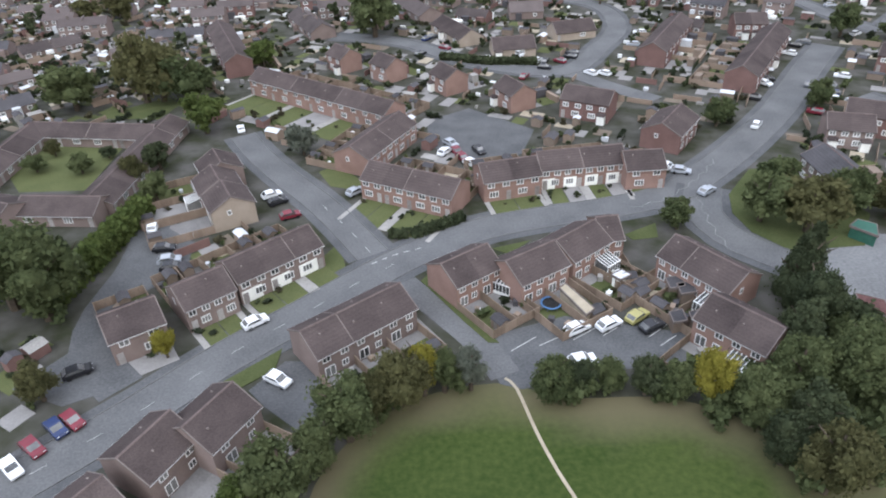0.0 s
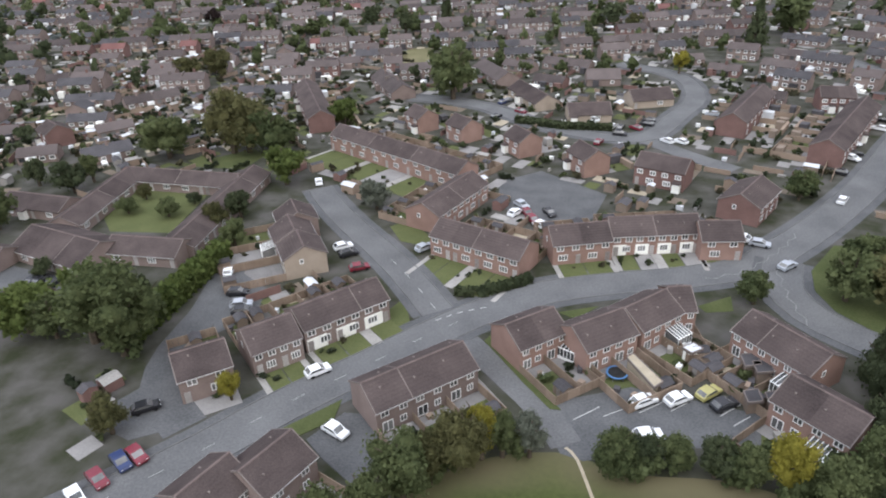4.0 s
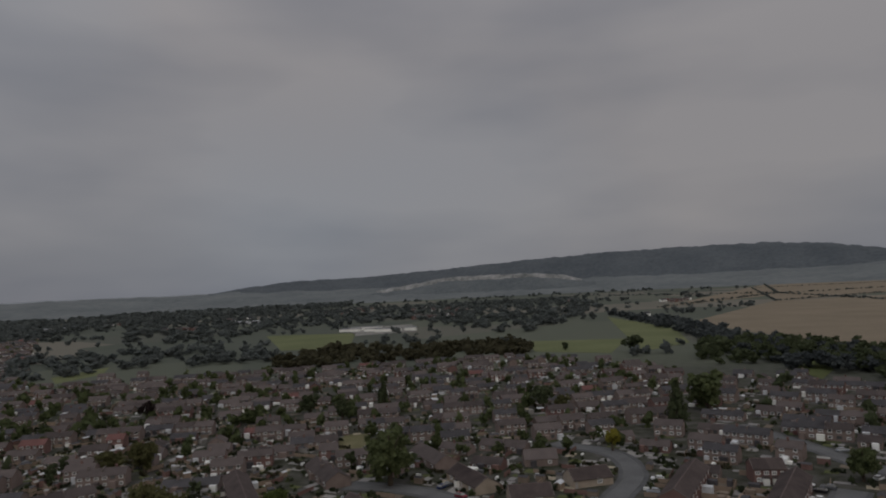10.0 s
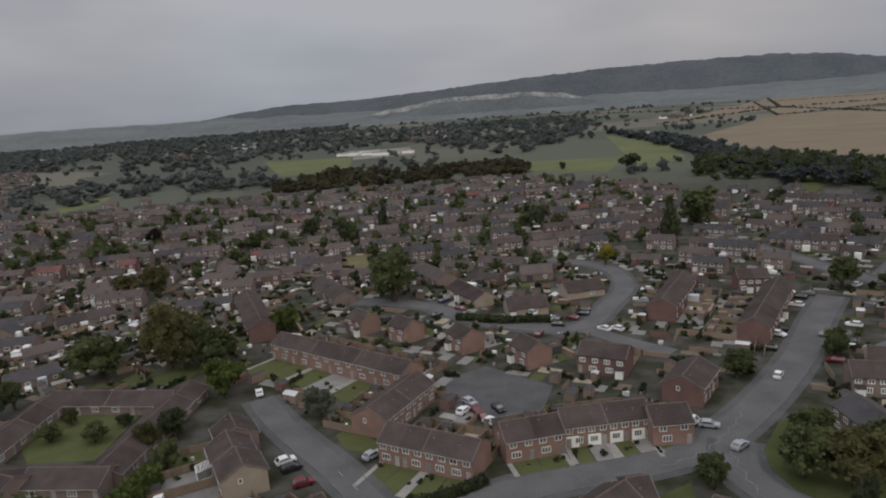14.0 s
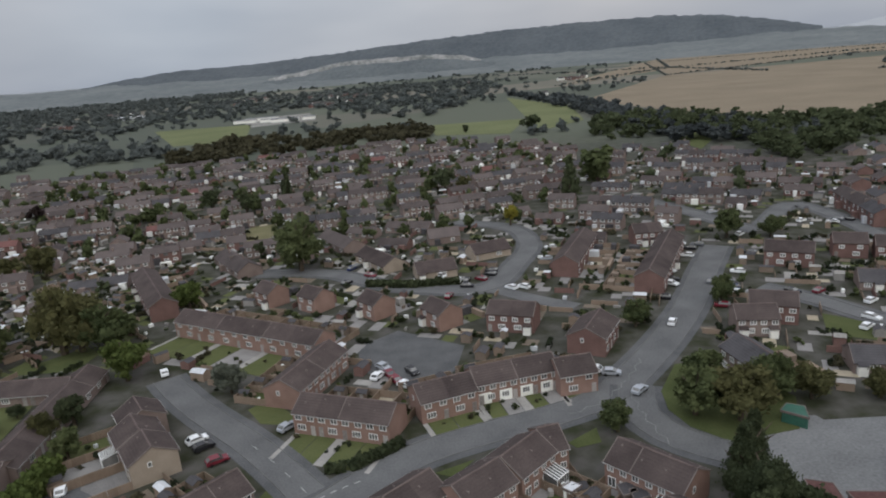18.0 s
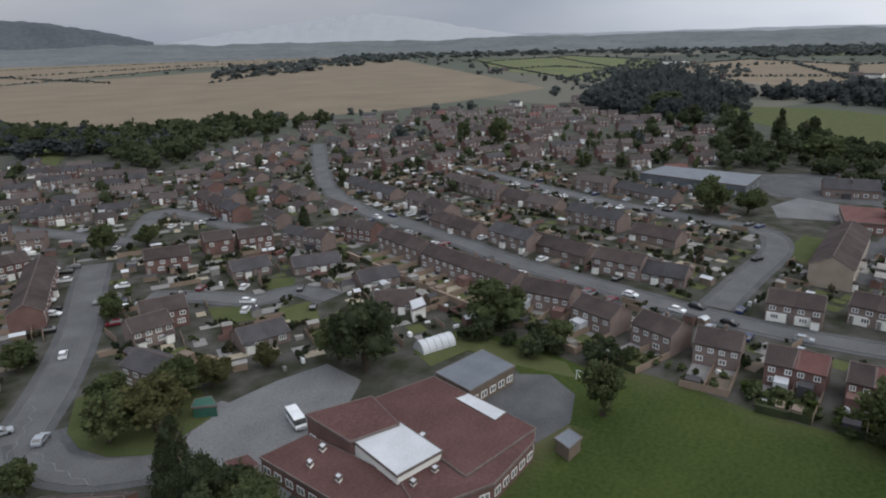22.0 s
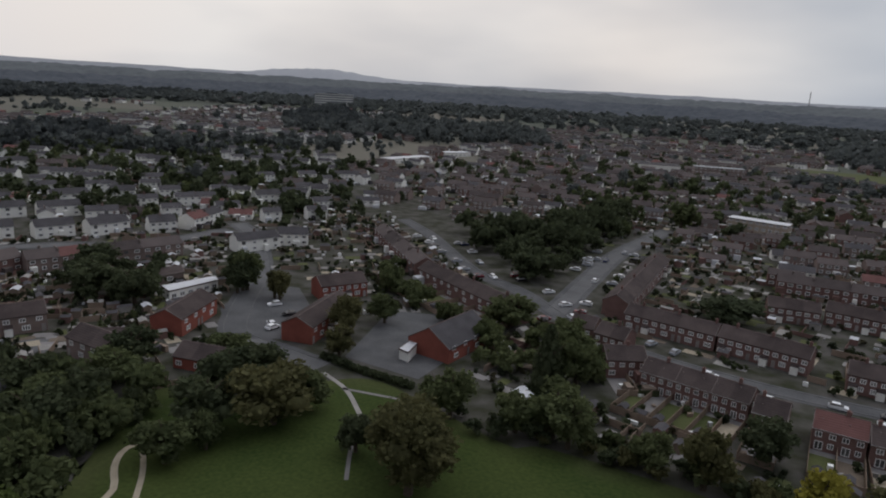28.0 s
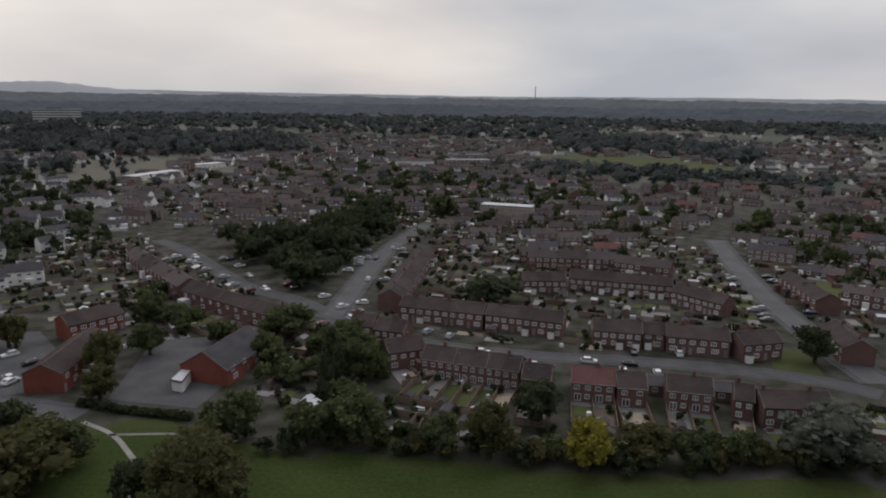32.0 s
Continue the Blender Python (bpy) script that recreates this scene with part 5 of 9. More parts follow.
def far_house(s, r, x, y, turn, w, d, e, ridge, style, n):
    c, t = math.cos(radians(turn)), math.sin(radians(turn))
    def at(a, b, z):
        return (x + a * c - b * t, y + a * t + b * c, z)
    wall = {"white": 4, "red": 6, "redroof": 6, "orange": 6}.get(style, 0)
    roof = 5 if style in ("white", "grey") else 1
    h = w / 2
    s.face([at(-h, -d / 2, 0), at(h, -d / 2, 0), at(h, -d / 2, e), at(-h, -d / 2, e)], wall)
    s.face([at(h, d / 2, 0), at(-h, d / 2, 0), at(-h, d / 2, e), at(h, d / 2, e)], wall)
    for a in (-h, h):
        s.face([at(a, -d / 2, 0), at(a, d / 2, 0), at(a, d / 2, e), at(a, 0, ridge), at(a, -d / 2, e)], wall)
    units = max(1, (n + 1) // 2)
    near = math.hypot(x, y) < 520
    for u in range(units):  # a roof to each pair, now and then renewed in another tile, with a stack on the party wall
        a0, a1 = -h + u * w / units - (0.2 if u == 0 else 0), -h + (u + 1) * w / units + (0.2 if u == units - 1 else 0)
        kind = roof if r.random() < 0.88 else r.choice((5, 5, 5, 12))
        lift = r.uniform(-0.12, 0.12)
        s.face([at(a0, d / 2 + 0.35, e - 0.2), at(a0, 0, ridge + lift), at(a1, 0, ridge + lift), at(a1, d / 2 + 0.35, e - 0.2)], kind)
        s.face([at(a0, 0, ridge + lift), at(a0, -d / 2 - 0.35, e - 0.2), at(a1, -d / 2 - 0.35, e - 0.2), at(a1, 0, ridge + lift)], kind)
        if near:
            mid = (a0 + a1) / 2
            if r.random() < 0.7:
                oriented_box(s, *at(mid + r.uniform(-1, 1), r.choice((-0.5, 0.4)), 0)[:2], turn, 0.8, 0.5, ridge - 0.6, ridge + 1.0, r.choice((6, 0, 13)))
            if u:
                oriented_box(s, *at(a0, 0, 0)[:2], turn, 0.35, d * 0.55, ridge - d * 0.17, ridge + 0.1, 13)
    for b in (-1, 1):
        y0 = b * (d / 2 + 0.05)
        for i in range(2 * n):
            a = -h + (i + 0.5) * w / (2 * n)
            for z in ((0.9, 3.2) if e > 4 else (0.9,)):
                g = 2 if r.random() < 0.85 else 3
                ww, hh = r.uniform(0.65, 0.95), r.uniform(0.5, 0.7)
                s.face([at(a - ww, y0, z), at(a + ww, y0, z), at(a + ww, y0, z + 2 * hh), at(a - ww, y0, z + 2 * hh)], g)
                y1 = b * (d / 2 + 0.08)
                s.face([at(a - ww + 0.2, y1, z + 0.22), at(a + ww - 0.2, y1, z + 0.22), at(a + ww - 0.2, y1, z + 2 * hh - 0.22), at(a - ww + 0.2, y1, z + 2 * hh - 0.22)], 3)
            if near and i % 2 == 0 and r.random() < 0.55:  # a porch, a canopy or a rear extension
                oriented_box(s, *at(a, b * (d / 2 + 0.7), 0)[:2], turn, r.uniform(1.2, 3.0), r.uniform(1.0, 2.6), 0, r.uniform(2.2, 2.7), r.choice((2, 4, wall, wall, 11, 5, roof)))


def far_row(x, y, turn, n, w, d, eave, ridge, style):
    """A distant row of n houses, joined with the others."""
    far_house(FAR_ROWS, rng, x, y, turn, n * w, d, eave, ridge, style, n)
    claim_line(x, y, turn, -n * w / 2 + 3, n * w / 2 - 3, 0, 4.5)


FAR_MATS = ["brick_brown", "far_tile", "upvc", "pane", "render", "tile_grey", "brick_red", "lawn", "paving", "leaf_dark", "asphalt", "felt_white", "tile_red", "verge"]


def finish_rows():
    me = bpy.data.meshes.new("distant_houses")
    me.from_pydata(FAR_ROWS.v, [], FAR_ROWS.f)
    for m in FAR_MATS:
        me.materials.append(M[m])
    me.polygons.foreach_set("material_index", FAR_ROWS.m)
    tagged(new("distant_houses", me), "distant rows of brick and white houses", "houses", kind="stuff")


def hamlets(n, r0, r1, az0, az1, seed, styles=("white", "red", "brown")):
    """Loose groups of far houses between two headings and distances."""
    r = random.Random(seed)
    for _ in range(n):
        a, d = radians(r.uniform(az0, az1)), math.sqrt(r.uniform(r0 * r0, r1 * r1))
        x, y, turn = d * math.sin(a), d * math.cos(a), r.uniform(0, 180)
        for _ in range(r.randint(3, 12)):
            px, py = x + r.uniform(-50, 50), y + r.uniform(-50, 50)
            if free_spot(px, py, 6.0):
                far_house(FAR_ROWS, r, px, py, turn + r.choice((0, 90)), r.uniform(8, 22), 8.0, 4.9, 7.4, r.choice(styles), 2)


def footpath(points, width, mat="concrete", label="narrow worn footpath through the grass"):
    line = smooth_line(points, 2.0)
    tagged(new("path", strip(line, -width / 2, width / 2, 0, 0.065).mesh("path", M[mat])), label, "path", kind="structure")


def dashes(points, dash, gap, width, offset=0.0, label="white dashed road centre line"):
    line = np.array(smooth_line(points, 0.5))
    s = Shape()
    run, on = 0.0, 0
    seg = []
    for p in line:
        if seg:
            run += float(np.linalg.norm(p - seg[-1]))
        seg.append(p)
        if run > (gap if on % 2 else dash):
            if on % 2 == 0 and len(seg) > 1:
                t = seg[-1] - seg[0]
                t = t / np.linalg.norm(t)
                n = np.array((-t[1], t[0]))
                a, b = seg[0] + n * offset, seg[-1] + n * offset
                s.face([(*(a - n * width / 2), 0.135), (*(b - n * width / 2), 0.135), (*(b + n * width / 2), 0.135), (*(a + n * width / 2), 0.135)])
            on, run, seg = on + 1, 0.0, [p]
    if s.v:
        tagged(new("road_marking", s.mesh("road_marking", M["paint"])), label, "road marking", kind="structure")


def zigzag(points, swing=0.45, pitch=2.2, width=0.13):
    """White zig-zag lines along a kerb outside a school."""
    line = np.array(smooth_line(points, 0.3))
    run = np.concatenate([[0], np.cumsum(np.linalg.norm(np.diff(line, axis=0), axis=1))])
    marks = np.arange(0, run[-1], pitch)
    way = np.stack([np.interp(marks, run, line[:, i]) for i in (0, 1)], -1)
    tan = np.gradient(way, axis=0)
    tan /= np.linalg.norm(tan, axis=1)[:, None]
    way = way + np.stack([-tan[:, 1], tan[:, 0]], -1) * (swing * (-1.0) ** np.arange(len(way)))[:, None]
    s = Shape()
    for a, b in zip(way, way[1:]):
        t = (b - a) / np.linalg.norm(b - a)
        n = np.array((-t[1], t[0])) * width / 2
        s.face([(*(a - n), 0.137), (*(b - n), 0.137), (*(b + n), 0.137), (*(a + n), 0.137)])
    tagged(new("road_marking", s.mesh("road_marking", M["worn_paint"])), "worn white zig-zag road marking outside a school", "road marking", kind="structure")


CAR_SHAPE = Shape()
CAR_COATS = ["white", "silver", "black", "blue", "red", "grey"]


def far_cars(points, half, n, seed):
    """Cars parked along a street, too far to tell their parts: two boxes with sloped glass each, joined."""
    r = random.Random(seed)
    line = np.array(smooth_line(points, 2.0))
    for _ in range(n):
        i = r.randrange(1, len(line) - 1)
        t = line[i + 1] - line[i - 1]
        t /= np.linalg.norm(t)
        side = r.choice((-1, 1))
        off = side * (half + r.choice((-1.1, 3.2, 4.0, 4.6, 5.2, 6.0)))
        x, y = line[i][0] - t[1] * off, line[i][1] + t[0] * off
        if spot_taken(x, y, 0.8):
            continue
        turn = math.degrees(math.atan2(t[1], t[0])) + (0 if abs(off) < half else 90)
        claim(x, y, 1.6)
        k = r.choice((0, 0, 0, 1, 1, 2, 2, 3, 4, 5))
        c, q = math.cos(radians(turn)), math.sin(radians(turn))
        def ring(z, a0, a1, w):
            return [(x + a * c - b * q, y + a * q + b * c, z + 0.1) for a, b in ((a0, -w), (a1, -w), (a1, w), (a0, w))]
        rings = [ring(0.2, -2.05, 2.05, 0.84), ring(0.75, -2.1, 2.1, 0.88), ring(0.92, -2.0, 1.1, 0.84), ring(1.42, -1.4, 0.3, 0.68)]
        for j, (lo, hi) in enumerate(zip(rings, rings[1:])):
            for e in range(4):
                CAR_SHAPE.face([lo[e], lo[(e + 1) % 4], hi[(e + 1) % 4], hi[e]], 6 if j == 2 else k)
        CAR_SHAPE.face(rings[2], k), CAR_SHAPE.face(rings[3], k)


def finish_cars():
    me = bpy.data.meshes.new("distant_cars")
    me.from_pydata(CAR_SHAPE.v, [], CAR_SHAPE.f)
    for m in [COATS[k] for k in CAR_COATS] + [M["pane"]]:
        me.materials.append(m)
    me.polygons.foreach_set("material_index", CAR_SHAPE.m)
    tagged(new("distant_cars", me), "distant parked cars along the streets", "cars", kind="stuff")


def goal(x, y, turn, w=3.0, h=2.0):
    ob = thing("goal", pose(x, y, 0.03, 0, 0, turn), "white metal five-a-side goal frame on grass", "goal")
    def bar(name, a, b):
        a, b = Vector(a), Vector(b)
        s = Shape()
        s.prism([(0.06 * math.cos(t), 0.06 * math.sin(t)) for t in np.linspace(0, 5.5, 8)], 0, (b - a).length, "z")
        put(name, s.mesh(name, M["upvc"]), ob, "", Matrix.Translation(a) @ (b - a).to_track_quat("Z", "Y").to_matrix().to_4x4())
    for s in (-1, 1):
        bar("post", (s * w / 2, 0, 0), (s * w / 2, 0, h)), bar("stay", (s * w / 2, 0, h), (s * w / 2, 1.1, 0))
    bar("crossbar", (-w / 2, 0, h), (w / 2, 0, h)), bar("ground_bar", (-w / 2, 1.1, 0.05), (w / 2, 1.1, 0.05))


def far_scatter(n, r0, r1, seed, kind):
    r = random.Random(seed)
    spots = []
    for _ in range(n):
        a, d = r.uniform(0, 6.2832), math.sqrt(r.uniform(r0 * r0, r1 * r1))
        x, y = d * math.sin(a), d * math.cos(a)
        if free_spot(x, y, 3.0):
            for _ in range(r.choice((1, 1, 2, 5))):
                k = r.uniform(2, 5) * (1 + d / 4000)
                spots.append((x + r.uniform(-20, 20), y + r.uniform(-20, 20), k, k * r.uniform(1.3, 2.2)))
    clump_mass("far_trees", [s for s in spots if not any(inside(s[0], s[1], p) for p in KEEP_CLEAR)], kind, "scattered trees of the far country", seed, "trees", 40)


CLUMPS = {}


def clump_forms(leaves):
    """Four crown forms of that many leaf clumps; the small ones have few lobes."""
    if leaves not in CLUMPS:
        lobes, size = (2, 0.5) if leaves < 16 else ((4, 0.32) if leaves < 50 else ((7, 0.19) if leaves < 200 else (16, 0.13)))
        CLUMPS[leaves] = [leaf_cloud(700 + i + leaves, lobes, leaves, size, 1.0, wide=leaves < 50) for i in range(4)]
    return CLUMPS[leaves]


def clump_mass(name, spots, kind, label, seed=1, category="trees", leaves=90):
    """Many crowns in one mesh: (x, y, radius, height) each; the smaller and farther, the fewer leaf clumps."""
    r = np.random.RandomState(seed)
    vs, qs, base = [], [], 0
    for i, (x, y, rad, hgt) in enumerate(spots):
        span = 2400 * rad / math.hypot(x, y, 68)
        v, q = clump_forms(12 if span < 11 else (30 if span < 26 else leaves))[i % 4]
        a = r.uniform(0, 6.283)
        rot = np.array([[math.cos(a), -math.sin(a), 0], [math.sin(a), math.cos(a), 0], [0, 0, 1]])
        w = (v @ rot.T) * (rad, rad, hgt / 2) + (x, y, 0)
        vs.append(w.astype(np.float32)), qs.append(q + base)
        base += len(v)
    if vs:
        tagged(new(name, quads_mesh(name, np.concatenate(vs), np.concatenate(qs), [M[kind]])), label, category, kind="stuff")


def wood(poly, spacing, radius, height, kind="wood_hazed", seed=1, label="dense dark green woodland", leaves=90, clear=False, free=False):
    r = random.Random(seed)
    xs, ys = [p[0] for p in poly], [p[1] for p in poly]
    n = int((max(xs) - min(xs)) * (max(ys) - min(ys)) / spacing ** 2)
    spots = []
    for _ in range(n):
        x, y = r.uniform(min(xs), max(xs)), r.uniform(min(ys), max(ys))
        if inside(x, y, poly) and not (clear and near_road(x, y, radius)) and not (free and not free_spot(x, y, radius * 0.5)):
            k = r.uniform(0.65, 1.3)
            spots.append((x, y, radius * k, height * k * r.uniform(0.8, 1.2)))
    clump_mass("woodland", spots, kind, label, seed, "woodland", leaves)


def tree_line(points, spacing, radius, height, kind="wood_hazed", seed=1, label="hedgerow with trees between fields"):
    r = random.Random(seed)
    spots = []
    for (x0, y0), (x1, y1) in zip(points, points[1:]):
        n = max(1, int(math.hypot(x1 - x0, y1 - y0) / spacing))
        for i in range(n):
            t = (i + r.random()) / n
            k = r.uniform(0.6, 1.4)
            spots.append((x0 + (x1 - x0) * t + r.uniform(-1, 1) * radius * 0.4, y0 + (y1 - y0) * t + r.uniform(-1, 1) * radius * 0.4, radius * k, height * k))
    clump_mass("hedgerow", spots, kind, label, seed, "hedgerow")


# ---- the plan ----

# roads
road([(-69.7, 39.4), (-57.7, 50.6), (-50.2, 57.6), (-42.1, 65.5), (-33, 75.6), (-22.6, 85.2), (-14.1, 93.3), (-4.5, 101.4), (7.2, 108.3), (19.5, 111.7), (33.3, 114.4), (45.6, 118.4), (56.7, 127.3), (70.8, 141.5), (86.9, 160.3), (107.2, 188.1), (122.1, 207.5)], 7.4)
dashes([(-57.7, 50.6), (-50.2, 57.6), (-42.1, 65.5), (-33, 75.6), (-22.6, 85.2), (-14.1, 93.3), (-4.5, 101.4)], 1.6, 5.0, 0.08)
zigzag([(51.6, 118.4), (50.4, 109.2), (50.4, 100.6), (51.1, 95.5)])
zigzag([(37.3, 113.6), (46.0, 117.5), (55.5, 126.5), (61.3, 134.1)])
dashes([(-13.2, 101.9), (-18.8, 111.7), (-25.7, 122.3)], 2.0, 4.0, 0.1)
dashes([(-12.7, 98.2), (-8.6, 100.8), (-4, 102.6)], 0.7, 0.8, 0.22)
road([(-12.7, 101.1), (-18.8, 111.7), (-25.7, 122.3), (-34.8, 134.5), (-43, 146.8), (-48.7, 157.1)], 6)
road([(54, 121.2), (50.5, 111.2), (52.1, 102.4), (56.7, 96.1), (62.1, 91)], 7)
road([(-6.9, 92.4), (0.1, 82.9), (5, 76), (8.1, 69.2)], 4.6, pavement=0)
road([(-46.4, 69.7), (-54.4, 78.5), (-56.4, 89), (-55.5, 99.3), (-56.9, 115.9)], 6.5, pavement=0, mat='tarmac')
road([(-35, 239.9), (-9.7, 228.3), (12.3, 204.5), (37.3, 193.8), (53, 215.1), (63.9, 237.4), (63.4, 264.9), (43.8, 285.6)], 6.5)
road([(38.9, 193.4), (48.7, 179.4), (57.9, 168.7)], 6, pavement=0)
road([(364.3, 320.7), (305.7, 268.4), (253, 218.8), (222.1, 175), (204.6, 126.3), (186.8, 87.4), (178.5, 58.3), (171.3, 33.1), (166.6, 8.4), (166.4, -17.7), (169.5, -37.3), (174.1, -46.8), (194.1, -66.9), (214.6, -86.5), (237.2, -115), (251.1, -149.2), (236.5, -175.2), (209.6, -199.3), (200.4, -238.7)], 6.6)
road([(175.3, 23.6), (202.7, 19.7), (232.8, 15.2), (251.5, 17.8), (261.7, 28.6), (267.6, 52.5), (286, 103.7), (308, 148.1), (327.4, 184.3)], 6.5)
road([(110.7, 165.5), (117.8, 151.8), (123.3, 135.4), (134.5, 130.8), (134.1, 117.6)], 6)
road([(145, 218.9), (140.2, 237), (137.5, 261.6), (128.4, 301.6)], 6)
road([(145, 218.9), (179, 250.1), (181.2, 227.7), (174.8, 194.7)], 6)
road([(83.1, -131.1), (96.4, -133.6), (114.9, -138.8), (128.8, -158.4), (147.9, -191.4), (183, -233.2), (207.5, -252.1)], 6)
road([(148.9, -310.6), (121.1, -283.2), (82.8, -236.1), (59.7, -220.2), (40.3, -200.4), (17.3, -183.4), (-5.3, -176.2), (-26.6, -172.9), (-48.9, -171.4), (-69.8, -167.9), (-88.6, -162.1), (-99.5, -154.6)], 4.8, pavement=1.3, mat='tarmac')
road([(42.6, -203.1), (40.8, -248), (36.6, -303.4), (22.4, -370.7)], 6)
road([(-103.5, -161.4), (-103.1, -191.5), (-105.7, -227.9), (-112.3, -275.6), (-124.2, -339.9)], 7.5)

# open ground
playing_field([(-17.3, 49), (-15.7, 54.5), (-10.2, 61.9), (-1.9, 66.5), (7.1, 67.8), (11.3, 66.3), (16.4, 64.4), (29.2, 63.7), (38.6, 58.7), (44, 50.6), (70, 48), (103.4, 39.8), (122.8, 41), (130.5, 34.7), (130.8, 32.5), (129.5, 22.2), (125.2, 6.4), (124.1, -9.8), (119.4, -29), (120.4, -9.5), (123, -22.6), (112.1, -46.1), (89.8, -59.1), (109.2, -102), (90.7, -109.2), (71.6, -130.2), (51.7, -124.9), (31.2, -117.1), (24.6, -119.8), (2.3, -118), (-18.9, -115.4), (-44.7, -114.2), (-75.2, -112.4), (-60, -70), (-90, -20), (-80, 30)])
footpath([(7.9, 68.7), (9.3, 66.7), (11, 58.8), (12.6, 53), (14.6, 47.2), (16.6, 39.5)], 0.45, mat='gravel')
patch('verge', [(-33.6, 69), (-24.8, 76.9), (-25.1, 72.4), (-29.7, 68.7)], 'lawn', 0.13, 'grass verge beside the road', 'grass')
patch('verge', [(-4.0, 92.5), (-1.4, 88.3), (2.7, 81.5), (6.2, 76.2), (7.8, 76.1), (5.9, 79.2), (3.9, 83.6), (1.1, 87.3), (-1.4, 92.4), (-2.0, 95.5)], 'lawn', 0.14, 'grass strip beside a terrace', 'grass')
patch('verge', [(57.7, 117.3), (65.9, 127.7), (77.5, 127.9), (80.7, 107.6), (74.2, 97.4), (60.9, 96.7), (56.6, 103.2), (55.7, 110.1)], 'lawn', 0.14, 'rough grass under roadside trees', 'grass')
patch('verge', [(33.6, 104.4), (40.3, 107.9), (39.4, 103), (34.6, 102.4)], 'lawn', 0.05, 'grass corner by the road', 'grass')
patch('verge', [(-26.8, 135.1), (-22.8, 138.9), (-16.2, 128.8), (-19.1, 126.5), (-23.5, 128.2)], 'lawn', 0.042, 'grass corner by a terrace', 'grass')
patch('verge', [(-23.1, 98.7), (-19.3, 105.7), (-17.2, 97.4), (-21.9, 93.5)], 'lawn', 0.042, 'grass corner by the junction', 'grass')
patch('verge', [(8.8, 101.6), (16.3, 103.9), (11.7, 99.6)], 'lawn', 0.05, 'grass by the road', 'grass')
patch('verge', [(-52.6, 323.4), (-35.9, 322.7), (-33, 263.3), (-45.1, 286.5)], 'rough_grass', 0.05, 'dry grass corner among houses', 'grass')
patch('verge', [(112.9, 143.1), (119.7, 133.7), (113.7, 124.9), (105.9, 131.9)], 'lawn', 0.05, 'green lawn in a cul-de-sac', 'grass')
patch('verge', [(121.3, 126.3), (130.7, 120.6), (120.9, 110.5), (115.1, 115.7)], 'lawn', 0.05, 'green lawn in a cul-de-sac', 'grass')
patch('verge', [(137.3, 148), (142.9, 138.9), (136.7, 134.1), (130.6, 138.4)], 'lawn', 0.05, 'green lawn in a cul-de-sac', 'grass')
patch('verge', [(233.3, 13.3), (258.1, 8.8), (256.2, 0.5), (219.2, 3.2)], 'lawn', 0.05, 'green lawn beside flats', 'grass')
patch('verge', [(117.1, 79.4), (132, 74.8), (127.8, 46.5), (122.2, 41.9), (121.5, 55), (123.4, 68.3), (112.3, 71.7)], 'lawn', 0.05, 'school lawn with trees', 'grass')
patch('verge', [(-118.8, -258.5), (-143.6, -260.8), (-139.4, -244.7), (-113.4, -216.1)], 'lawn', 0.05, 'green verge of the street', 'grass')
patch('verge', [(-85, -183.3), (-94.7, -184), (-91.9, -165.9), (-78.7, -164.9)], 'lawn', 0.05, 'green verge of the street', 'grass')
patch('car_park', [(4.9, 75.7), (9.9, 78.9), (18.6, 81.7), (36, 76.5), (34, 70.5), (21.2, 69), (10.1, 66.4), (7.1, 67.6)], 'tarmac', 0.05, 'tarmac car park with white bay lines', 'car park')
patch('car_park', [(-28.1, 68.4), (-23.9, 74.1), (-20.5, 73.9), (-15.2, 66.3), (-19.7, 60.5), (-25.1, 65.1)], 'tarmac', 0.05, 'tarmac parking court', 'car park')
patch('car_park', [(-2.8, 161), (8.4, 168.5), (23.5, 153), (19.1, 140.1), (9, 133.1), (-2.2, 146.5)], 'tarmac', 0.05, 'large tarmac parking court', 'car park')
patch('car_park', [(-55, 103.8), (-54.8, 114.7), (-46.8, 107.9), (-45.7, 98.6), (-51.5, 92.4)], 'tarmac', 0.047, 'tarmac parking behind a terrace', 'car park')
patch('car_park', [(-62.5, 70.7), (-57.1, 78.7), (-48.6, 74.4), (-47.6, 69.8), (-53.6, 66.9)], 'tarmac', 0.047, 'tarmac parking beside the road', 'car park')
patch('car_park', [(69.8, 94.9), (79, 99.1), (91.3, 96.9), (102.5, 92.6), (100, 81.2), (90.6, 77.3), (76.9, 77.2), (66.9, 79.6)], 'pale_asphalt', 0.05, 'pale worn asphalt school car park', 'car park')
patch('car_park', [(62.7, 99.6), (71.1, 103.3), (79.8, 100.7), (81, 90.9), (67.1, 68.4), (61, 67.7), (58.6, 75), (59.9, 84.6)], 'pale_asphalt', 0.046, 'pale worn asphalt forecourt of a school', 'car park')
patch('car_park', [(81.6, -139.3), (88.4, -177.5), (69.8, -182.8), (55.8, -169.3), (59.7, -136.3)], 'tarmac', 0.05, 'tarmac car park beside a hall', 'car park')
patch('car_park', [(114.7, -134), (132.6, -152.8), (140.8, -179.2), (124.6, -182), (104.4, -161.4), (102.2, -141.5)], 'tarmac', 0.055, 'tarmac court between flats', 'car park')
patch('playground', [(103.7, 57.3), (117.9, 53.9), (121, 47.4), (115.6, 39.9), (105.3, 37), (92.8, 41)], 'tarmac', 0.05, 'grey tarmac school playground', 'playground')
patch('field', [(-284.5, 1099.8), (-134.9, 1063.3), (-110.2, 799.6), (-191.6, 807.1)], 'pasture', 0.1, 'olive pasture', 'field')
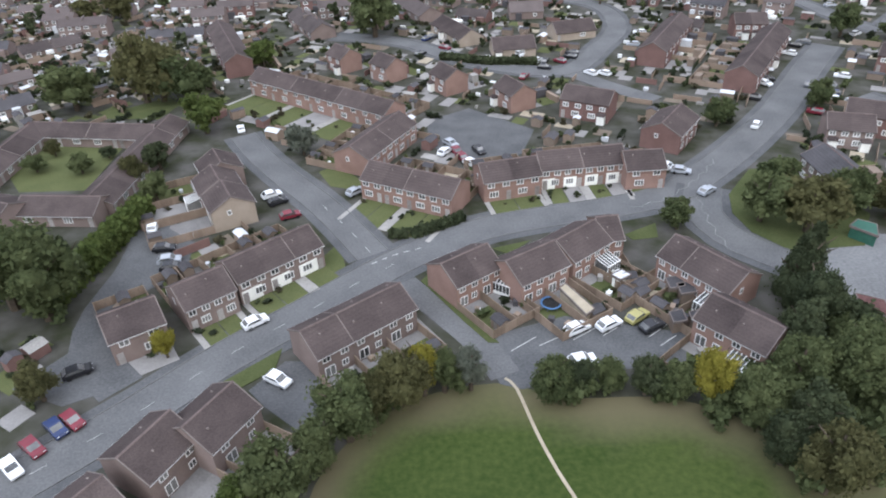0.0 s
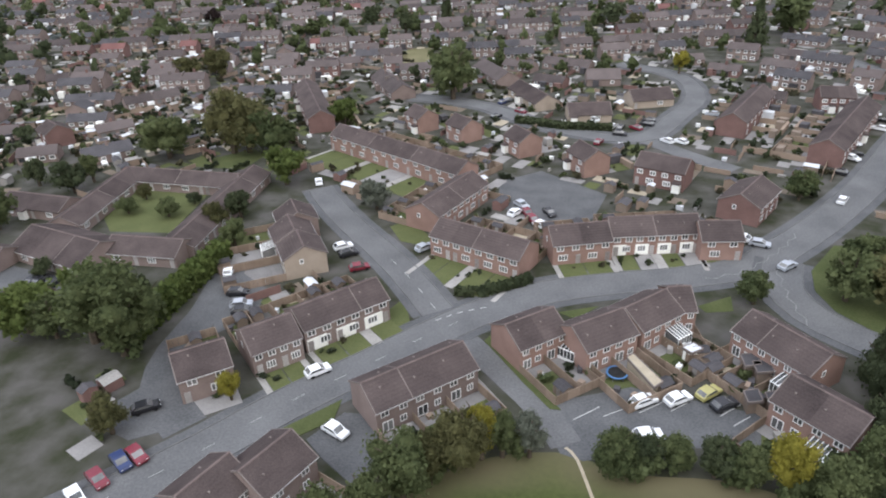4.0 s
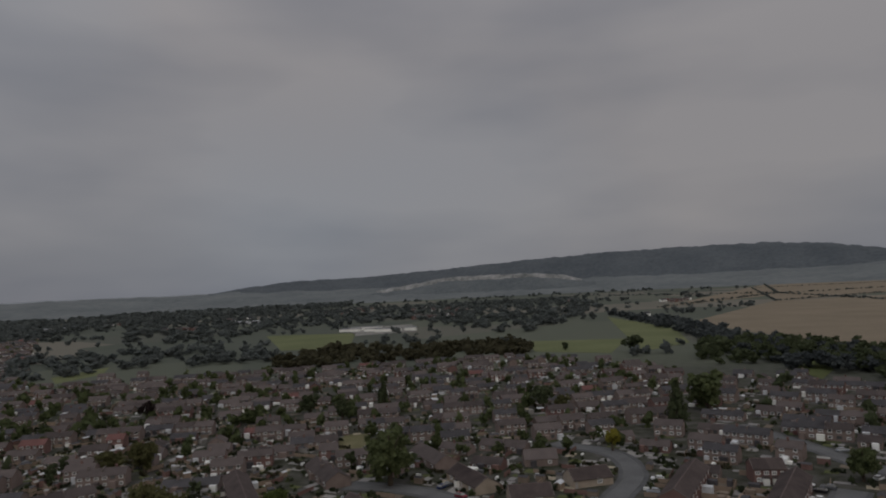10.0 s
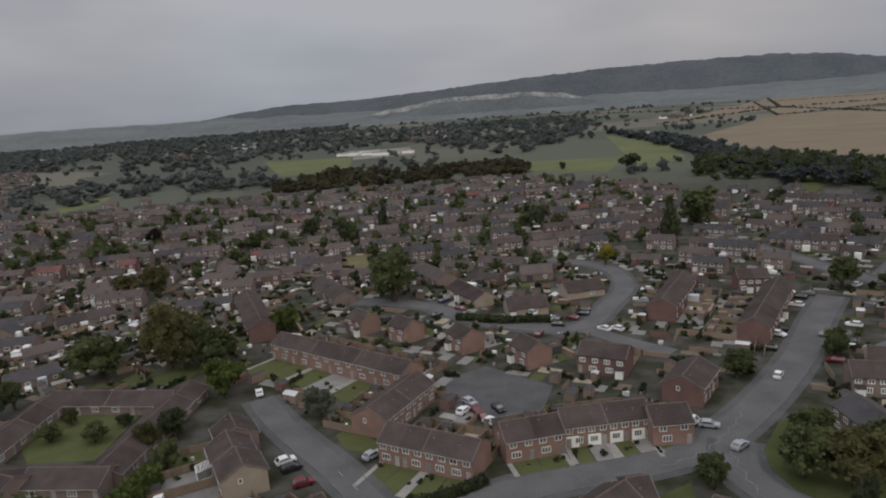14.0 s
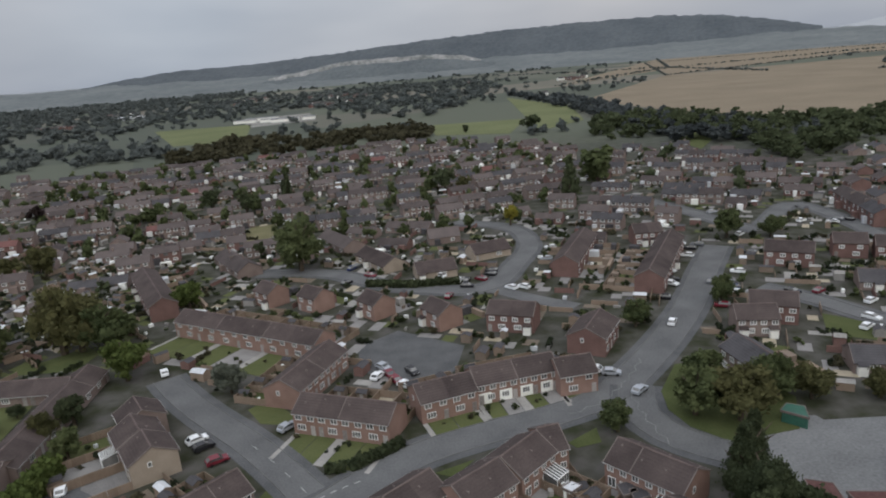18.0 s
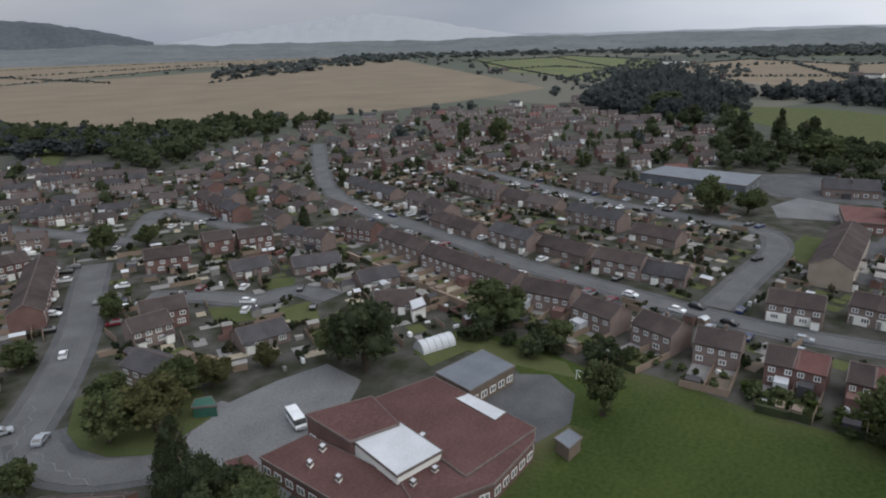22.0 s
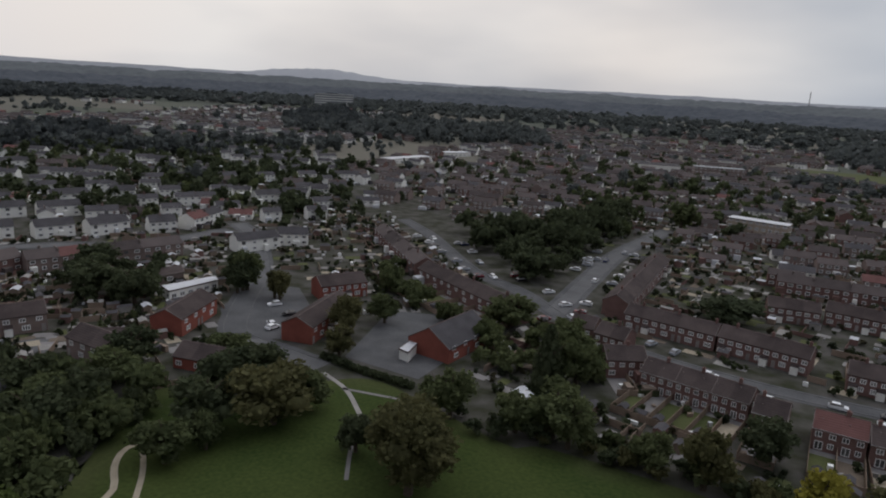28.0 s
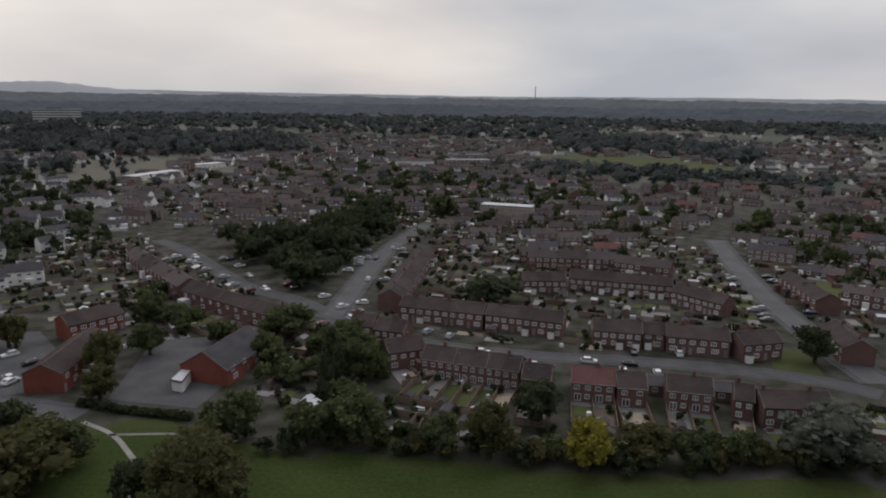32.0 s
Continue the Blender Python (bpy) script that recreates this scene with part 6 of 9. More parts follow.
patch('field', [(95.3, 771.5), (202.2, 740.9), (150.7, 609), (88.3, 654)], 'pasture', 0.12, 'olive pasture', 'field')
patch('field', [(284.6, 1163), (294.2, 856.4), (243.8, 669.1), (178.6, 608.8), (215.4, 801)], 'pasture', 0.14, 'olive pasture', 'field')
patch('field', [(-364, 632.5), (-346.1, 707.4), (-320.5, 641.2), (-332.2, 583.6)], 'pasture', 0.16, 'olive pasture', 'field')
patch('field', [(-172.6, 1212.9), (-53.4, 1230.8), (-37.5, 1036.4), (-127.4, 1000.3)], 'sand', 0.1, 'pale bare ground', 'field')
patch('field', [(347.8, 947.8), (710, 1445), (1259.1, 1491.1), (2208.3, 1499.5), (912.2, 374.2), (690.1, 391.4), (583.1, 409.9), (437.6, 475.4), (339.2, 623.8)], 'stubble', 0.12, 'broad tan stubble field', 'field')
patch('field', [(450.3, 1403.9), (895.5, 1801.4), (1616, 1911.3), (2840.9, 2030.2), (2981.8, 3098.2), (1938.5, 3838.3)], 'stubble', 0.14, 'tan stubble field', 'field')
patch('field', [(2039.4, 1098.3), (1274, 395.2), (1083.8, 352), (1349.6, 634.6)], 'pasture', 0.16, 'green field', 'field')
patch('field', [(1497.7, 338.7), (1736.1, 125.7), (1021.7, -20.9), (929.7, 65.4)], 'stubble', 0.1, 'tan stubble field', 'field')
patch('field', [(1230.8, -24), (1261.4, -211.2), (1018.2, -179), (1025.9, -43.6)], 'stubble', 0.12, 'tan stubble field', 'field')
patch('field', [(624.1, 93.1), (715.8, 101.2), (719.7, 27.2), (621, -87), (488, -145), (406.7, -122.7), (405.1, -62.5), (435.3, -25.4), (504, 5.9)], 'lawn', 0.14, 'wide green sports field', 'field')
patch('field', [(597, -102.7), (522.1, -218), (450.9, -185), (441.2, -119.4), (515.4, -100.7)], 'lawn', 0.16, 'wide green sports field', 'field')
patch('field', [(-74.6, -848.4), (-221.9, -853.3), (-295.6, -704.3), (-240.3, -668.4), (-156.1, -708.4), (-73.8, -763.4)], 'lawn', 0.1, 'green recreation ground', 'field')
patch('field', [(342.9, -414.5), (326.6, -435.7), (295.2, -390.2), (293.5, -359.7)], 'lawn', 0.12, 'green between white houses', 'field')
patch('field', [(236.4, 459), (272.8, 507.5), (291.4, 492.5), (228.6, 411)], 'lawn', 0.14, 'small green meadow', 'field')
KEEP_CLEAR += [[(-284.5, 1099.8), (-134.9, 1063.3), (-110.2, 799.6), (-191.6, 807.1)],
               [(95.3, 771.5), (202.2, 740.9), (150.7, 609), (88.3, 654)],
               [(284.6, 1163), (294.2, 856.4), (243.8, 669.1), (178.6, 608.8), (215.4, 801)],
               [(-364, 632.5), (-346.1, 707.4), (-320.5, 641.2), (-332.2, 583.6)],
               [(-172.6, 1212.9), (-53.4, 1230.8), (-37.5, 1036.4), (-127.4, 1000.3)],
               [(347.8, 947.8), (710, 1445), (1259.1, 1491.1), (2208.3, 1499.5), (912.2, 374.2), (690.1, 391.4), (583.1, 409.9), (437.6, 475.4), (339.2, 623.8)],
               [(450.3, 1403.9), (895.5, 1801.4), (1616, 1911.3), (2840.9, 2030.2), (2981.8, 3098.2), (1938.5, 3838.3)],
               [(2039.4, 1098.3), (1274, 395.2), (1083.8, 352), (1349.6, 634.6)],
               [(1497.7, 338.7), (1736.1, 125.7), (1021.7, -20.9), (929.7, 65.4)],
               [(1230.8, -24), (1261.4, -211.2), (1018.2, -179), (1025.9, -43.6)],
               [(624.1, 93.1), (715.8, 101.2), (719.7, 27.2), (621, -87), (488, -145), (406.7, -122.7), (405.1, -62.5), (435.3, -25.4), (504, 5.9)],
               [(597, -102.7), (522.1, -218), (450.9, -185), (441.2, -119.4), (515.4, -100.7)],
               [(-74.6, -848.4), (-221.9, -853.3), (-295.6, -704.3), (-240.3, -668.4), (-156.1, -708.4), (-73.8, -763.4)],
               [(342.9, -414.5), (326.6, -435.7), (295.2, -390.2), (293.5, -359.7)],
               [(236.4, 459), (272.8, 507.5), (291.4, 492.5), (228.6, 411)]]
KEEP_CLEAR.append([(-17.3, 49), (-15.7, 54.5), (-10.2, 61.9), (-1.9, 66.5), (7.1, 67.8), (11.3, 66.3), (16.4, 64.4), (29.2, 63.7), (38.6, 58.7), (44, 50.6), (70, 48), (103.4, 39.8), (122.8, 41), (130.5, 34.7), (130.8, 32.5), (129.5, 22.2), (125.2, 6.4), (124.1, -9.8), (119.4, -29), (120.4, -9.5), (123, -22.6), (112.1, -46.1), (89.8, -59.1), (109.2, -102), (90.7, -109.2), (71.6, -130.2), (51.7, -124.9), (31.2, -117.1), (24.6, -119.8), (2.3, -118), (-18.9, -115.4), (-44.7, -114.2), (-75.2, -112.4), (-60, -70), (-90, -20), (-80, 30)])

FIELD = [(1614.8, 376.7), (2014.8, 248.7), (1659.0, 11.6), (1233.2, 8.6), (1221.0, 141.6), (1244.4, 276.1)]
patch('field', FIELD, 'stubble', 0.18, 'tan stubble field with hedges', 'field')
KEEP_CLEAR.append(FIELD)
tree_line([*FIELD, FIELD[0]], 5, 2.4, 4, seed=130)
FIELD = [(1660.0, 3.6), (1818.3, -157.7), (1473.7, -319.1), (1242.0, -279.8), (1281.0, -111.8), (1216.4, 2.5)]
patch('field', FIELD, 'stubble', 0.20, 'tan stubble field with hedges', 'field')
KEEP_CLEAR.append(FIELD)
tree_line([*FIELD, FIELD[0]], 5, 2.4, 4, seed=131)
FIELD = [(1121.2, 2.3), (1190.6, -84.7), (1073.9, -268.8), (912.8, -221.9), (943.0, -82.9), (897.9, -5.6)]
patch('field', FIELD, 'stubble', 0.22, 'small tan stubble field', 'field')
KEEP_CLEAR.append(FIELD)
tree_line([*FIELD, FIELD[0]], 5, 2.4, 4, seed=132)
FIELD = [(1904.8, 992.4), (2501.3, 935.1), (1982.2, 469.4), (1402.1, 356.2), (1583.7, 633.4), (1411.2, 714.9)]
patch('field', FIELD, 'pasture', 0.24, 'green pasture strip', 'field')
KEEP_CLEAR.append(FIELD)
tree_line([*FIELD, FIELD[0]], 5, 2.4, 4, seed=133)
FIELD = [(2811.7, 210.3), (3110.9, -268.2), (2359.2, -583.7), (2026.0, -469.4), (2417.0, -169.9), (2242.9, 131.7)]
patch('field', FIELD, 'pasture', 0.26, 'pale green pasture strip', 'field')
KEEP_CLEAR.append(FIELD)
tree_line([*FIELD, FIELD[0]], 5, 2.4, 4, seed=134)
FIELD = [(721.2, 1454.2), (1471.7, 1804), (2315.5, 1592.5), (2500, 2000), (1900, 2500), (1190.1, 2576.9)]
patch('field', FIELD, 'stubble', 0.30, 'tan stubble strip beyond a hedge', 'field')
KEEP_CLEAR.append(FIELD)
tree_line([*FIELD, FIELD[0]], 7, 2.4, 3.6, seed=150)
FIELD = [(2141.2, 1164.8), (2262.7, 886.5), (1537.6, 472.1), (1115.2, 415.8), (1475.3, 685.2)]
patch('field', FIELD, 'pasture', 0.34, 'far green pasture strip', 'field')
KEEP_CLEAR.append(FIELD)
tree_line([*FIELD, FIELD[0]], 7, 2.4, 3.6, seed=152)

# terraces round the junction
terrace(-5.1, 121.0, -29.2, 4, 5.20, 8.2, 4.60, 6.90, 'orange', garden=9, front=9)
terrace(-14.1, 142.6, 61.3, 4, 5.27, 9.0, 4.60, 6.90, 'orange', garden=8)
terrace(-30.2, 173.8, -37.7, 6, 8.31, 8.2, 4.60, 6.90, 'orange', garden=10, front=11)
terrace(13.8, 123.6, 11.8, 2, 6.04, 8.2, 4.60, 6.90, 'orange', garden=8, front=5)
terrace(29.2, 127.6, 6.4, 4, 4.53, 8.2, 4.60, 6.90, 'orange_white', garden=8, front=6)
terrace(41.7, 125.3, 1.9, 1, 8.07, 8.2, 4.60, 6.90, 'orange', garden=7, front=4)
terrace(53.4, 143.7, 54.1, 2, 6.47, 9.0, 4.60, 6.90, 'red')
terrace(-41.6, 116.4, 116.8, 1, 7.8, 8.4, 4.60, 6.90, 'buff', garden=12)
terrace(-45.6, 123.6, 116.8, 1, 7.8, 8.4, 4.60, 6.90, 'brown', garden=12)
terrace(-47.2, 131.6, 116.8, 1, 7.8, 8.4, 4.60, 6.90, 'brown', garden=12)
terrace(-39.0, 87.2, 38.0, 2, 4.18, 8.2, 4.60, 6.90, 'brown_white', garden=9, front=5)
terrace(-29.7, 96.3, 40.0, 3, 5.39, 8.2, 4.60, 6.90, 'buff_white', garden=8, front=5)
terrace(-47.6, 80.2, 32.8, 1, 8.10, 8.2, 4.60, 6.90, 'brown', garden=8, front=4)
terrace(-13.7, 77.9, -142.5, 3, 5.71, 8.2, 4.60, 6.90, 'brown', garden=7)
terrace(-36.3, 55.3, -118.6, 1, 7.95, 8.2, 4.60, 6.90, 'brown', garden=9)
terrace(-29.9, 59.6, -120.6, 1, 8.42, 8.2, 4.60, 6.90, 'brown', garden=9)
terrace(-40.7, 47.0, -125.5, 1, 5.91, 8.2, 4.60, 6.90, 'brown', garden=7)
terrace(3.4, 90.4, -145.4, 2, 4.66, 8.2, 4.60, 6.90, 'orange', garden=9)
terrace(14.1, 90.4, -148.1, 2, 4.98, 8.2, 4.60, 6.90, 'orange', garden=10)
terrace(22.5, 96.1, -141.9, 2, 4.76, 8.2, 4.60, 6.90, 'orange', garden=10)
terrace(28.6, 100.0, -173.4, 1, 3.85, 8.2, 4.60, 6.90, 'orange', garden=8)
terrace(42.4, 87.7, 124.1, 3, 4.50, 8.2, 4.60, 6.90, 'orange', garden=8)
terrace(42.4, 73.2, 129.8, 2, 5.40, 8.2, 4.60, 6.90, 'orange', garden=8)
terrace(91.9, 139.2, -18.1, 2, 4.78, 8.2, 4.60, 6.90, 'brown', False)

# houses to the north
terrace(-67.0, 221.3, -68.1, 5, 8.63, 8.2, 5.00, 7.30, 'red', False, garden=8)
terrace(-27.7, 204.6, -52, 1, 8.2, 7.4, 4.8, 7.1, 'orange', False, garden=7)
terrace(-13.8, 194.6, -50, 1, 8.2, 7.4, 4.8, 7.1, 'orange', False, garden=7)
terrace(3.6, 182.8, -58, 1, 8.2, 7.4, 4.8, 7.1, 'orange', False, garden=7)
terrace(20.4, 169.2, -64, 1, 9.0, 7.6, 4.8, 7.1, 'orange', False, garden=7)
terrace(38.2, 160.9, -28.9, 2, 6.14, 8.2, 5.00, 7.30, 'red', False, garden=8)
terrace(7.8, 232.5, -66.3, 2, 11.18, 9.0, 2.80, 5.40, 'buff', False)
terrace(24.7, 213.1, 4.6, 1, 13.25, 9.0, 2.80, 5.40, 'buff', False)
terrace(46.2, 228.6, 12.6, 1, 13.93, 9.0, 2.80, 5.40, 'buff', False)
far_row(34.2, 255.9, -0.1, 1, 12.17, 9.0, 2.80, 5.40, 'buff')
far_row(-5.9, 264.9, -66.6, 2, 12.93, 9.0, 2.80, 5.40, 'buff')
far_row(-44.3, 249.8, -64.1, 3, 9.36, 9.0, 2.80, 5.40, 'buff')
terrace(72.3, 209.8, -120.4, 4, 8.76, 8.2, 5.00, 7.30, 'red', False, garden=8)
terrace(93.6, 191.0, 55.8, 6, 7.68, 8.2, 5.00, 7.30, 'red', False, garden=9)
terrace(102.4, 221.1, -8.3, 2, 5.02, 8.2, 5.00, 7.30, 'red', False)

# houses to the east
terrace(100.4, 144.6, -30.7, 2, 5.48, 8.2, 5.00, 7.30, 'red', False, garden=8)
terrace(78.5, 118.1, -89.3, 2, 6.08, 8.2, 5.00, 7.30, 'grey', False, garden=8)
terrace(104.1, 114.3, -23.7, 2, 5.79, 8.2, 2.70, 5.00, 'grey', False)
terrace(139.4, 154.8, -29.2, 2, 5.98, 8.2, 2.70, 5.00, 'grey', False)
terrace(152.1, 138.9, -37.3, 2, 7.42, 8.2, 2.70, 5.00, 'grey', False)
terrace(150.0, 113.8, -31.6, 2, 6.06, 8.2, 2.70, 5.00, 'grey', False)
terrace(136.9, 98.0, -53.1, 2, 5.39, 8.2, 2.70, 5.20, 'brown', False)
terrace(130.7, 181.7, -36.0, 2, 6.80, 8.2, 5.00, 7.30, 'red', False, garden=8)
terrace(151.5, 182.5, -30.9, 1, 9.47, 8.2, 5.00, 7.30, 'red', False, garden=8)
terrace(160.7, 174.1, -33.8, 2, 5.80, 8.2, 5.00, 7.30, 'red', False, garden=8)
far_row(191.0, 224.4, -109.7, 5, 8.32, 8.2, 5.00, 7.30, 'red')
terrace(177.9, 121.3, 69.0, 3, 7.77, 8.2, 5.00, 7.30, 'brown', False, chimney=True, garden=12)
terrace(166.0, 90.1, 70.9, 6, 6.56, 8.2, 5.00, 7.30, 'brown', False, chimney=True, garden=12)
terrace(156.5, 62.2, 88.1, 3, 4.85, 8.2, 5.00, 7.30, 'brown', False, chimney=True, garden=12)
terrace(150.0, 46.0, 69.5, 2, 5.92, 8.2, 5.00, 7.30, 'brown', False, chimney=True, garden=12)
terrace(146.5, 30.7, 68.2, 2, 5.25, 8.2, 5.00, 7.30, 'brown', False, chimney=True, garden=12)
terrace(144.7, 17.9, 89.2, 2, 4.68, 8.2, 5.00, 7.30, 'brown', False, chimney=True, garden=12)
terrace(141.7, 5.5, 90.2, 1, 5.73, 8.2, 5.00, 7.30, 'red', False, garden=12)
terrace(141.4, -0.1, 83.9, 1, 5.65, 8.2, 5.00, 7.30, 'redroof', False, garden=12)
terrace(140.4, -8.4, 86.5, 1, 4.36, 8.2, 5.00, 7.30, 'red', False, garden=12)
terrace(140.2, -12.9, 88.4, 1, 4.72, 8.2, 5.00, 7.30, 'redroof', False, garden=12)
terrace(138.7, -25.5, 74.9, 2, 4.88, 8.2, 5.00, 7.30, 'grey', False, garden=12)
terrace(144.2, -44.0, 94.8, 2, 7.47, 8.2, 5.00, 7.30, 'buff', False)
terrace(148.6, -55.8, 96.0, 1, 9.40, 8.2, 5.00, 7.30, 'buff', False)
far_row(251.1, 188.9, -111.9, 4, 9.98, 8.2, 3.00, 5.60, 'grey')
far_row(229.0, 143.4, -117.9, 4, 7.86, 8.2, 4.90, 7.20, 'brown')
terrace(210.7, 120.4, -112.9, 2, 12.90, 8.2, 3.00, 5.60, 'brown', False, chimney=True, garden=8)
terrace(202.2, 93.1, -110.2, 2, 9.27, 8.2, 4.90, 7.20, 'grey', False, chimney=True, garden=8)
terrace(200.5, 74.9, -109.9, 2, 11.51, 8.2, 3.00, 5.60, 'brown', False, chimney=True, garden=8)
terrace(191.0, 53.2, -97.7, 2, 7.56, 8.2, 4.90, 7.20, 'brown', False, chimney=True, garden=8)
terrace(190.4, 40.2, -94.2, 2, 6.64, 8.2, 3.00, 5.60, 'grey', False, chimney=True, garden=8)
far_row(270.1, 144.5, -114.2, 5, 8.07, 8.2, 4.90, 7.20, 'brown')
far_row(258.9, 111.4, -108.3, 3, 9.99, 8.2, 3.00, 5.60, 'brown')
far_row(240.2, 76.9, -110.1, 3, 8.02, 8.2, 4.90, 7.20, 'grey')
terrace(228.8, 51.6, -105.1, 2, 8.58, 8.2, 3.00, 5.60, 'brown', False, chimney=True, garden=8)
far_row(298.5, 96.8, -102.3, 2, 9.22, 8.2, 4.90, 7.20, 'brown')
far_row(293.7, 72.0, -113.5, 3, 10.21, 8.2, 3.00, 5.60, 'grey')
terrace(176.5, 5.5, -91.3, 2, 6.27, 8.2, 5.00, 7.30, 'buff_white', False, garden=8)
terrace(182.4, -12.2, -102.5, 2, 5.84, 8.2, 5.00, 7.30, 'buff_white', False, garden=8)
terrace(177.0, -24.8, -81.3, 2, 5.18, 8.2, 5.00, 7.30, 'buff_white', False, garden=8)
terrace(189.5, -38.5, -41.0, 2, 10.30, 8.2, 5.00, 7.30, 'buff_white', False, garden=8)
terrace(185.8, -39.4, -68.1, 2, 6.68, 8.2, 5.00, 7.30, 'buff', False, garden=7)
terrace(196.8, -54.9, -64.6, 2, 6.88, 8.2, 5.00, 7.30, 'red', False, garden=7)
terrace(180.2, -83.4, -136.1, 2, 6.09, 8.2, 5.00, 7.30, 'brown', False, garden=7)
terrace(172.8, -99.2, -128.0, 2, 6.61, 8.2, 5.00, 7.30, 'brown', False, garden=7)
terrace(164.7, -111.5, -121.0, 2, 7.30, 8.2, 5.00, 7.30, 'brown', False, garden=7)
terrace(205.5, -108.6, -117.0, 2, 6.04, 8.2, 5.00, 7.30, 'brown', False, garden=7)
far_row(217.0, -136.9, -90.6, 3, 8.47, 8.2, 5.00, 7.30, 'red')
far_row(206.7, -157.3, -113.1, 3, 6.65, 8.2, 5.00, 7.30, 'brown')
far_row(194.6, -181.1, -114.0, 4, 7.48, 8.2, 5.00, 7.30, 'brown')
terrace(126.2, -86.4, -131.0, 2, 4.78, 8.2, 5.00, 7.30, 'grey', False, garden=7)
terrace(130.6, -109.8, 173.1, 2, 8.39, 8.2, 5.00, 7.30, 'brown', False, garden=7)
terrace(138.7, -75.2, -153.7, 1, 8.76, 8.2, 5.00, 7.30, 'brown', False, garden=7)

# white houses
far_row(262.7, -172.0, -122.4, 2, 7.91, 8.2, 5.00, 7.30, 'white')
far_row(248.4, -188.3, -113.4, 2, 7.23, 8.2, 5.00, 7.30, 'white')
far_row(236.4, -203.9, -108.0, 2, 8.07, 8.2, 5.00, 7.30, 'white')
far_row(221.7, -219.5, -122.2, 2, 5.53, 8.2, 5.00, 7.30, 'white')
far_row(217.4, -239.3, -80.7, 3, 7.79, 8.2, 5.00, 7.30, 'white')
far_row(296.5, -199.6, -116.2, 2, 9.73, 8.2, 5.00, 7.30, 'white')
far_row(281.4, -216.9, -117.5, 2, 8.80, 8.2, 5.00, 7.30, 'white')
far_row(425.3, -266.6, -88.3, 3, 7.44, 8.2, 5.00, 7.30, 'white')
far_row(436.3, -300.0, -110.1, 3, 8.90, 8.2, 5.00, 7.30, 'white')
far_row(346.3, -288.7, -124.9, 2, 8.07, 8.2, 5.00, 7.30, 'white')
far_row(362.5, -314.5, -178.1, 3, 7.87, 8.2, 5.00, 7.30, 'white')
far_row(382.8, -380.9, -166.5, 2, 9.62, 8.2, 5.00, 7.30, 'white')
far_row(231.1, -305.4, -120.9, 2, 6.99, 8.2, 5.00, 7.30, 'white')
far_row(223.6, -322.2, -154.9, 2, 7.21, 8.2, 5.00, 7.30, 'white')
far_row(221.6, -343.2, -139.3, 2, 4.93, 8.2, 5.00, 7.30, 'white')
far_row(218.0, -358.7, -139.9, 2, 4.91, 8.2, 5.00, 7.30, 'white')
far_row(169.9, -217.1, -116.4, 2, 9.08, 8.2, 5.00, 7.30, 'white')
far_row(162.8, -233.2, -148.1, 2, 6.05, 8.2, 5.00, 7.30, 'white')
far_row(323.3, -441.8, -147.7, 2, 6.90, 8.2, 5.00, 7.30, 'white')
far_row(307.9, -450.2, -158.7, 2, 7.20, 8.2, 5.00, 7.30, 'white')
far_row(326.8, -191.9, 158.9, 5, 8.40, 8.2, 5.00, 7.30, 'white')
far_row(294.7, -266.1, -136.7, 2, 6.25, 8.2, 5.00, 7.30, 'white')
far_row(305.9, -241.9, -119.3, 2, 8.75, 8.2, 5.00, 7.30, 'white')

# red flats and terraces to the south
terrace(132.0, -137.8, -75.6, 2, 9.81, 9.0, 5.00, 7.30, 'scarlet', False)
terrace(103.5, -118.7, 6.6, 4, 4.97, 8.0, 3.20, 5.50, 'scarlet', False)
terrace(98.9, -154.5, -84.2, 3, 8.78, 9.0, 5.00, 7.30, 'scarlet', False)
terrace(109.7, -182.8, -126.1, 3, 5.23, 9.0, 5.00, 7.30, 'scarlet', False)
far_row(115.4, -240.8, -47.8, 7, 8.72, 8.2, 5.00, 7.30, 'red')
terrace(70.9, -200.7, -33.1, 6, 8.57, 8.2, 5.00, 7.30, 'red', False, chimney=True, garden=14)
terrace(29.6, -184.8, -8.3, 1, 6.95, 8.2, 5.00, 7.30, 'red', False, chimney=True, garden=14)
terrace(20.8, -181.2, -15.8, 2, 4.30, 8.2, 5.00, 7.30, 'red', False, chimney=True, garden=14)
terrace(16.7, -166.2, 24.4, 2, 5.04, 8.2, 5.00, 7.30, 'red', False, chimney=True, garden=10)
terrace(-1.7, -158.3, -15.7, 6, 4.12, 8.2, 5.00, 7.30, 'red', chimney=True, garden=16)
terrace(-17.0, -150.8, -10.9, 1, 6.65, 8.2, 5.00, 7.30, 'red', chimney=True, garden=14)
terrace(-29.7, -149.5, -7.9, 2, 4.85, 8.2, 5.00, 7.30, 'redroof', chimney=True, garden=14)
terrace(-37.9, -147.6, -4.5, 1, 6.49, 8.2, 5.00, 7.30, 'red', chimney=True, garden=14)
terrace(-50.8, -146.1, -11.0, 2, 4.88, 8.2, 5.00, 7.30, 'red', chimney=True, garden=12)
terrace(-61.8, -142.6, -18.0, 1, 4.04, 8.2, 5.00, 7.30, 'red', False, chimney=True, garden=10)
terrace(-71.0, -139.6, -0.4, 3, 4.92, 8.2, 5.00, 7.30, 'red', False, chimney=True, garden=10)
terrace(7.3, -201.2, 166.3, 5, 5.30, 8.2, 5.00, 7.30, 'red', False, chimney=True, garden=10)
terrace(-17.6, -194.9, 163.6, 5, 4.65, 8.2, 5.00, 7.30, 'red', False, chimney=True, garden=10)
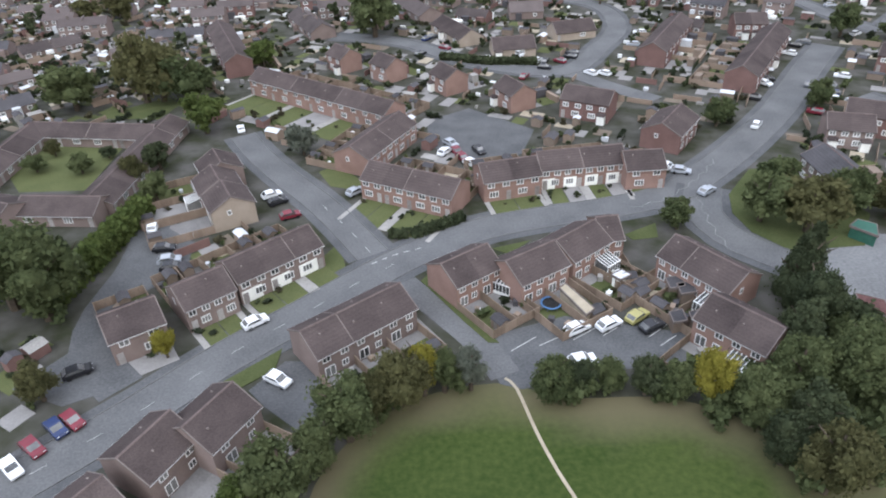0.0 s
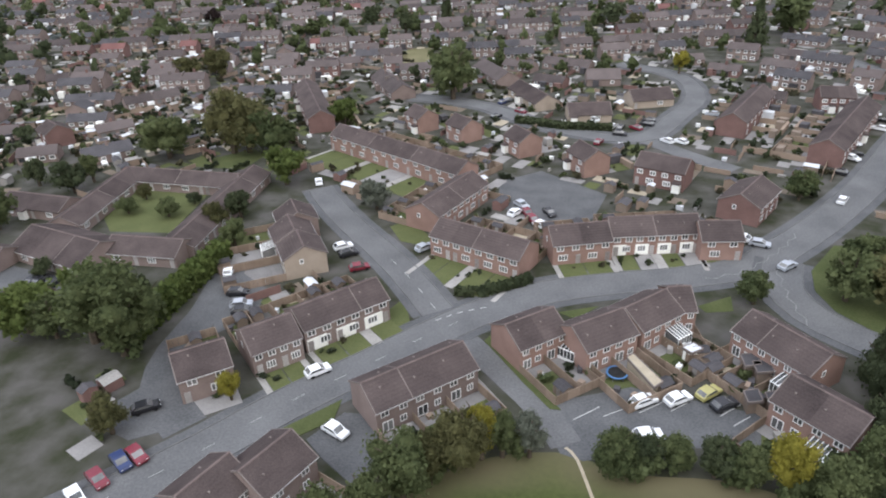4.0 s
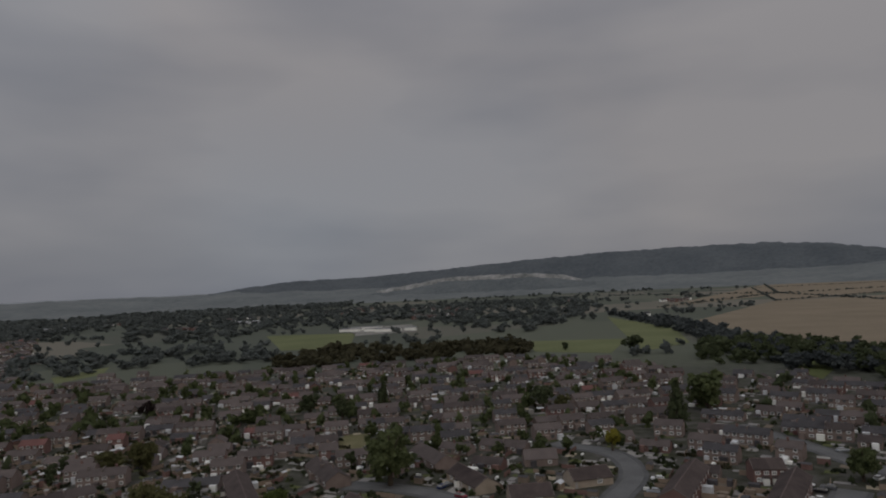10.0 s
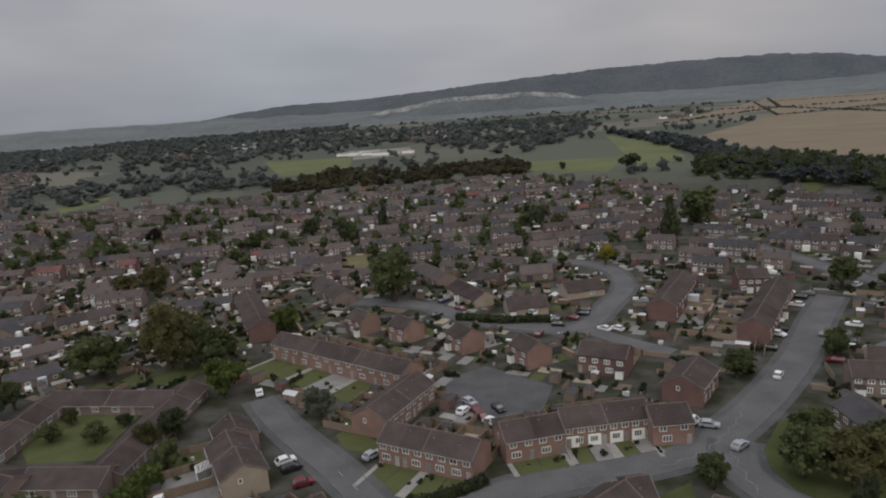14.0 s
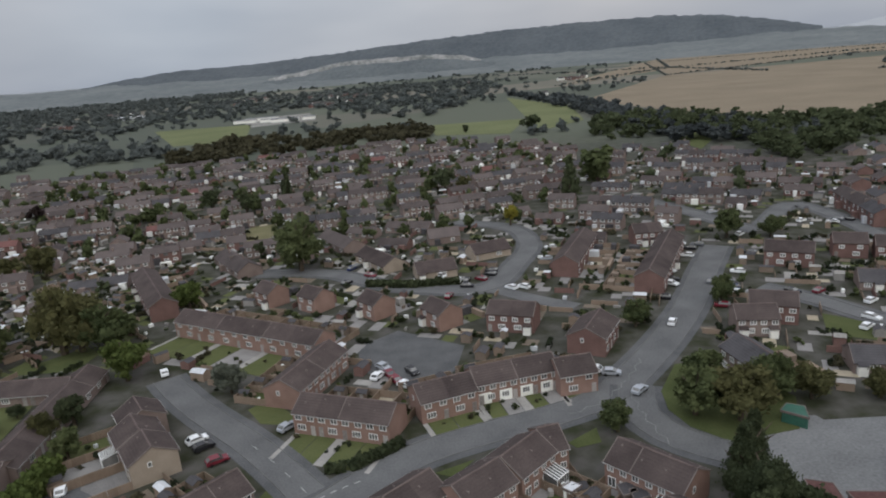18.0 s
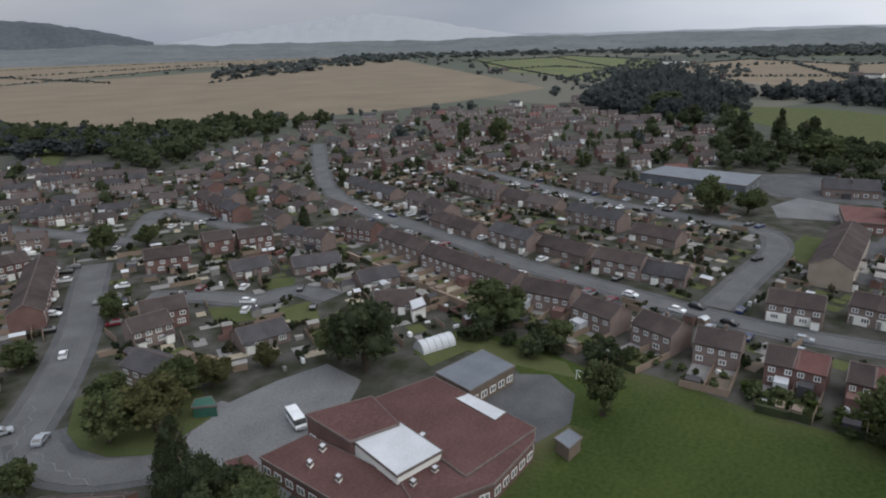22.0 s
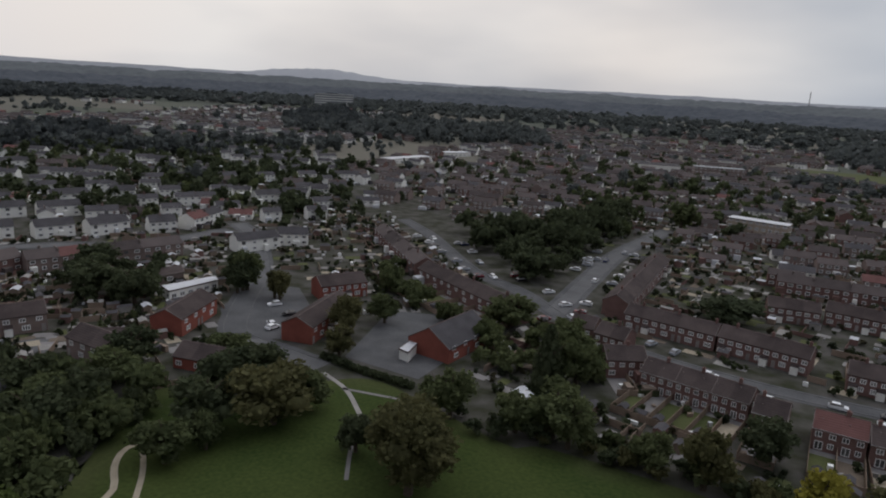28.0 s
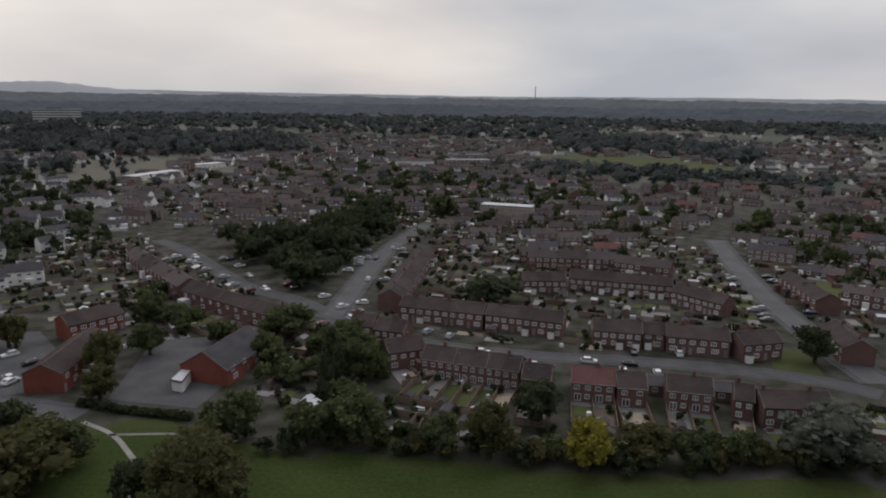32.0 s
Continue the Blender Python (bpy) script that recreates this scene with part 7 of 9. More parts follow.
terrace(-42.7, -185.5, 171.6, 3, 4.44, 8.2, 5.00, 7.30, 'red', False, chimney=True, garden=10)
terrace(-64.0, -181.6, 169.4, 3, 5.46, 8.2, 5.00, 7.30, 'red', False, chimney=True, garden=10)
terrace(-78.7, -179.0, -164.4, 2, 6.05, 8.2, 5.00, 7.30, 'red', False, chimney=True, garden=10)
terrace(22.1, -245.8, -95.3, 8, 8.89, 8.2, 5.00, 7.30, 'red', False, chimney=True)
terrace(-27.3, -238.6, -177.6, 3, 5.13, 8.2, 5.00, 7.30, 'red', False, chimney=True)
terrace(-55.1, -239.3, 166.9, 7, 5.10, 8.2, 5.00, 7.30, 'red', False, chimney=True)
terrace(-78.3, -220.6, 130.8, 4, 4.64, 8.2, 5.00, 7.30, 'red', False, chimney=True)
far_row(-42.6, -274.9, 177.3, 6, 5.98, 8.2, 5.00, 7.30, 'red')
far_row(-69.8, -264.9, 153.1, 4, 5.44, 8.2, 5.00, 7.30, 'red')
terrace(-105.3, -182.0, 82.0, 3, 5.91, 8.2, 5.00, 7.30, 'red', False, chimney=True)
far_row(-119.1, -232.9, 88.5, 4, 7.47, 8.2, 5.00, 7.30, 'red')

# trees
tree(-5.6, 64.6, 4.6, 10.5, 'leaf_olive')
tree(-3.4, 66.2, 2.6, 10.2, 'leaf_yellow')
tree(-12.9, 58.8, 5.0, 11.5, 'leaf')
tree(-9.6, 61.9, 3.4, 8.6, 'leaf_olive')
tree(-19.4, 49.2, 4.8, 11.5, 'leaf')
tree(-24.0, 46.6, 3.4, 9.0, 'leaf_light')
tree(-16.2, 54.3, 3.6, 9.0, 'leaf')
tree(-0.6, 66.6, 2.8, 8.0, 'leaf')
tree(3.0, 66.8, 2.6, 7.6, 'leaf_grey')
tree(13.6, 64.2, 3.6, 8.6, 'leaf')
tree(17.6, 65.0, 2.6, 6.4, 'leaf_dark')
tree(21.8, 65.2, 2.6, 6.0, 'leaf')
tree(26.4, 64.6, 2.8, 6.6, 'leaf_dark')
tree(30.2, 63.2, 2.8, 7.2, 'leaf')
tree(34.0, 62.0, 3.2, 10.4, 'leaf_yellow')
tree(38.4, 58.4, 4.2, 9.6, 'leaf')
tree(44.4, 61.8, 4.6, 11.6, 'leaf')
tree(44.2, 54.6, 4.4, 10.6, 'leaf_dark')
tree(39.4, 52.4, 3.6, 8.4, 'leaf_dark')
tree(51.6, 61.4, 5.0, 13.0, 'leaf')
tree(42.6, 48.2, 4.6, 11.6, 'leaf_olive')
tree(49.4, 69.8, 4.2, 11.0, 'leaf_dark')
tree(55.4, 65.5, 4.6, 10.9, 'leaf')
tree(54.7, 83.2, 4.4, 12.6, 'conifer')
tree(53.5, 75.9, 4.2, 12.3, 'leaf_dark')
tree(43.5, 105.5, 3.9, 7.4, 'leaf')
tree(59.5, 106.9, 5.7, 10.7, 'leaf')
tree(66.2, 102.8, 6.6, 12.5, 'leaf_olive')
tree(77.7, 109.1, 5.3, 10.6, 'leaf')
tree(67.3, 117.6, 5.0, 8.6, 'leaf')
tree(-99.3, 178.9, 8.5, 14.1, 'leaf')
tree(-81.2, 183.2, 8.6, 21.6, 'leaf_olive')
tree(-69.5, 181.6, 7.8, 14.9, 'leaf')
tree(-58.1, 159.4, 6.7, 11.7, 'leaf_light')
tree(-31.4, 144.1, 4.2, 8.4, 'leaf_grey')
tree(-64.3, 86.5, 8.9, 18.0, 'leaf')
tree(-71.4, 89.6, 5.1, 16.4, 'leaf_light')
tree(-64.2, 96.7, 2.5, 9.4, 'conifer')
tree(-41.8, 76.1, 2.1, 5.5, 'leaf_yellow')
tree(94.5, 158.0, 3.2, 7.0, 'leaf')
tree(67.0, 150.4, 4.4, 7.8, 'leaf')
tree(-56.6, 68.2, 3.1, 7.5, 'leaf_olive')
tree(-20.3, 237.0, 11.1, 19.7, 'leaf')
tree(-74.7, 379.2, 6.7, 13.5, 'leaf_dark')
tree(-54.2, 357.4, 6.9, 14.0, 'leaf_dark')
tree(-36.3, 398.0, 4.0, 16.2, 'conifer')
tree(51.5, 359.9, 7.0, 15.2, 'leaf_dark')
tree(59.7, 346.3, 5.3, 11.8, 'leaf_olive')
tree(64.6, 268.2, 3.5, 9.9, 'leaf_yellow')
tree(130.6, 338.3, 12.7, 22.0, 'leaf')
tree(108.1, 318.9, 5.4, 17.6, 'conifer')
tree(170.5, 607.0, 11.3, 18.7, 'leaf_dark')
tree(-172.4, 395.0, 6.0, 11.5, 'leaf_purple')
tree(-53.3, 208.8, 6.0, 9.9, 'leaf_light')
tree(130.1, 215.2, 6.2, 11.5, 'leaf')
tree(96.9, 161.4, 3.3, 7.6, 'leaf')
tree(-134.0, 274.2, 7.0, 9.7, 'leaf_olive')
tree(-119.1, 269.5, 6.9, 14.3, 'leaf_olive')
tree(-99.6, 180.1, 7.9, 12.6, 'leaf')
tree(-76.6, 183.5, 8.8, 18.5, 'leaf_olive')
tree(-67.0, 184.5, 6.5, 12.0, 'leaf')
tree(117.8, 656.9, 4.4, 8.6, 'leaf_dark')
tree(104.4, 83.4, 9.0, 18.0, 'leaf_dark')
tree(105.0, 91.2, 6.0, 12.2, 'leaf')
tree(137.3, 66.9, 8.9, 14.0, 'leaf')
tree(110.6, 32.7, 5.0, 12.7, 'leaf')
tree(58.7, 87.5, 3.6, 11.9, 'conifer')
tree(133.7, 50.8, 4.3, 8.0, 'leaf')
tree(126.7, 54.8, 3.0, 5.3, 'leaf')
tree(186.2, 174.0, 3.8, 9.0, 'conifer')
tree(95.0, 102.9, 3.8, 6.2, 'leaf_olive')
tree(83.0, 106.4, 4.8, 7.9, 'leaf_olive')
tree(143.5, 209.9, 5.3, 8.7, 'leaf')
tree(406.1, 200.2, 8.5, 21.2, 'leaf')
tree(415.1, 230.9, 6.2, 16.0, 'leaf')
tree(452.1, 57.3, 9.3, 22.0, 'conifer')
tree(471.4, 36.8, 6.5, 22.0, 'conifer')
tree(460.8, 18.6, 7.4, 22.0, 'conifer')
tree(406.5, 8.5, 13.0, 19.3, 'leaf')
tree(274.7, 43.1, 8.8, 16.5, 'leaf')
tree(281.4, 29.8, 7.1, 11.5, 'leaf')
tree(280.3, -23.5, 9.5, 16.9, 'leaf')
tree(122.9, -14.6, 7.9, 14.4, 'leaf')
tree(118.1, -38.9, 7.2, 15.0, 'leaf_purple')
tree(526.1, 102.5, 13.1, 22.0, 'leaf_dark')
tree(648.2, 146.0, 21.5, 22.0, 'leaf_dark')
tree(353.3, 172.9, 9.7, 6.5, 'leaf')
tree(418.2, -55.3, 4.0, 7.1, 'leaf')
tree(122.1, -14.8, 7.2, 13.9, 'leaf')
tree(117.7, -41.1, 7.9, 16.9, 'leaf_purple')
tree(144.0, -64.8, 6.0, 14.1, 'leaf')
tree(113.7, -55.6, 7.4, 11.2, 'leaf')
tree(85.0, -48.7, 9.1, 15.2, 'leaf_light')
tree(95.7, -62.7, 6.3, 13.8, 'leaf')
tree(116.1, -81.6, 8.1, 10.8, 'leaf')
tree(82.7, -89.9, 4.1, 8.0, 'leaf')
tree(76.2, -102.5, 9.8, 13.8, 'leaf_olive')
tree(84.2, -81.7, 6.7, 9.2, 'leaf')
tree(137.4, -171.2, 6.2, 14.5, 'leaf')
tree(122.7, -168.7, 4.5, 10.6, 'leaf_olive')
tree(117.6, -101.1, 7.3, 8.6, 'leaf')
tree(322.1, -78.6, 8.2, 11.0, 'leaf_purple')
tree(267.6, -49.1, 8.9, 12.5, 'leaf')
tree(279.5, -22.5, 8.9, 18.0, 'leaf')
tree(187.1, -155.3, 9.1, 12.5, 'leaf_dark')
tree(161.1, -141.8, 6.3, 9.4, 'leaf_dark')
tree(81.2, -88.8, 3.7, 8.2, 'leaf')
tree(41.7, -93.4, 9.3, 17.3, 'leaf_olive')
tree(45.7, -122.0, 5.6, 12.0, 'leaf')
tree(24.2, -124.1, 8.3, 12.1, 'leaf')
tree(82.6, -138.2, 4.9, 9.0, 'leaf_olive')
tree(97.3, -195.0, 4.7, 9.8, 'leaf')
tree(112.0, -77.4, 7.8, 11.2, 'leaf_dark')
tree(112.8, -89.2, 7.3, 10.9, 'leaf_dark')
tree(51.4, -182.2, 9.0, 10.2, 'leaf')
tree(30.1, -169.6, 6.7, 10.9, 'leaf')
tree(48.9, -123.0, 5.6, 10.3, 'leaf')
tree(31.6, -123.0, 5.3, 10.2, 'leaf')
tree(20.5, -121.8, 5.8, 11.3, 'leaf')
tree(4.6, -120.8, 4.6, 8.9, 'leaf')
tree(-4.8, -119.3, 5.6, 13.9, 'leaf_olive')
tree(-16.1, -134.0, 6.8, 11.4, 'leaf_dark')
tree(-22.8, -116.0, 5.8, 11.3, 'leaf_yellow')
tree(-34.7, -119.2, 5.8, 9.3, 'leaf_olive')
tree(-43.2, -119.2, 4.8, 8.1, 'leaf')
tree(-53.1, -119.7, 4.8, 8.1, 'leaf')
tree(-69.5, -122.4, 11.2, 13.2, 'leaf_grey')
tree(16.3, -376.3, 9.8, 18.4, 'leaf')
tree(-93.2, -174.1, 6.0, 11.8, 'leaf_dark')
tree(31.4, -147.8, 5.3, 15.3, 'conifer')
tree(25.3, -151.8, 6.1, 12.8, 'leaf')
tree(-8.2, -222.4, 12.3, 9.8, 'leaf_dark')

# hedges
hedge([(-65.1, 89.5), (-63.3, 99.9), (-61.5, 110), (-59.7, 119.9)], 3.2, 4, 'leaf_light', 'tall dense clipped conifer hedge beside a car park')
hedge([(-5.6, 106.6), (-0.8, 109.2), (4.4, 112.3)], 1.6, 1.4, 'leaf_dark')
hedge([(-9.9, 107.3), (-6.5, 106.7)], 1.6, 1.2, 'leaf_dark')
hedge([(1.7, 210), (15.8, 203.4), (30.8, 201.3)], 1.8, 1.8, 'leaf_dark')

# cars
car(9.2, 141.6, -66, 'black')
car(7.1, 135.0, -49, 'white')
car(2.9, 145.9, -53, 'silver')
car(-30.0, 82.8, 38, 'white')
car(-56.3, 113.4, 100, 'white')
car(-51.6, 105.5, 5, 'black')
car(-49.4, 101.5, 11, 'silver')
car(-48.3, 99.3, 12, 'black')
car(-53.9, 73.1, 31, 'black')
car(-50.6, 63.7, -37, 'red')
car(-52.2, 62.4, -40, 'blue')
car(-53.8, 59.3, -37, 'red')
car(-55.0, 56.2, -40, 'white')
car(-24.1, 69.7, -32, 'white')
car(19.8, 78.0, 28, 'white')
car(24.8, 78.7, 30, 'white')
car(29.5, 80.2, 37, 'yellow')
car(31.1, 77.8, 29, 'black')
car(53.6, 118.3, 37, 'silver')
car(-35.2, 124.4, 31, 'white')
car(-33.4, 121.4, 31, 'black')
car(-29.9, 115.6, 24, 'red')
car(-17.7, 124.3, 45, 'silver')
car(1.4, 141.6, 55, 'white')
car(4.1, 141.4, -69, 'red')
car(5.3, 137.9, -64, 'red')
car(-49.7, 159.9, 109, 'white')
car(48.8, 129.5, -38, 'white')
car(51.2, 127.3, -22, 'silver')
car(94.5, 187.2, -50, 'white')
car(89.4, 175.8, -56, 'white')
car(91.4, 178.9, -7, 'black')
car(111.6, 213.9, -62, 'white')
car(25.5, 209.6, -44, 'white', 'van')
car(80.5, 81.5, -119, 'white', 'minibus')
car(108.8, -146.2, -103, 'white')
car(19.2, 71.0, 12, 'white')
car(173.1, 45.2, -99, 'white')
car(172.5, 27.8, -105, 'black')
car(165.5, 18.8, -104, 'black')
car(221.3, 19.3, -30, 'black')
car(200.8, 40.9, -19, 'black')

# woods, hedgerows
wood([(187, 492.6), (244.4, 637.4), (308.9, 620.1), (323.5, 535.7), (459.2, 455.3), (481.2, 388.4), (338.8, 392.3), (286.8, 358.6), (240.3, 334), (275.1, 456.8), (267.1, 497.3)], 11, 6, 10, kind='leaf_dark', seed=3)
wood([(-169, 681.2), (-105.6, 763.1), (81.2, 733.3), (84.8, 629.1), (-45.3, 609.8), (-142.7, 589.3)], 12, 6, 8.5, kind='shrub_brown', seed=4)
# woods of these far kinds carry haze in their leaf colour
wood([(305.7, 1248.5), (336.4, 934.2), (309.9, 661.4), (325, 531.2), (331.5, 495.1), (281, 418.3), (233.9, 442), (241.4, 600.5), (275.1, 764)], 14, 7, 9, kind='wood_haze_blue', seed=5)
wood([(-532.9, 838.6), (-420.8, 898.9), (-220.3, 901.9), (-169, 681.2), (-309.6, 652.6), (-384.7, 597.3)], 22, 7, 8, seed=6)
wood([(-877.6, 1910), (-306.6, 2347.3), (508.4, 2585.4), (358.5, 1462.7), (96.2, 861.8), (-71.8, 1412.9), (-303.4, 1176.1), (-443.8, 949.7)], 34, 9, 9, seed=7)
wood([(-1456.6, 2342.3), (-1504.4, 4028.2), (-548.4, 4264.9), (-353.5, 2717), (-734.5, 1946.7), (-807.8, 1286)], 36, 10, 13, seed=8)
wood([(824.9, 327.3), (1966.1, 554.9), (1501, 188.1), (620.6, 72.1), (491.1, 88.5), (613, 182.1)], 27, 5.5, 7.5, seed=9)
wood([(645.2, 231.9), (1024.8, 302.7), (1269.3, 308.5), (1041.7, 208.8), (771.7, 90.5), (579.5, 91), (579.7, 145.6)], 12, 6.5, 15, kind='wood_haze_blue', seed=10)
wood([(808.3, 94.9), (962.5, 1.5), (644.5, -187.9), (535.3, -157.9), (666.5, -92.8), (754.5, 11.4)], 13, 7, 14, kind='wood_haze_blue', seed=11)
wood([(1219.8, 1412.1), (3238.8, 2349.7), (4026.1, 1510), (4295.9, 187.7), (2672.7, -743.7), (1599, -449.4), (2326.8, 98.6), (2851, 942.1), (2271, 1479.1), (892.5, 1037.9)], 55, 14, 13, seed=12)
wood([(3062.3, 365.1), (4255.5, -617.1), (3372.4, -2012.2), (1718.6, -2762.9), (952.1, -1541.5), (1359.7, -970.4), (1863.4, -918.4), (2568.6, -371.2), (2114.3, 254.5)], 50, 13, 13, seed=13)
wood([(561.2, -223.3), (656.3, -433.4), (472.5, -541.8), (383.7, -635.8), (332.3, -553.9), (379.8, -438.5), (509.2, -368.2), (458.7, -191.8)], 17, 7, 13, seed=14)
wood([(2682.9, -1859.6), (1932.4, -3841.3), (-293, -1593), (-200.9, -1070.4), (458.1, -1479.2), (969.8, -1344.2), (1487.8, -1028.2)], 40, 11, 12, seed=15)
wood([(106.4, -253), (118.1, -295), (107.1, -308.5), (82.6, -355.2), (53.6, -416.4), (43.3, -359.7), (42.8, -260.8), (55.9, -220.5), (81, -231)], 9, 5.5, 11, kind='leaf_dark', seed=16, leaves=260, clear=True)
wood([(674.1, -948.8), (555.4, -1236.5), (355, -1198.4), (193.7, -844.3), (331.6, -733.6), (522.1, -732)], 18, 7, 13, seed=17)
wood([(2471.1, -3519.1), (182.4, -4296.1), (-2173.8, -3710), (-792.2, -1339.6), (88.2, -2098.3), (1136.5, -1608.4)], 34, 10, 12, seed=18)
wood([(-39.1, -705.2), (-151.1, -684.9), (-233.3, -633.4), (-319.5, -584.3), (-289.8, -528.2), (-171.1, -562.1), (-50.7, -627)], 13, 6, 9, seed=19)
wood([(-149.9, -1253.1), (-302.3, -1209.1), (-368.7, -874.7), (-306.2, -723.2), (-230.7, -917.5), (-109.9, -910.7)], 15, 7, 12, seed=20)
wood([(107.3, -46.5), (127.7, -81.6), (112.9, -103.9), (95.9, -102.1), (95.4, -83.6), (81.7, -65.6), (80, -49), (86.8, -40)], 7, 4, 8, kind='leaf', seed=21, leaves=260)
tree_line([(450.3, 1403.9), (935.4, 1880.7), (1712.7, 2025.2), (2602.5, 1767.2)], 14, 4, 5, seed=31)
tree_line([(892.5, 1037.9), (2869, 2082.5)], 14, 4, 5, seed=32)
tree_line([(629.6, 2480.8), (951.5, 1906.3), (846, 1276.9)], 12, 4, 5, seed=33)
tree_line([(951.5, 1906.3), (1651.5, 3454.4)], 12, 4, 5, seed=34)
tree_line([(1497.7, 338.7), (1736.1, 125.7), (1021.7, -20.9), (996.7, -175.4)], 14, 4, 6, seed=35)
wood([(-18.9, 50.6), (-17.1, 57.6), (-12, 64.5), (-2.7, 69.2), (5.6, 70.2), (6.2, 66.6), (-2.7, 64), (-7.3, 62), (-13.4, 55.5), (-16.1, 49.1)], 2.6, 2.0, 4.2, kind='leaf', seed=22, leaves=260, clear=True)
wood([(11.5, 64.6), (12.4, 67.4), (23, 67.6), (32.3, 66.4), (42.7, 67.8), (56.4, 73.9), (59.4, 68.9), (52.1, 48.6), (41.2, 46.6), (37.1, 54.9), (30.7, 60), (22.7, 62.6), (14.2, 62.2)], 2.8, 2.2, 4.8, kind='leaf', seed=23, leaves=260, clear=True)
wood([(-70.1, 82.1), (-80.1, 101.2), (-76.5, 106.4), (-66.7, 98.5), (-60.9, 110), (-59.2, 118.3), (-59.8, 101.4), (-60.1, 85.6), (-63.3, 79.1)], 5, 3, 6, kind='leaf', seed=24, leaves=260, clear=True)
wood([(50.9, -118), (43.2, -125.4), (20.9, -124.5), (-8.7, -122), (-30.7, -121.3), (-65.2, -125.7), (-85.9, -129.4), (-78.3, -116.3), (-39.7, -114.8), (-8.4, -115.7), (24, -116.6), (45.5, -115.2)], 6, 2.6, 4.5, kind='leaf_dark', seed=25, leaves=260)
wood([(64, 75.1), (55.6, 74), (50.5, 83), (57.1, 92.3), (63.6, 86.5)], 5, 3, 5, kind='leaf_dark', seed=26, leaves=260)
wood([(129.7, 79.3), (144.3, 77.8), (140, 54.5), (133.8, 31.9), (125.5, 41.3), (123.9, 56.5)], 5, 2.6, 5, kind='leaf_dark', seed=27, leaves=260)
wood([(148.9, -96.8), (124.4, -103.5), (109.2, -102), (93.8, -85.7), (95.5, -75.9), (105.5, -66.6)], 6, 3.5, 7, kind='leaf_dark', seed=28, leaves=260)
footpath([(81.1, -128.5), (71.7, -123.2), (62, -113.3)], 1.1)
footpath([(72.7, -123.3), (62.5, -124.4), (53.8, -125.2)], 0.9, mat='paving')
footpath([(62, -113.3), (58.1, -102.5), (53.2, -92.2)], 0.8, mat='paving')
footpath([(91.6, -89.1), (93.9, -82.4), (91.0, -77.0), (85.7, -72.0), (83.8, -65.9), (78.8, -64.1), (74.2, -62.7)], 1.2, mat='gravel', label='pale worn earth path in the park')
footpath([(92.9, -85.1), (85.4, -77.9), (77.9, -68.5), (73.2, -65.1)], 1.0, mat='gravel', label='pale worn earth path in the park')
goal(110.6, -18.7, -111)
goal(121.6, 40.5, -102)
wood([(492.3, 79.1), (481.3, 5.4), (396, -61.3), (335.6, -45.9), (328.3, -18.3), (377.5, 24.1), (374.9, 54.9)], 12, 4.5, 8, kind='leaf_dark', seed=36, leaves=260, clear=True)
wood([(417.4, -116.6), (420.1, -143.8), (442.8, -202.8), (321.6, -161.5), (325, -146.3), (378.6, -151.3), (384.8, -117.7)], 12, 5, 9, kind='leaf_dark', seed=37)
wood([(287.3, -52.9), (284.6, -76.8), (298.6, -131.6), (284, -137), (275.9, -110.7), (264.3, -62), (264.4, -44.1)], 8, 3, 6, kind='leaf_dark', seed=38, leaves=260, clear=True)
wood([(479.1, -290.6), (424.7, -335.2), (356.2, -412.2), (292.5, -490.6), (247.3, -418.5), (284.4, -332.2), (354.1, -285.5), (408.9, -248.9)], 22, 5, 9, kind='leaf_dark', seed=39)
wood([(358.5, -261.6), (326.6, -435.7), (204.8, -347.2), (180.5, -308.9), (212.4, -252), (287, -211)], 17, 4, 7, kind='leaf_dark', seed=40, leaves=260, clear=True)
wood([(203.1, -154), (184.8, -175.4), (170.1, -176.4), (150.7, -144.5), (165.3, -135.3), (182.1, -137.5)], 8, 3.4, 7, kind='leaf_dark', seed=57, leaves=260, clear=True)
wood([(114, -205.3), (114.8, -233.9), (85.1, -200.1), (69.8, -182.8), (50.2, -177.8), (49.1, -154.9), (75.8, -179.2), (90.9, -182.3)], 7, 3, 6, kind='leaf', seed=58, leaves=260, clear=True)
wood([(59.3, -181), (44.4, -187), (18.7, -167), (19.1, -146.1), (33.5, -139.1), (49.1, -143.9), (51.2, -164.5)], 7, 3, 5.5, kind='leaf', seed=59, leaves=260, clear=True)
patch('school_yard', [(282.1, -32.6), (379.4, -46.4), (403, -109), (378.6, -151.3), (310.2, -143), (297.8, -91.1), (284.2, -52.3)], 'tarmac', 0.045, 'grey school yard', 'yard')
patch('yard', [(222.7, -5.4), (272.2, -15.7), (263.8, -39.7), (227, -33.8), (213.2, -16.3)], 'tarmac', 0.045, 'tarmac garage court', 'yard')
patch('yard', [(-18.5, 68.1), (-16.3, 69), (-6.1, 77.9), (-4.8, 83.3), (-0.1, 76.3), (-2.7, 72.8), (-12.3, 68.8)], 'paving', 0.035, 'paved yards behind a terrace', 'yard')

# the school
block([(66, 75.6), (74.7, 73.1), (73.4, 61.9), (71.4, 47.8), (64.3, 45.4), (62.7, 53.3)], 3.4, 'brick_red', 'felt_red', 'single-storey brick school wing with red felt roof', category='school')
block([(89.2, 70), (102.1, 64.5), (94.7, 39.6), (77.4, 43.7), (84, 60.7)], 3.9, 'brick_red', 'felt_red', 'brick school hall wing with wide red felt roof', category='school')
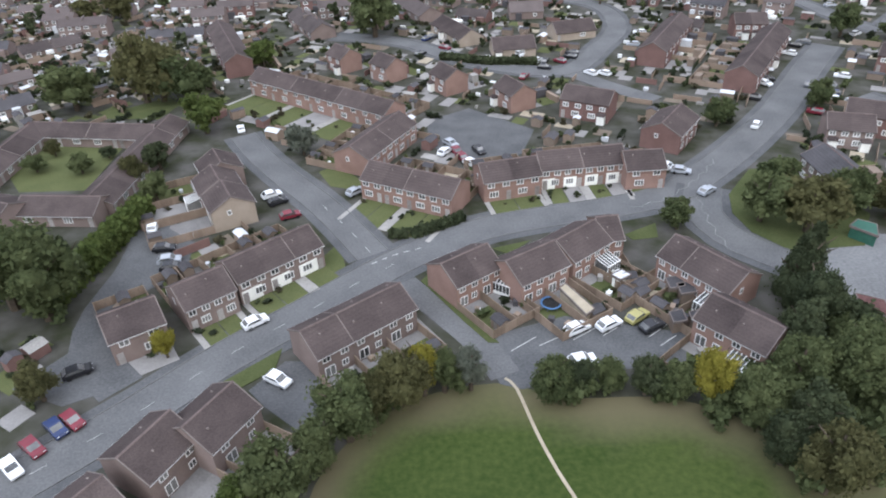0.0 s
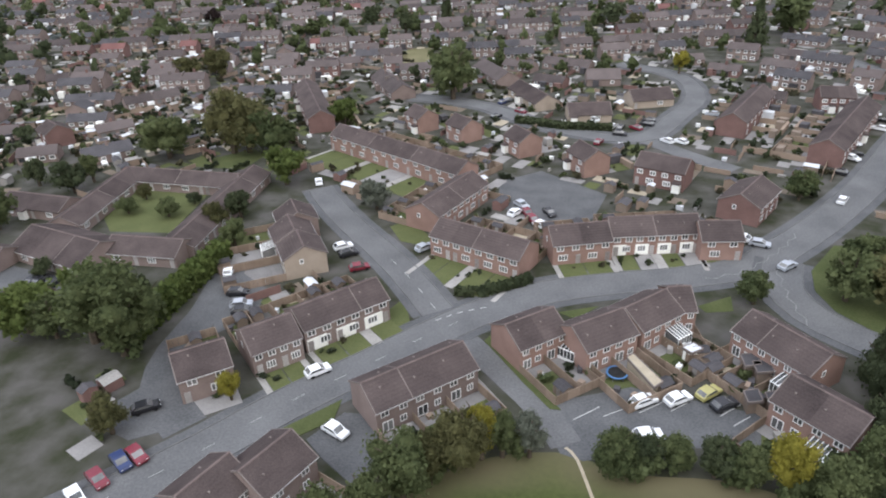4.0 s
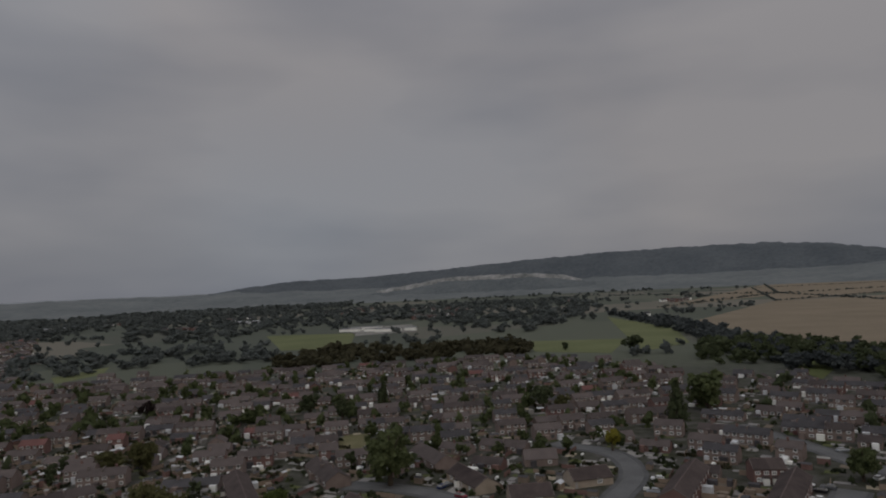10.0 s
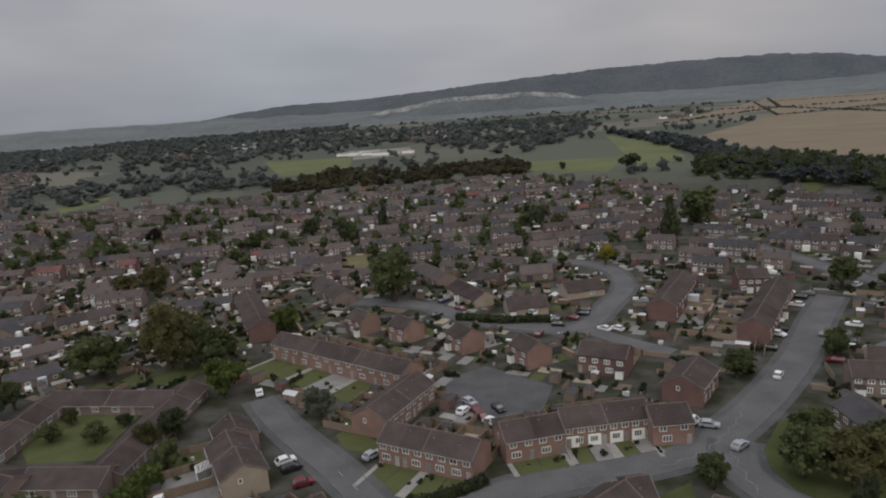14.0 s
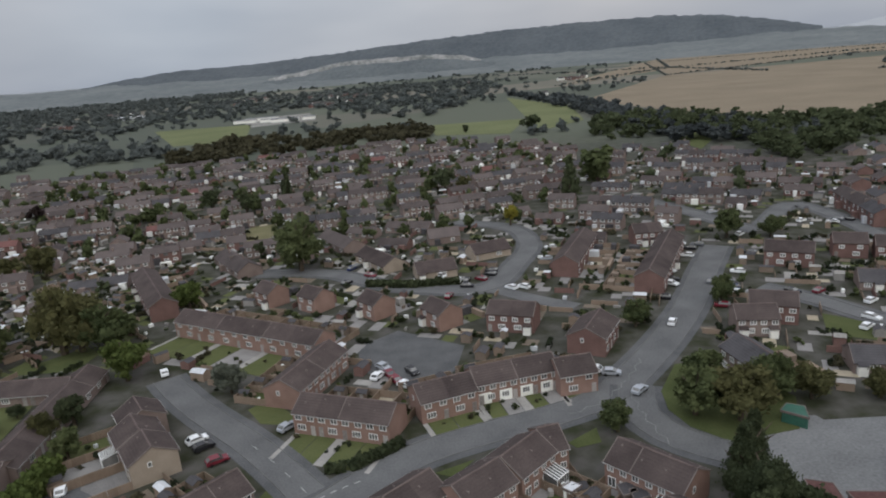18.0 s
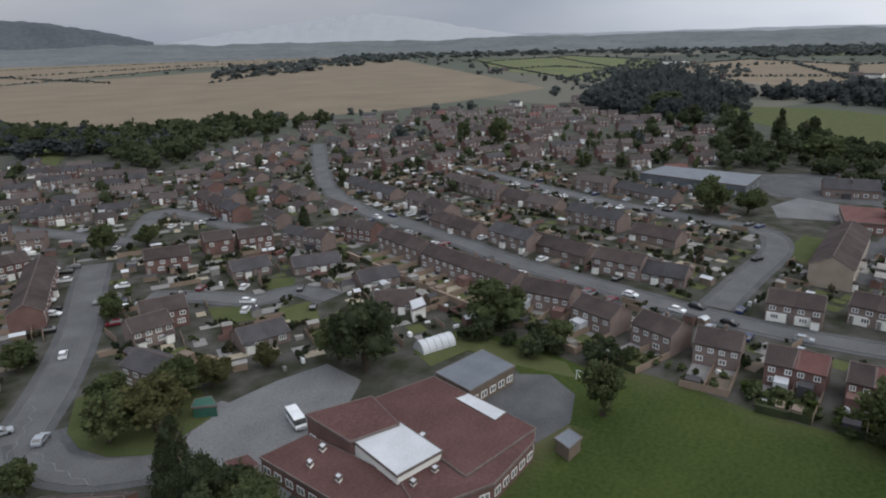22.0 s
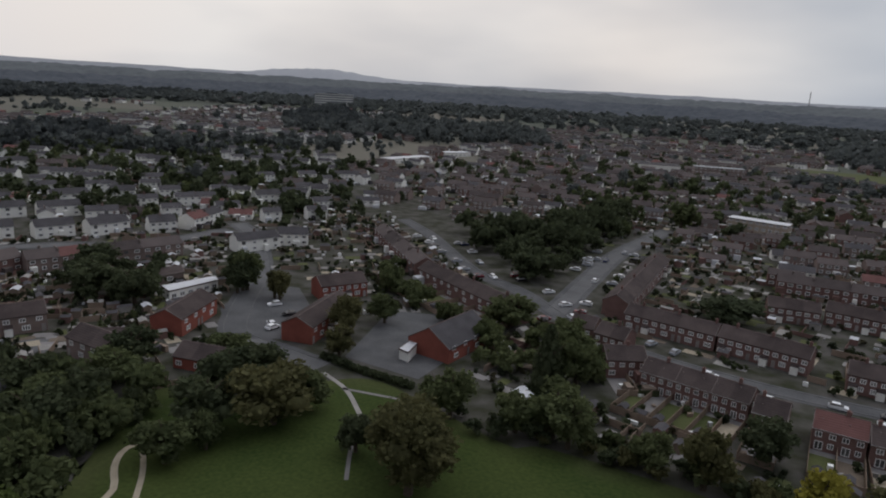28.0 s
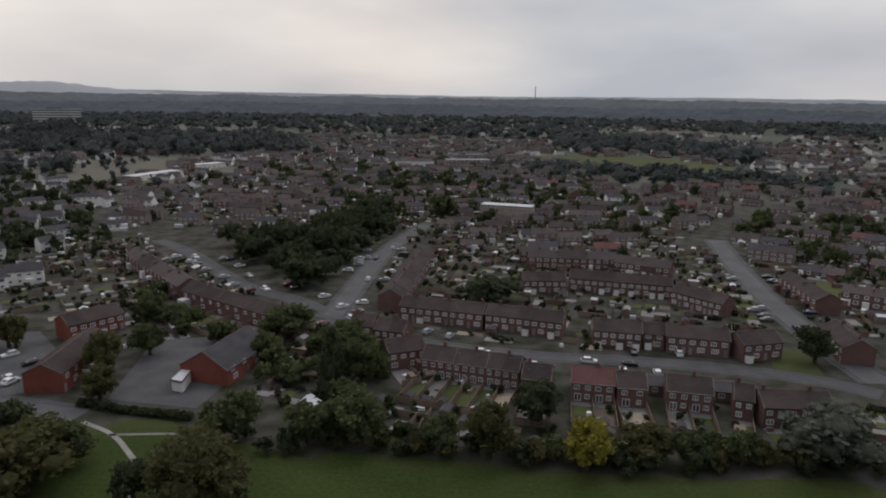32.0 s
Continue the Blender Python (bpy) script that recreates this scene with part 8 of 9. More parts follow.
block([(81.3, 50.7), (77.8, 43.9), (94.7, 39.7), (91.3, 38.4), (78.2, 39.3), (67.5, 45.7), (72.8, 53.3)], 3.6, 'brick_red', 'felt_red', 'brick classroom wing with red felt roof', category='school')
block([(77, 75.3), (87.5, 69), (82.3, 59.5), (74.3, 63.5)], 5.6, 'brick_red', 'felt_red', 'taller brick school block with red felt roof', category='school')
block([(75.3, 64.1), (83.1, 59.5), (79.6, 49.3), (70.9, 51.9)], 5.2, 'render', 'felt_white', 'school hall with white membrane roof and high windows', category='school', bays=1.6)
block([(104.1, 65.1), (117.6, 61.7), (114, 52.6), (101, 55.6)], 3.9, 'shed', 'metal_grey', 'dark classroom building with grey metal roof', category='classroom')
block([(96.7, 56.2), (99.4, 55), (96.9, 46.3), (93.6, 46.8)], 4, 'brick_red', 'felt_white', 'small school annexe with white flat roof', category='school')
block([(95.5, 36.1), (99.1, 35.1), (97.7, 32.4), (93.7, 33)], 2.6, 'shed', 'metal_grey', 'small grey metal-roofed store shed', category='shed', bays=9)
block([(62.7, 80.2), (65.7, 78.4), (64.7, 74.9), (61.3, 76.1)], 3, 'shed', 'felt_red', 'low timber store with flat red-brown roof', category='shed', bays=9)
block([(72.6, 100.3), (74.8, 102), (76.9, 100.3), (75.3, 96.8)], 2.4, 'green_sheet', 'green_sheet', 'small shelter clad in green sheet', category='shelter', bays=99)
arch_tunnel(117.2, 78, 125.2, 74.1, 4.6, 2.6)
block([(135.1, 91.9), (139.3, 90.9), (135.1, 87.2), (130.6, 88.2)], 3.4, 'render', 'felt_white', 'white outbuilding beside gardens', category='outbuilding', bays=9)
block([(72.2, 68.5), (73.2, 68.6), (73, 67.5), (71.8, 67.4)], 4.3, 'render', 'felt_white', 'small white roof light on a school', category='roof light', bays=99, lip=0.05, base=3.3)
block([(67.9, 67.4), (68.8, 67.5), (68.6, 66.5), (67.5, 66.3)], 4.3, 'render', 'felt_white', 'small white roof light on a school', category='roof light', bays=99, lip=0.05, base=3.3)
block([(67.1, 60.9), (68, 61), (67.8, 60), (66.8, 59.9)], 4.3, 'render', 'felt_white', 'small white roof light on a school', category='roof light', bays=99, lip=0.05, base=3.3)
block([(82.9, 55.7), (84, 55.7), (83.7, 54.7), (82.4, 54.7)], 4.3, 'render', 'felt_white', 'small white roof light on a school', category='roof light', bays=99, lip=0.05, base=3.3)
block([(76.2, 49.1), (77.1, 49), (76.9, 48.1), (75.8, 48.2)], 4.3, 'render', 'felt_white', 'small white roof light on a school', category='roof light', bays=99, lip=0.05, base=3.3)
block([(71.7, 50.2), (72.6, 50.2), (72.4, 49.3), (71.4, 49.3)], 4.3, 'render', 'felt_white', 'small white roof light on a school', category='roof light', bays=99, lip=0.05, base=3.3)

# the care home round a courtyard
terrace(-85.1, 158.0, -9.1, 4, 8.20, 8.4, 2.70, 4.70, 'wing', True)
terrace(-101.5, 145.1, 89.1, 4, 7.73, 8.4, 2.70, 4.70, 'wing', True)
terrace(-68.8, 140.9, 85.6, 5, 8.34, 8.4, 2.70, 4.70, 'wing', True)
terrace(-76.1, 120.3, -6.2, 2, 8.40, 8.4, 2.70, 4.70, 'wing', True)
terrace(-94.3, 120.2, -21.5, 3, 7.20, 13.0, 2.70, 5.60, 'wing', True)
terrace(-115.0, 142.4, -11.9, 2, 9.25, 8.4, 2.70, 4.70, 'wing', False)
terrace(-111.1, 116.2, -11.5, 2, 6.02, 8.4, 2.70, 4.70, 'wing', False)
terrace(-142.7, 192.4, -40.0, 1, 9.0, 8.0, 4.80, 7.10, 'red', False)
patch('courtyard', [(-97.3, 138.5), (-100.3, 156.8), (-77.0, 153.7), (-77.1, 131.2), (-91.9, 131.6)], 'lawn', 0.04, 'green lawn in a courtyard garden', 'lawn')
patch('car_park', [(-107.5, 110.0), (-104.4, 115.2), (-89.0, 110.5), (-83.3, 108.5), (-85.3, 101.1), (-99.4, 105.3), (-104.5, 106.2)], 'tarmac', 0.047, 'tarmac parking court of a care home', 'car park')
car(-95.4, 109.0, 78, 'black')
car(-93.7, 108.8, 78, 'black')
car(-90.6, 108.5, 78, 'black')
tree(-92.4, 141.3, 3.4, 5.0, 'leaf')
tree(-91.8, 149.5, 2.6, 5.0, 'leaf_olive')
tree(-81.2, 139.5, 3.6, 5.5, 'leaf')
tree(-78.0, 147.0, 2.2, 3.5, 'leaf_dark')
tree(-66.3, 133.5, 3.2, 8.0, 'leaf_olive')
tree(-62.9, 138.5, 3.6, 8.5, 'leaf_dark')
tree(-59.3, 124.7, 3.8, 7.5, 'leaf')
tree(-126.5, 158.2, 3.6, 9.0, 'leaf_dark')
tree(-113.6, 153.6, 5.0, 10.0, 'leaf_dark')
tree(-112.5, 160.9, 3.0, 9.0, 'leaf')
tree(-119.8, 132.1, 6.0, 12.0, 'leaf')
tree(-85.2, 92.0, 6.5, 11.0, 'leaf_light')
tree(-79.2, 90.6, 5.0, 9.0, 'leaf')
tree(-69.7, 93.3, 5.5, 10.0, 'leaf')
tree(-63.8, 91.1, 4.6, 9.0, 'leaf_light')
tree(-65.2, 96.3, 1.8, 9.0, 'conifer')
tree(-94.6, 110.6, 2.4, 5.0, 'leaf_dark')
patch('lawn', [(-93.2, 172.8), (-76.3, 186.6), (-71.2, 180.4), (-74, 169.9)], 'lawn', 0.04, 'green lawn behind the care home', 'lawn')
patch('drive', [(-78.3, 97.6), (-76, 105.4), (-69.5, 104.9), (-69.3, 102.1), (-74.8, 91)], 'tarmac', 0.045, 'tarmac drive of the care home', 'drive')

# the upper school and its neighbours
block([(432.2, -63.8), (442.2, -99.5), (396.1, -97.7), (389.6, -62.8)], 9.5, 'metal_grey', 'felt_white', 'tall grey sports hall with white roof', category='sports hall', bays=90)
block([(435.8, -107.5), (440.1, -114.6), (403.5, -112.7), (394.8, -97.6)], 4, 'render', 'felt_white', 'low white changing block beside a sports hall', category='building', bays=5)
block([(301.1, -38), (298.9, -54.2), (331.7, -59), (333.3, -42.4)], 9.3, 'render', 'metal_grey', 'three-storey cream school block with window bands', category='school', floors=3, bays=2.2)
block([(315.8, -57.8), (319.1, -91.1), (348.3, -94.8), (346.5, -67.3)], 6.5, 'brick_brown', 'metal_grey', 'two-storey school block in grey cladding', category='school', floors=2)
block([(318.7, -90.9), (291.7, -89.2), (288.2, -77.8), (314, -79.3)], 3.5, 'brick_brown', 'metal_grey', 'low school wing with grey roof', category='school')
block([(340.6, -104.2), (338.7, -114.2), (306.9, -108.1), (306.8, -95.6)], 4.2, 'brick_brown', 'felt_white', 'classroom block with white roof', category='school')
block([(337.4, -120.4), (337.3, -129.6), (309.3, -123.8), (308.7, -112.8)], 4.2, 'brick_brown', 'felt_white', 'classroom block with white roof', category='school')
block([(367.7, -109.2), (369.3, -123.7), (345.2, -118.2), (344.2, -104.1)], 6, 'brick_brown', 'metal_grey', 'two-storey school block with a grey roof', category='school', floors=2)
block([(370.3, -130.2), (372.1, -145), (345.5, -136.4), (344.3, -122.8)], 6, 'brick_brown', 'metal_grey', 'two-storey school block with a grey roof', category='school', floors=2)
terrace(225.9, -2.9, -5.4, 5, 8.85, 11.0, 6.50, 9.50, 'buff', False)
block([(244.7, -74.9), (232.2, -81.6), (237.5, -94.3), (251, -98.3), (245, -84.1)], 3.2, 'render', 'felt_white', 'shop parade canopy with white edge', category='shop')
terrace(234.8, -85.9, -50.9, 3, 7.57, 11.0, 5.00, 8.50, 'buff', False)
block([(226.1, -12.5), (225.2, -17.9), (219.4, -17.4), (220.4, -12.1)], 2.5, 'concrete', 'concrete', 'flat-roofed pale concrete lock-up garage', category='garage', bays=9)
block([(217.3, -11.9), (216.3, -17.1), (210.9, -16.6), (211.9, -11.5)], 2.5, 'concrete', 'concrete', 'flat-roofed pale concrete lock-up garage', category='garage', bays=9)
block([(251.7, -16.3), (250.8, -22.3), (243.8, -21.6), (244.7, -15.7)], 2.5, 'concrete', 'concrete', 'flat-roofed pale concrete lock-up garage', category='garage', bays=9)
block([(241.7, -15.5), (240.7, -21.3), (234.2, -20.6), (235.1, -14.9)], 2.5, 'concrete', 'concrete', 'flat-roofed pale concrete lock-up garage', category='garage', bays=9)
block([(233, -14.8), (232.1, -20.4), (226, -19.7), (226.9, -14.3)], 2.5, 'concrete', 'concrete', 'flat-roofed pale concrete lock-up garage', category='garage', bays=9)
block([(252.9, -22.5), (252, -34.9), (245.5, -33.9), (246.4, -22)], 2.6, 'render', 'felt_white', 'row of lock-up garages with pale doors', category='garage', bays=9)
block([(322.8, 83.3), (345.8, 76.9), (339.2, 32.1), (310.8, 34.8)], 5, 'metal_grey', 'metal_grey', 'wide low grey depot with sheet roof', category='warehouse', bays=9)
far_row(333.2, -3.8, -83.4, 3, 7.00, 13.0, 4.00, 7.50, 'grey')
block([(293, -0.7), (294.2, -17.8), (270.1, -18.3), (267.9, -3.2)], 4, 'brick_red', 'tile_red', 'low brick building with red-brown roof', category='building')
patch('yard', [(299.1, 23.2), (319.6, 14.6), (312, -3.2), (284.1, -1.2), (280.6, 19.2)], 'pale_asphalt', 0.06, 'pale worn asphalt yard', 'yard')

wood([(3594.9, -2494.1), (4686.8, -3929.8), (4406.2, -4785.4), (2533.1, -3628.5), (1470.9, -2038.8), (1616.9, -1729.1), (1349.4, -1127.6), (1320.7, -912.0)], 20, 9, 14, kind='wood_haze_blue', seed=141)
wood([(673.8, -461.9), (691.0, -545.4), (581.3, -552.9), (496.5, -465.1), (512.4, -408.2), (497.1, -339.0)], 12, 6, 12, kind='wood_haze_blue', seed=142)
wood([(752.4, -1042.9), (856.5, -1409.8), (595.8, -1077.2), (489.5, -836.9), (540.3, -774.2)], 11, 6, 12, kind='wood_haze_blue', seed=143)

# hall, flats and long roofs
terrace(61.0, -159.4, -102.9, 2, 9.94, 13.0, 4.20, 8.20, 'hall', False)
block([(69.1, -145.1), (69.1, -153.7), (66.8, -151), (66.1, -144)], 2.8, 'render', 'felt_white', 'cream lean-to porch of a hall', category='porch', bays=9)
block([(154.9, -152.6), (149.1, -169.4), (145.2, -166.5), (149, -149.6)], 3.2, 'render', 'felt_white', 'long low building with white flat roof', category='building')
block([(180.9, -173.9), (178.2, -179.6), (173.1, -175.6), (175.9, -170)], 2.6, 'brick_brown', 'felt_white', 'garage with pale flat roof', category='garage', bays=9)
block([(171, -164.6), (167.6, -173.9), (160.9, -168.1), (164.3, -159.3)], 3, 'brick_brown', 'tile_brown', 'low brown brick garage block', category='garage', bays=9)
for x, y, w in ((-150, 1110, 34), (-112, 1092, 26), (-86, 1070, 40), (-50, 1075, 18), (-128, 1145, 50)):
    block([(x - w / 2, y - 5), (x + w / 2, y - 9), (x + w / 2 + 2, y + 9), (x - w / 2 + 2, y + 13)], 4.5, 'render', 'metal_grey', 'pale low works building in a far clearing', bays=99)
office_block(952, -1541, -148.3, 98, 20, 33)
block([(-380, -4186), (-376, -4186), (-376, -4190), (-380, -4190)], 146, 'concrete', 'concrete', 'slender distant tower above the horizon', category='tower', bays=99)
block([(80, -666.5), (36.7, -674.1), (40.9, -697.8), (84.2, -690.1)], 7, 'render', 'tile_grey', 'pale hall with wide roof among terraces', bays=5)
block([(24, -665.3), (-19.5, -672.9), (-16.8, -688.7), (26.7, -681.1)], 9, 'brick_brown', 'metal_grey', 'long three-storey flats with flat roof', floors=3, bays=4)
block([(-6.2, -386.8), (-34.9, -379.2), (-37.5, -388.8), (-8.7, -396.5)], 8.5, 'brick_buff', 'felt_white', 'pale three-storey flats with flat roof', floors=3, bays=3)
block([(266.4, -525.4), (249.6, -577.4), (262.9, -581.7), (279.8, -529.8)], 4, 'render', 'felt_white', 'long low white-roofed school building', bays=5)
block([(256.1, -624.6), (238.2, -649.4), (249.5, -657.6), (267.5, -632.8)], 4, 'render', 'felt_white', 'long low white-roofed school building', bays=5)
block([(-959.8, 1643.6), (-897.1, 1732.7), (-946.2, 1767.2), (-1008.9, 1678.1)], 9, 'felt_white', 'metal_grey', 'distant long white warehouse with grey roof', bays=99)
block([(-493.8, 1576.9), (-434.6, 1573.5), (-431.7, 1623.4), (-490.9, 1626.8)], 6, 'felt_white', 'felt_white', 'distant long white warehouse with grey roof', bays=99)
block([(-471.3, 4183.8), (5.7, 4025), (31, 4100.9), (-446.1, 4259.7)], 10, 'felt_white', 'metal_grey', 'distant pale warehouse beyond the woods', bays=99)
block([(102.3, 5636.2), (597.4, 3635.1), (675, 3654.3), (180, 5655.4)], 10, 'concrete', 'concrete', 'distant pale concrete quarry works', bays=99)

# front clutter, markings
patch('bay_line', [(9.44, 74.14), (13.44, 77.04), (13.36, 77.16), (9.36, 74.26)], 'paint', 0.056, 'white painted parking bay line', 'road marking')
patch('bay_line', [(18.94, 76.04), (22.94, 78.64), (22.86, 78.76), (18.86, 76.16)], 'paint', 0.056, 'white painted parking bay line', 'road marking')
patch('bay_line', [(23.54, 76.64), (26.94, 79.04), (26.86, 79.16), (23.46, 76.76)], 'paint', 0.056, 'white painted parking bay line', 'road marking')
patch('bay_line', [(13.73, 75.04), (17.93, 77.34), (17.87, 77.46), (13.67, 75.16)], 'paint', 0.056, 'white painted parking bay line', 'road marking')
patch('bay_line', [(30.24, 75.94), (33.74, 78.54), (33.66, 78.66), (30.16, 76.06)], 'paint', 0.056, 'white painted parking bay line', 'road marking')
patch('bay_line', [(31.44, 73.94), (34.34, 76.04), (34.26, 76.16), (31.36, 74.06)], 'paint', 0.056, 'white painted parking bay line', 'road marking')
patch('bay_line', [(32.55, 71.95), (33.85, 73.45), (33.75, 73.55), (32.45, 72.05)], 'paint', 0.056, 'white painted parking bay line', 'road marking')
trampoline(16.8, 84.2)
block([(18.5, 85.7), (19.6, 86.7), (22.6, 80.6), (21.2, 79.2)], 2.3, 'gravel', 'gravel', 'long low tan-roofed garden room', category='garden room', bays=9)
block([(27.6, 89), (29.3, 90), (30.3, 88.8), (28.6, 87.8)], 2.2, 'render', 'felt_white', 'white garden canopy over seats', category='canopy', bays=9)
conservatory(9.9, 88.9, -35)
block([(35.9, 87.2), (38.1, 87.6), (38, 85.2), (35.8, 84.7)], 2.3, 'shed', 'tile_grey', 'dark timber garden shed with flat roof', category='shed', bays=9)
block([(37.2, 85.5), (39.4, 86), (39.3, 83.6), (37.1, 83.2)], 2.3, 'shed', 'tile_grey', 'dark timber garden shed with flat roof', category='shed', bays=9)
block([(36.8, 78.4), (38.7, 78.9), (38.5, 76.7), (36.7, 76.3)], 2.3, 'shed', 'tile_grey', 'dark timber garden shed with flat roof', category='shed', bays=9)
block([(33.9, 78.6), (35.7, 79.1), (35.6, 76.9), (33.8, 76.5)], 2.3, 'shed', 'tile_grey', 'dark timber garden shed with flat roof', category='shed', bays=9)

# school yards, courts and verges further off
patch('yard', [(365.8, -41.3), (371.4, -112.3), (311.3, -132.2), (280.2, -130.7), (285.2, -87.8), (294.6, -35)], 'tarmac', 0.05, 'grey tarmac yard round school blocks', 'yard')
patch('yard', [(258.3, -6.9), (264.4, -37.4), (226.4, -37.1), (212.1, -32.5), (211.5, -5.1)], 'tarmac', 0.052, 'tarmac yard with lock-up garages', 'yard')
patch('verge', [(252.3, -41.3), (256, -57.4), (234.1, -62), (220.1, -51.9), (219.8, -37.4)], 'rough_grass', 0.05, 'rough grass behind shops', 'grass')
patch('yard', [(225.8, -68.9), (248.9, -107.5), (241.2, -113.9), (219.7, -91.1), (213, -70.9)], 'tarmac', 0.05, 'tarmac forecourt of a shop parade', 'yard')
hedge([(283.3, -14.8), (279.1, -50.1), (274, -84.6), (267.9, -105.9), (249.2, -117.3)], 2.2, 2.6, 'leaf_dark')
block([(243.4, -55.1), (244.6, -67.4), (226.8, -68.4), (224.4, -57.4)], 4, 'brick_brown', 'green_felt', 'low hall with a faded green flat roof', category='hall')
patch('yard', [(363, 46.5), (391.7, -12.7), (365.8, -42.8), (314.8, -37.2), (319.4, 24.9)], 'tarmac', 0.048, 'grey tarmac depot yard', 'yard')
patch('court', [(165.3, -88), (160.1, -104.5), (152, -112.3), (144.9, -105.8), (148.6, -92.4), (155.3, -87.4)], 'asphalt', 0.05, 'asphalt court between houses', 'road')
terrace(134.1, -90.8, -111.8, 2, 5.51, 8.2, 2.80, 5.00, 'grey', False)
terrace(134.7, -114.8, -145.1, 1, 7.65, 8.2, 2.80, 5.40, 'brown', False)
terrace(136.7, -74.1, -137.2, 2, 4.21, 8.2, 5.00, 7.30, 'buff', False)
hedge([(86.2, -135.9), (71.3, -132.6), (58.6, -131)], 1.3, 1.3, 'leaf_dark')
tree(92.6, -109.7, 8.1, 11.6, 'leaf_dark')
tree(77.4, -105.7, 8.7, 13.3, 'leaf_olive')
tree(74.5, -112.1, 6.0, 9.4, 'leaf')
tree(85.7, -94.6, 7.6, 12.5, 'leaf_dark')
tree(104.7, -123.7, 6.7, 7.8, 'leaf')
tree(91.7, -118.5, 6.9, 9.9, 'leaf_dark')
tree(88.8, -151.9, 5.7, 13.4, 'leaf_olive')
tree(84.6, -166.7, 5.4, 9.7, 'leaf')
tree(124.9, -168.9, 3.6, 10.1, 'leaf_olive')
tree(138.1, -169.9, 6.5, 13.4, 'leaf_dark')
tree(56.4, -101.1, 4.4, 8.6, 'leaf_dark')
tree(44.4, -99.9, 8.1, 14.5, 'leaf_olive')
tree(137.6, -61.8, 7.3, 12.9, 'leaf_dark')
tree(140.8, -72.2, 4.9, 10.4, 'leaf')
tree(120.0, -50.7, 6.5, 10.3, 'leaf_dark')
tree(116.5, -67.7, 7.1, 11.7, 'leaf_dark')
tree(123.3, -85.8, 7.1, 12.5, 'leaf_dark')
tree(121.3, -109.4, 7.3, 10.1, 'leaf_dark')
tree(172.7, -143.4, 9.9, 13.1, 'leaf_dark')
tree(156.2, -143.0, 6.7, 12.4, 'leaf_dark')
tree(137.7, -166.8, 5.6, 11.9, 'leaf_dark')
patch('lawn', [(115.2, 78.1), (130.2, 78.4), (134.4, 59.8), (125.5, 37.5), (116.8, 24.5), (105.1, 29), (104.3, 40.2), (120.2, 55), (122.7, 67.9)], 'grass', 0.046, 'mown grass of the school grounds', 'lawn')
terrace(-45.8, 40.8, -137.4, 1, 6.34, 8.2, 4.60, 6.90, 'brown', garden=8)
terrace(-45.8, -154.0, -5.0, 1, 4.22, 7.0, 2.60, 3.60, 'grey', False)
terrace(-60.8, -151.6, -8.2, 1, 4.55, 7.0, 2.60, 3.60, 'grey', False)
terrace(-32.5, -150.5, -8.4, 1, 4.67, 7.0, 4.40, 6.60, 'red', False, chimney=True)
terrace(-52.9, -185.0, 170.0, 1, 5.86, 7.0, 4.60, 6.80, 'red', False)
wood([(32.6, -124.9), (13.9, -123.8), (-8.7, -120.9), (-30.5, -120.2), (-64.7, -124.6), (-84.5, -127), (-79.7, -118.7), (-40.1, -116.2), (-8.4, -116.5), (29, -119.5)], 4.2, 2.4, 4.2, kind='leaf_olive', seed=125, leaves=260)
wood([(30.8, -127.4), (14.2, -126.1), (-8.8, -123.1), (-30.9, -122.4), (-65.8, -126.9), (-85.9, -129.4), (-81.3, -121.5), (-40.7, -118.2), (-8.5, -118.8), (29.5, -121.6)], 5, 2.6, 4.6, kind='leaf', seed=126, leaves=260)

# districts
quarter([(-219.6, 328.6), (-121.9, 315.2), (-49.6, 322.1), (-0.5, 290.4), (-19.1, 258.4), (-48.3, 244.1), (-67.6, 205.7), (-111.2, 264.2), (-143.1, 237.9), (-136.8, 193.8)], 7, ['brown', 'brown', 'red', 'grey', 'buff'], seed=41, rows=13.5, eave=(2.4, 2.5, 2.6, 4.6))
quarter([(-348.5, 538.5), (-291.7, 591.1), (-143.7, 593.5), (-44.5, 596.6), (67.8, 618.5), (172.6, 502.6), (113.9, 331.8), (74.8, 281.6), (-0.5, 290.4), (-49.6, 322.1), (-121.9, 315.2), (-219.6, 328.6)], 7, ['brown', 'brown', 'red', 'grey', 'buff'], seed=42, rows=13, eave=(2.4, 2.5, 2.6, 4.6))
quarter([(167.3, 443.1), (231.6, 432.7), (234.2, 325.7), (247.3, 309.6), (169.6, 213.3), (140.2, 237), (88.9, 245.6)], -37, ['grey', 'brown', 'red'], rows=15, seed=43, eave=(2.5, 4.6))
quarter([(294.9, 356.3), (422.1, 356.9), (354.2, 276.2), (252.6, 205.8), (199.9, 156.9), (157.8, 167.1), (193.4, 234.5)], -112, ['brown', 'brown', 'red', 'grey', 'buff'], rows=15, seed=44, eave=(2.5, 4.6))
quarter([(389.2, 318.6), (508, 367.7), (520.2, 266.1), (431.8, 171.3), (323.4, 126.1), (298.5, 173.7), (315.3, 199.3), (292.1, 227.2)], -32, ['red', 'red', 'brown'], rows=19, seed=45, pitch=8)
quarter([(431.2, 397.6), (564.3, 355), (648.9, 215.3), (507.1, 83.6), (359.8, 58.7), (344.5, 118.1), (330.5, 172.2), (268.8, 232.4), (375.7, 324.9)], -54, ['red', 'brown'], rows=19, seed=46)
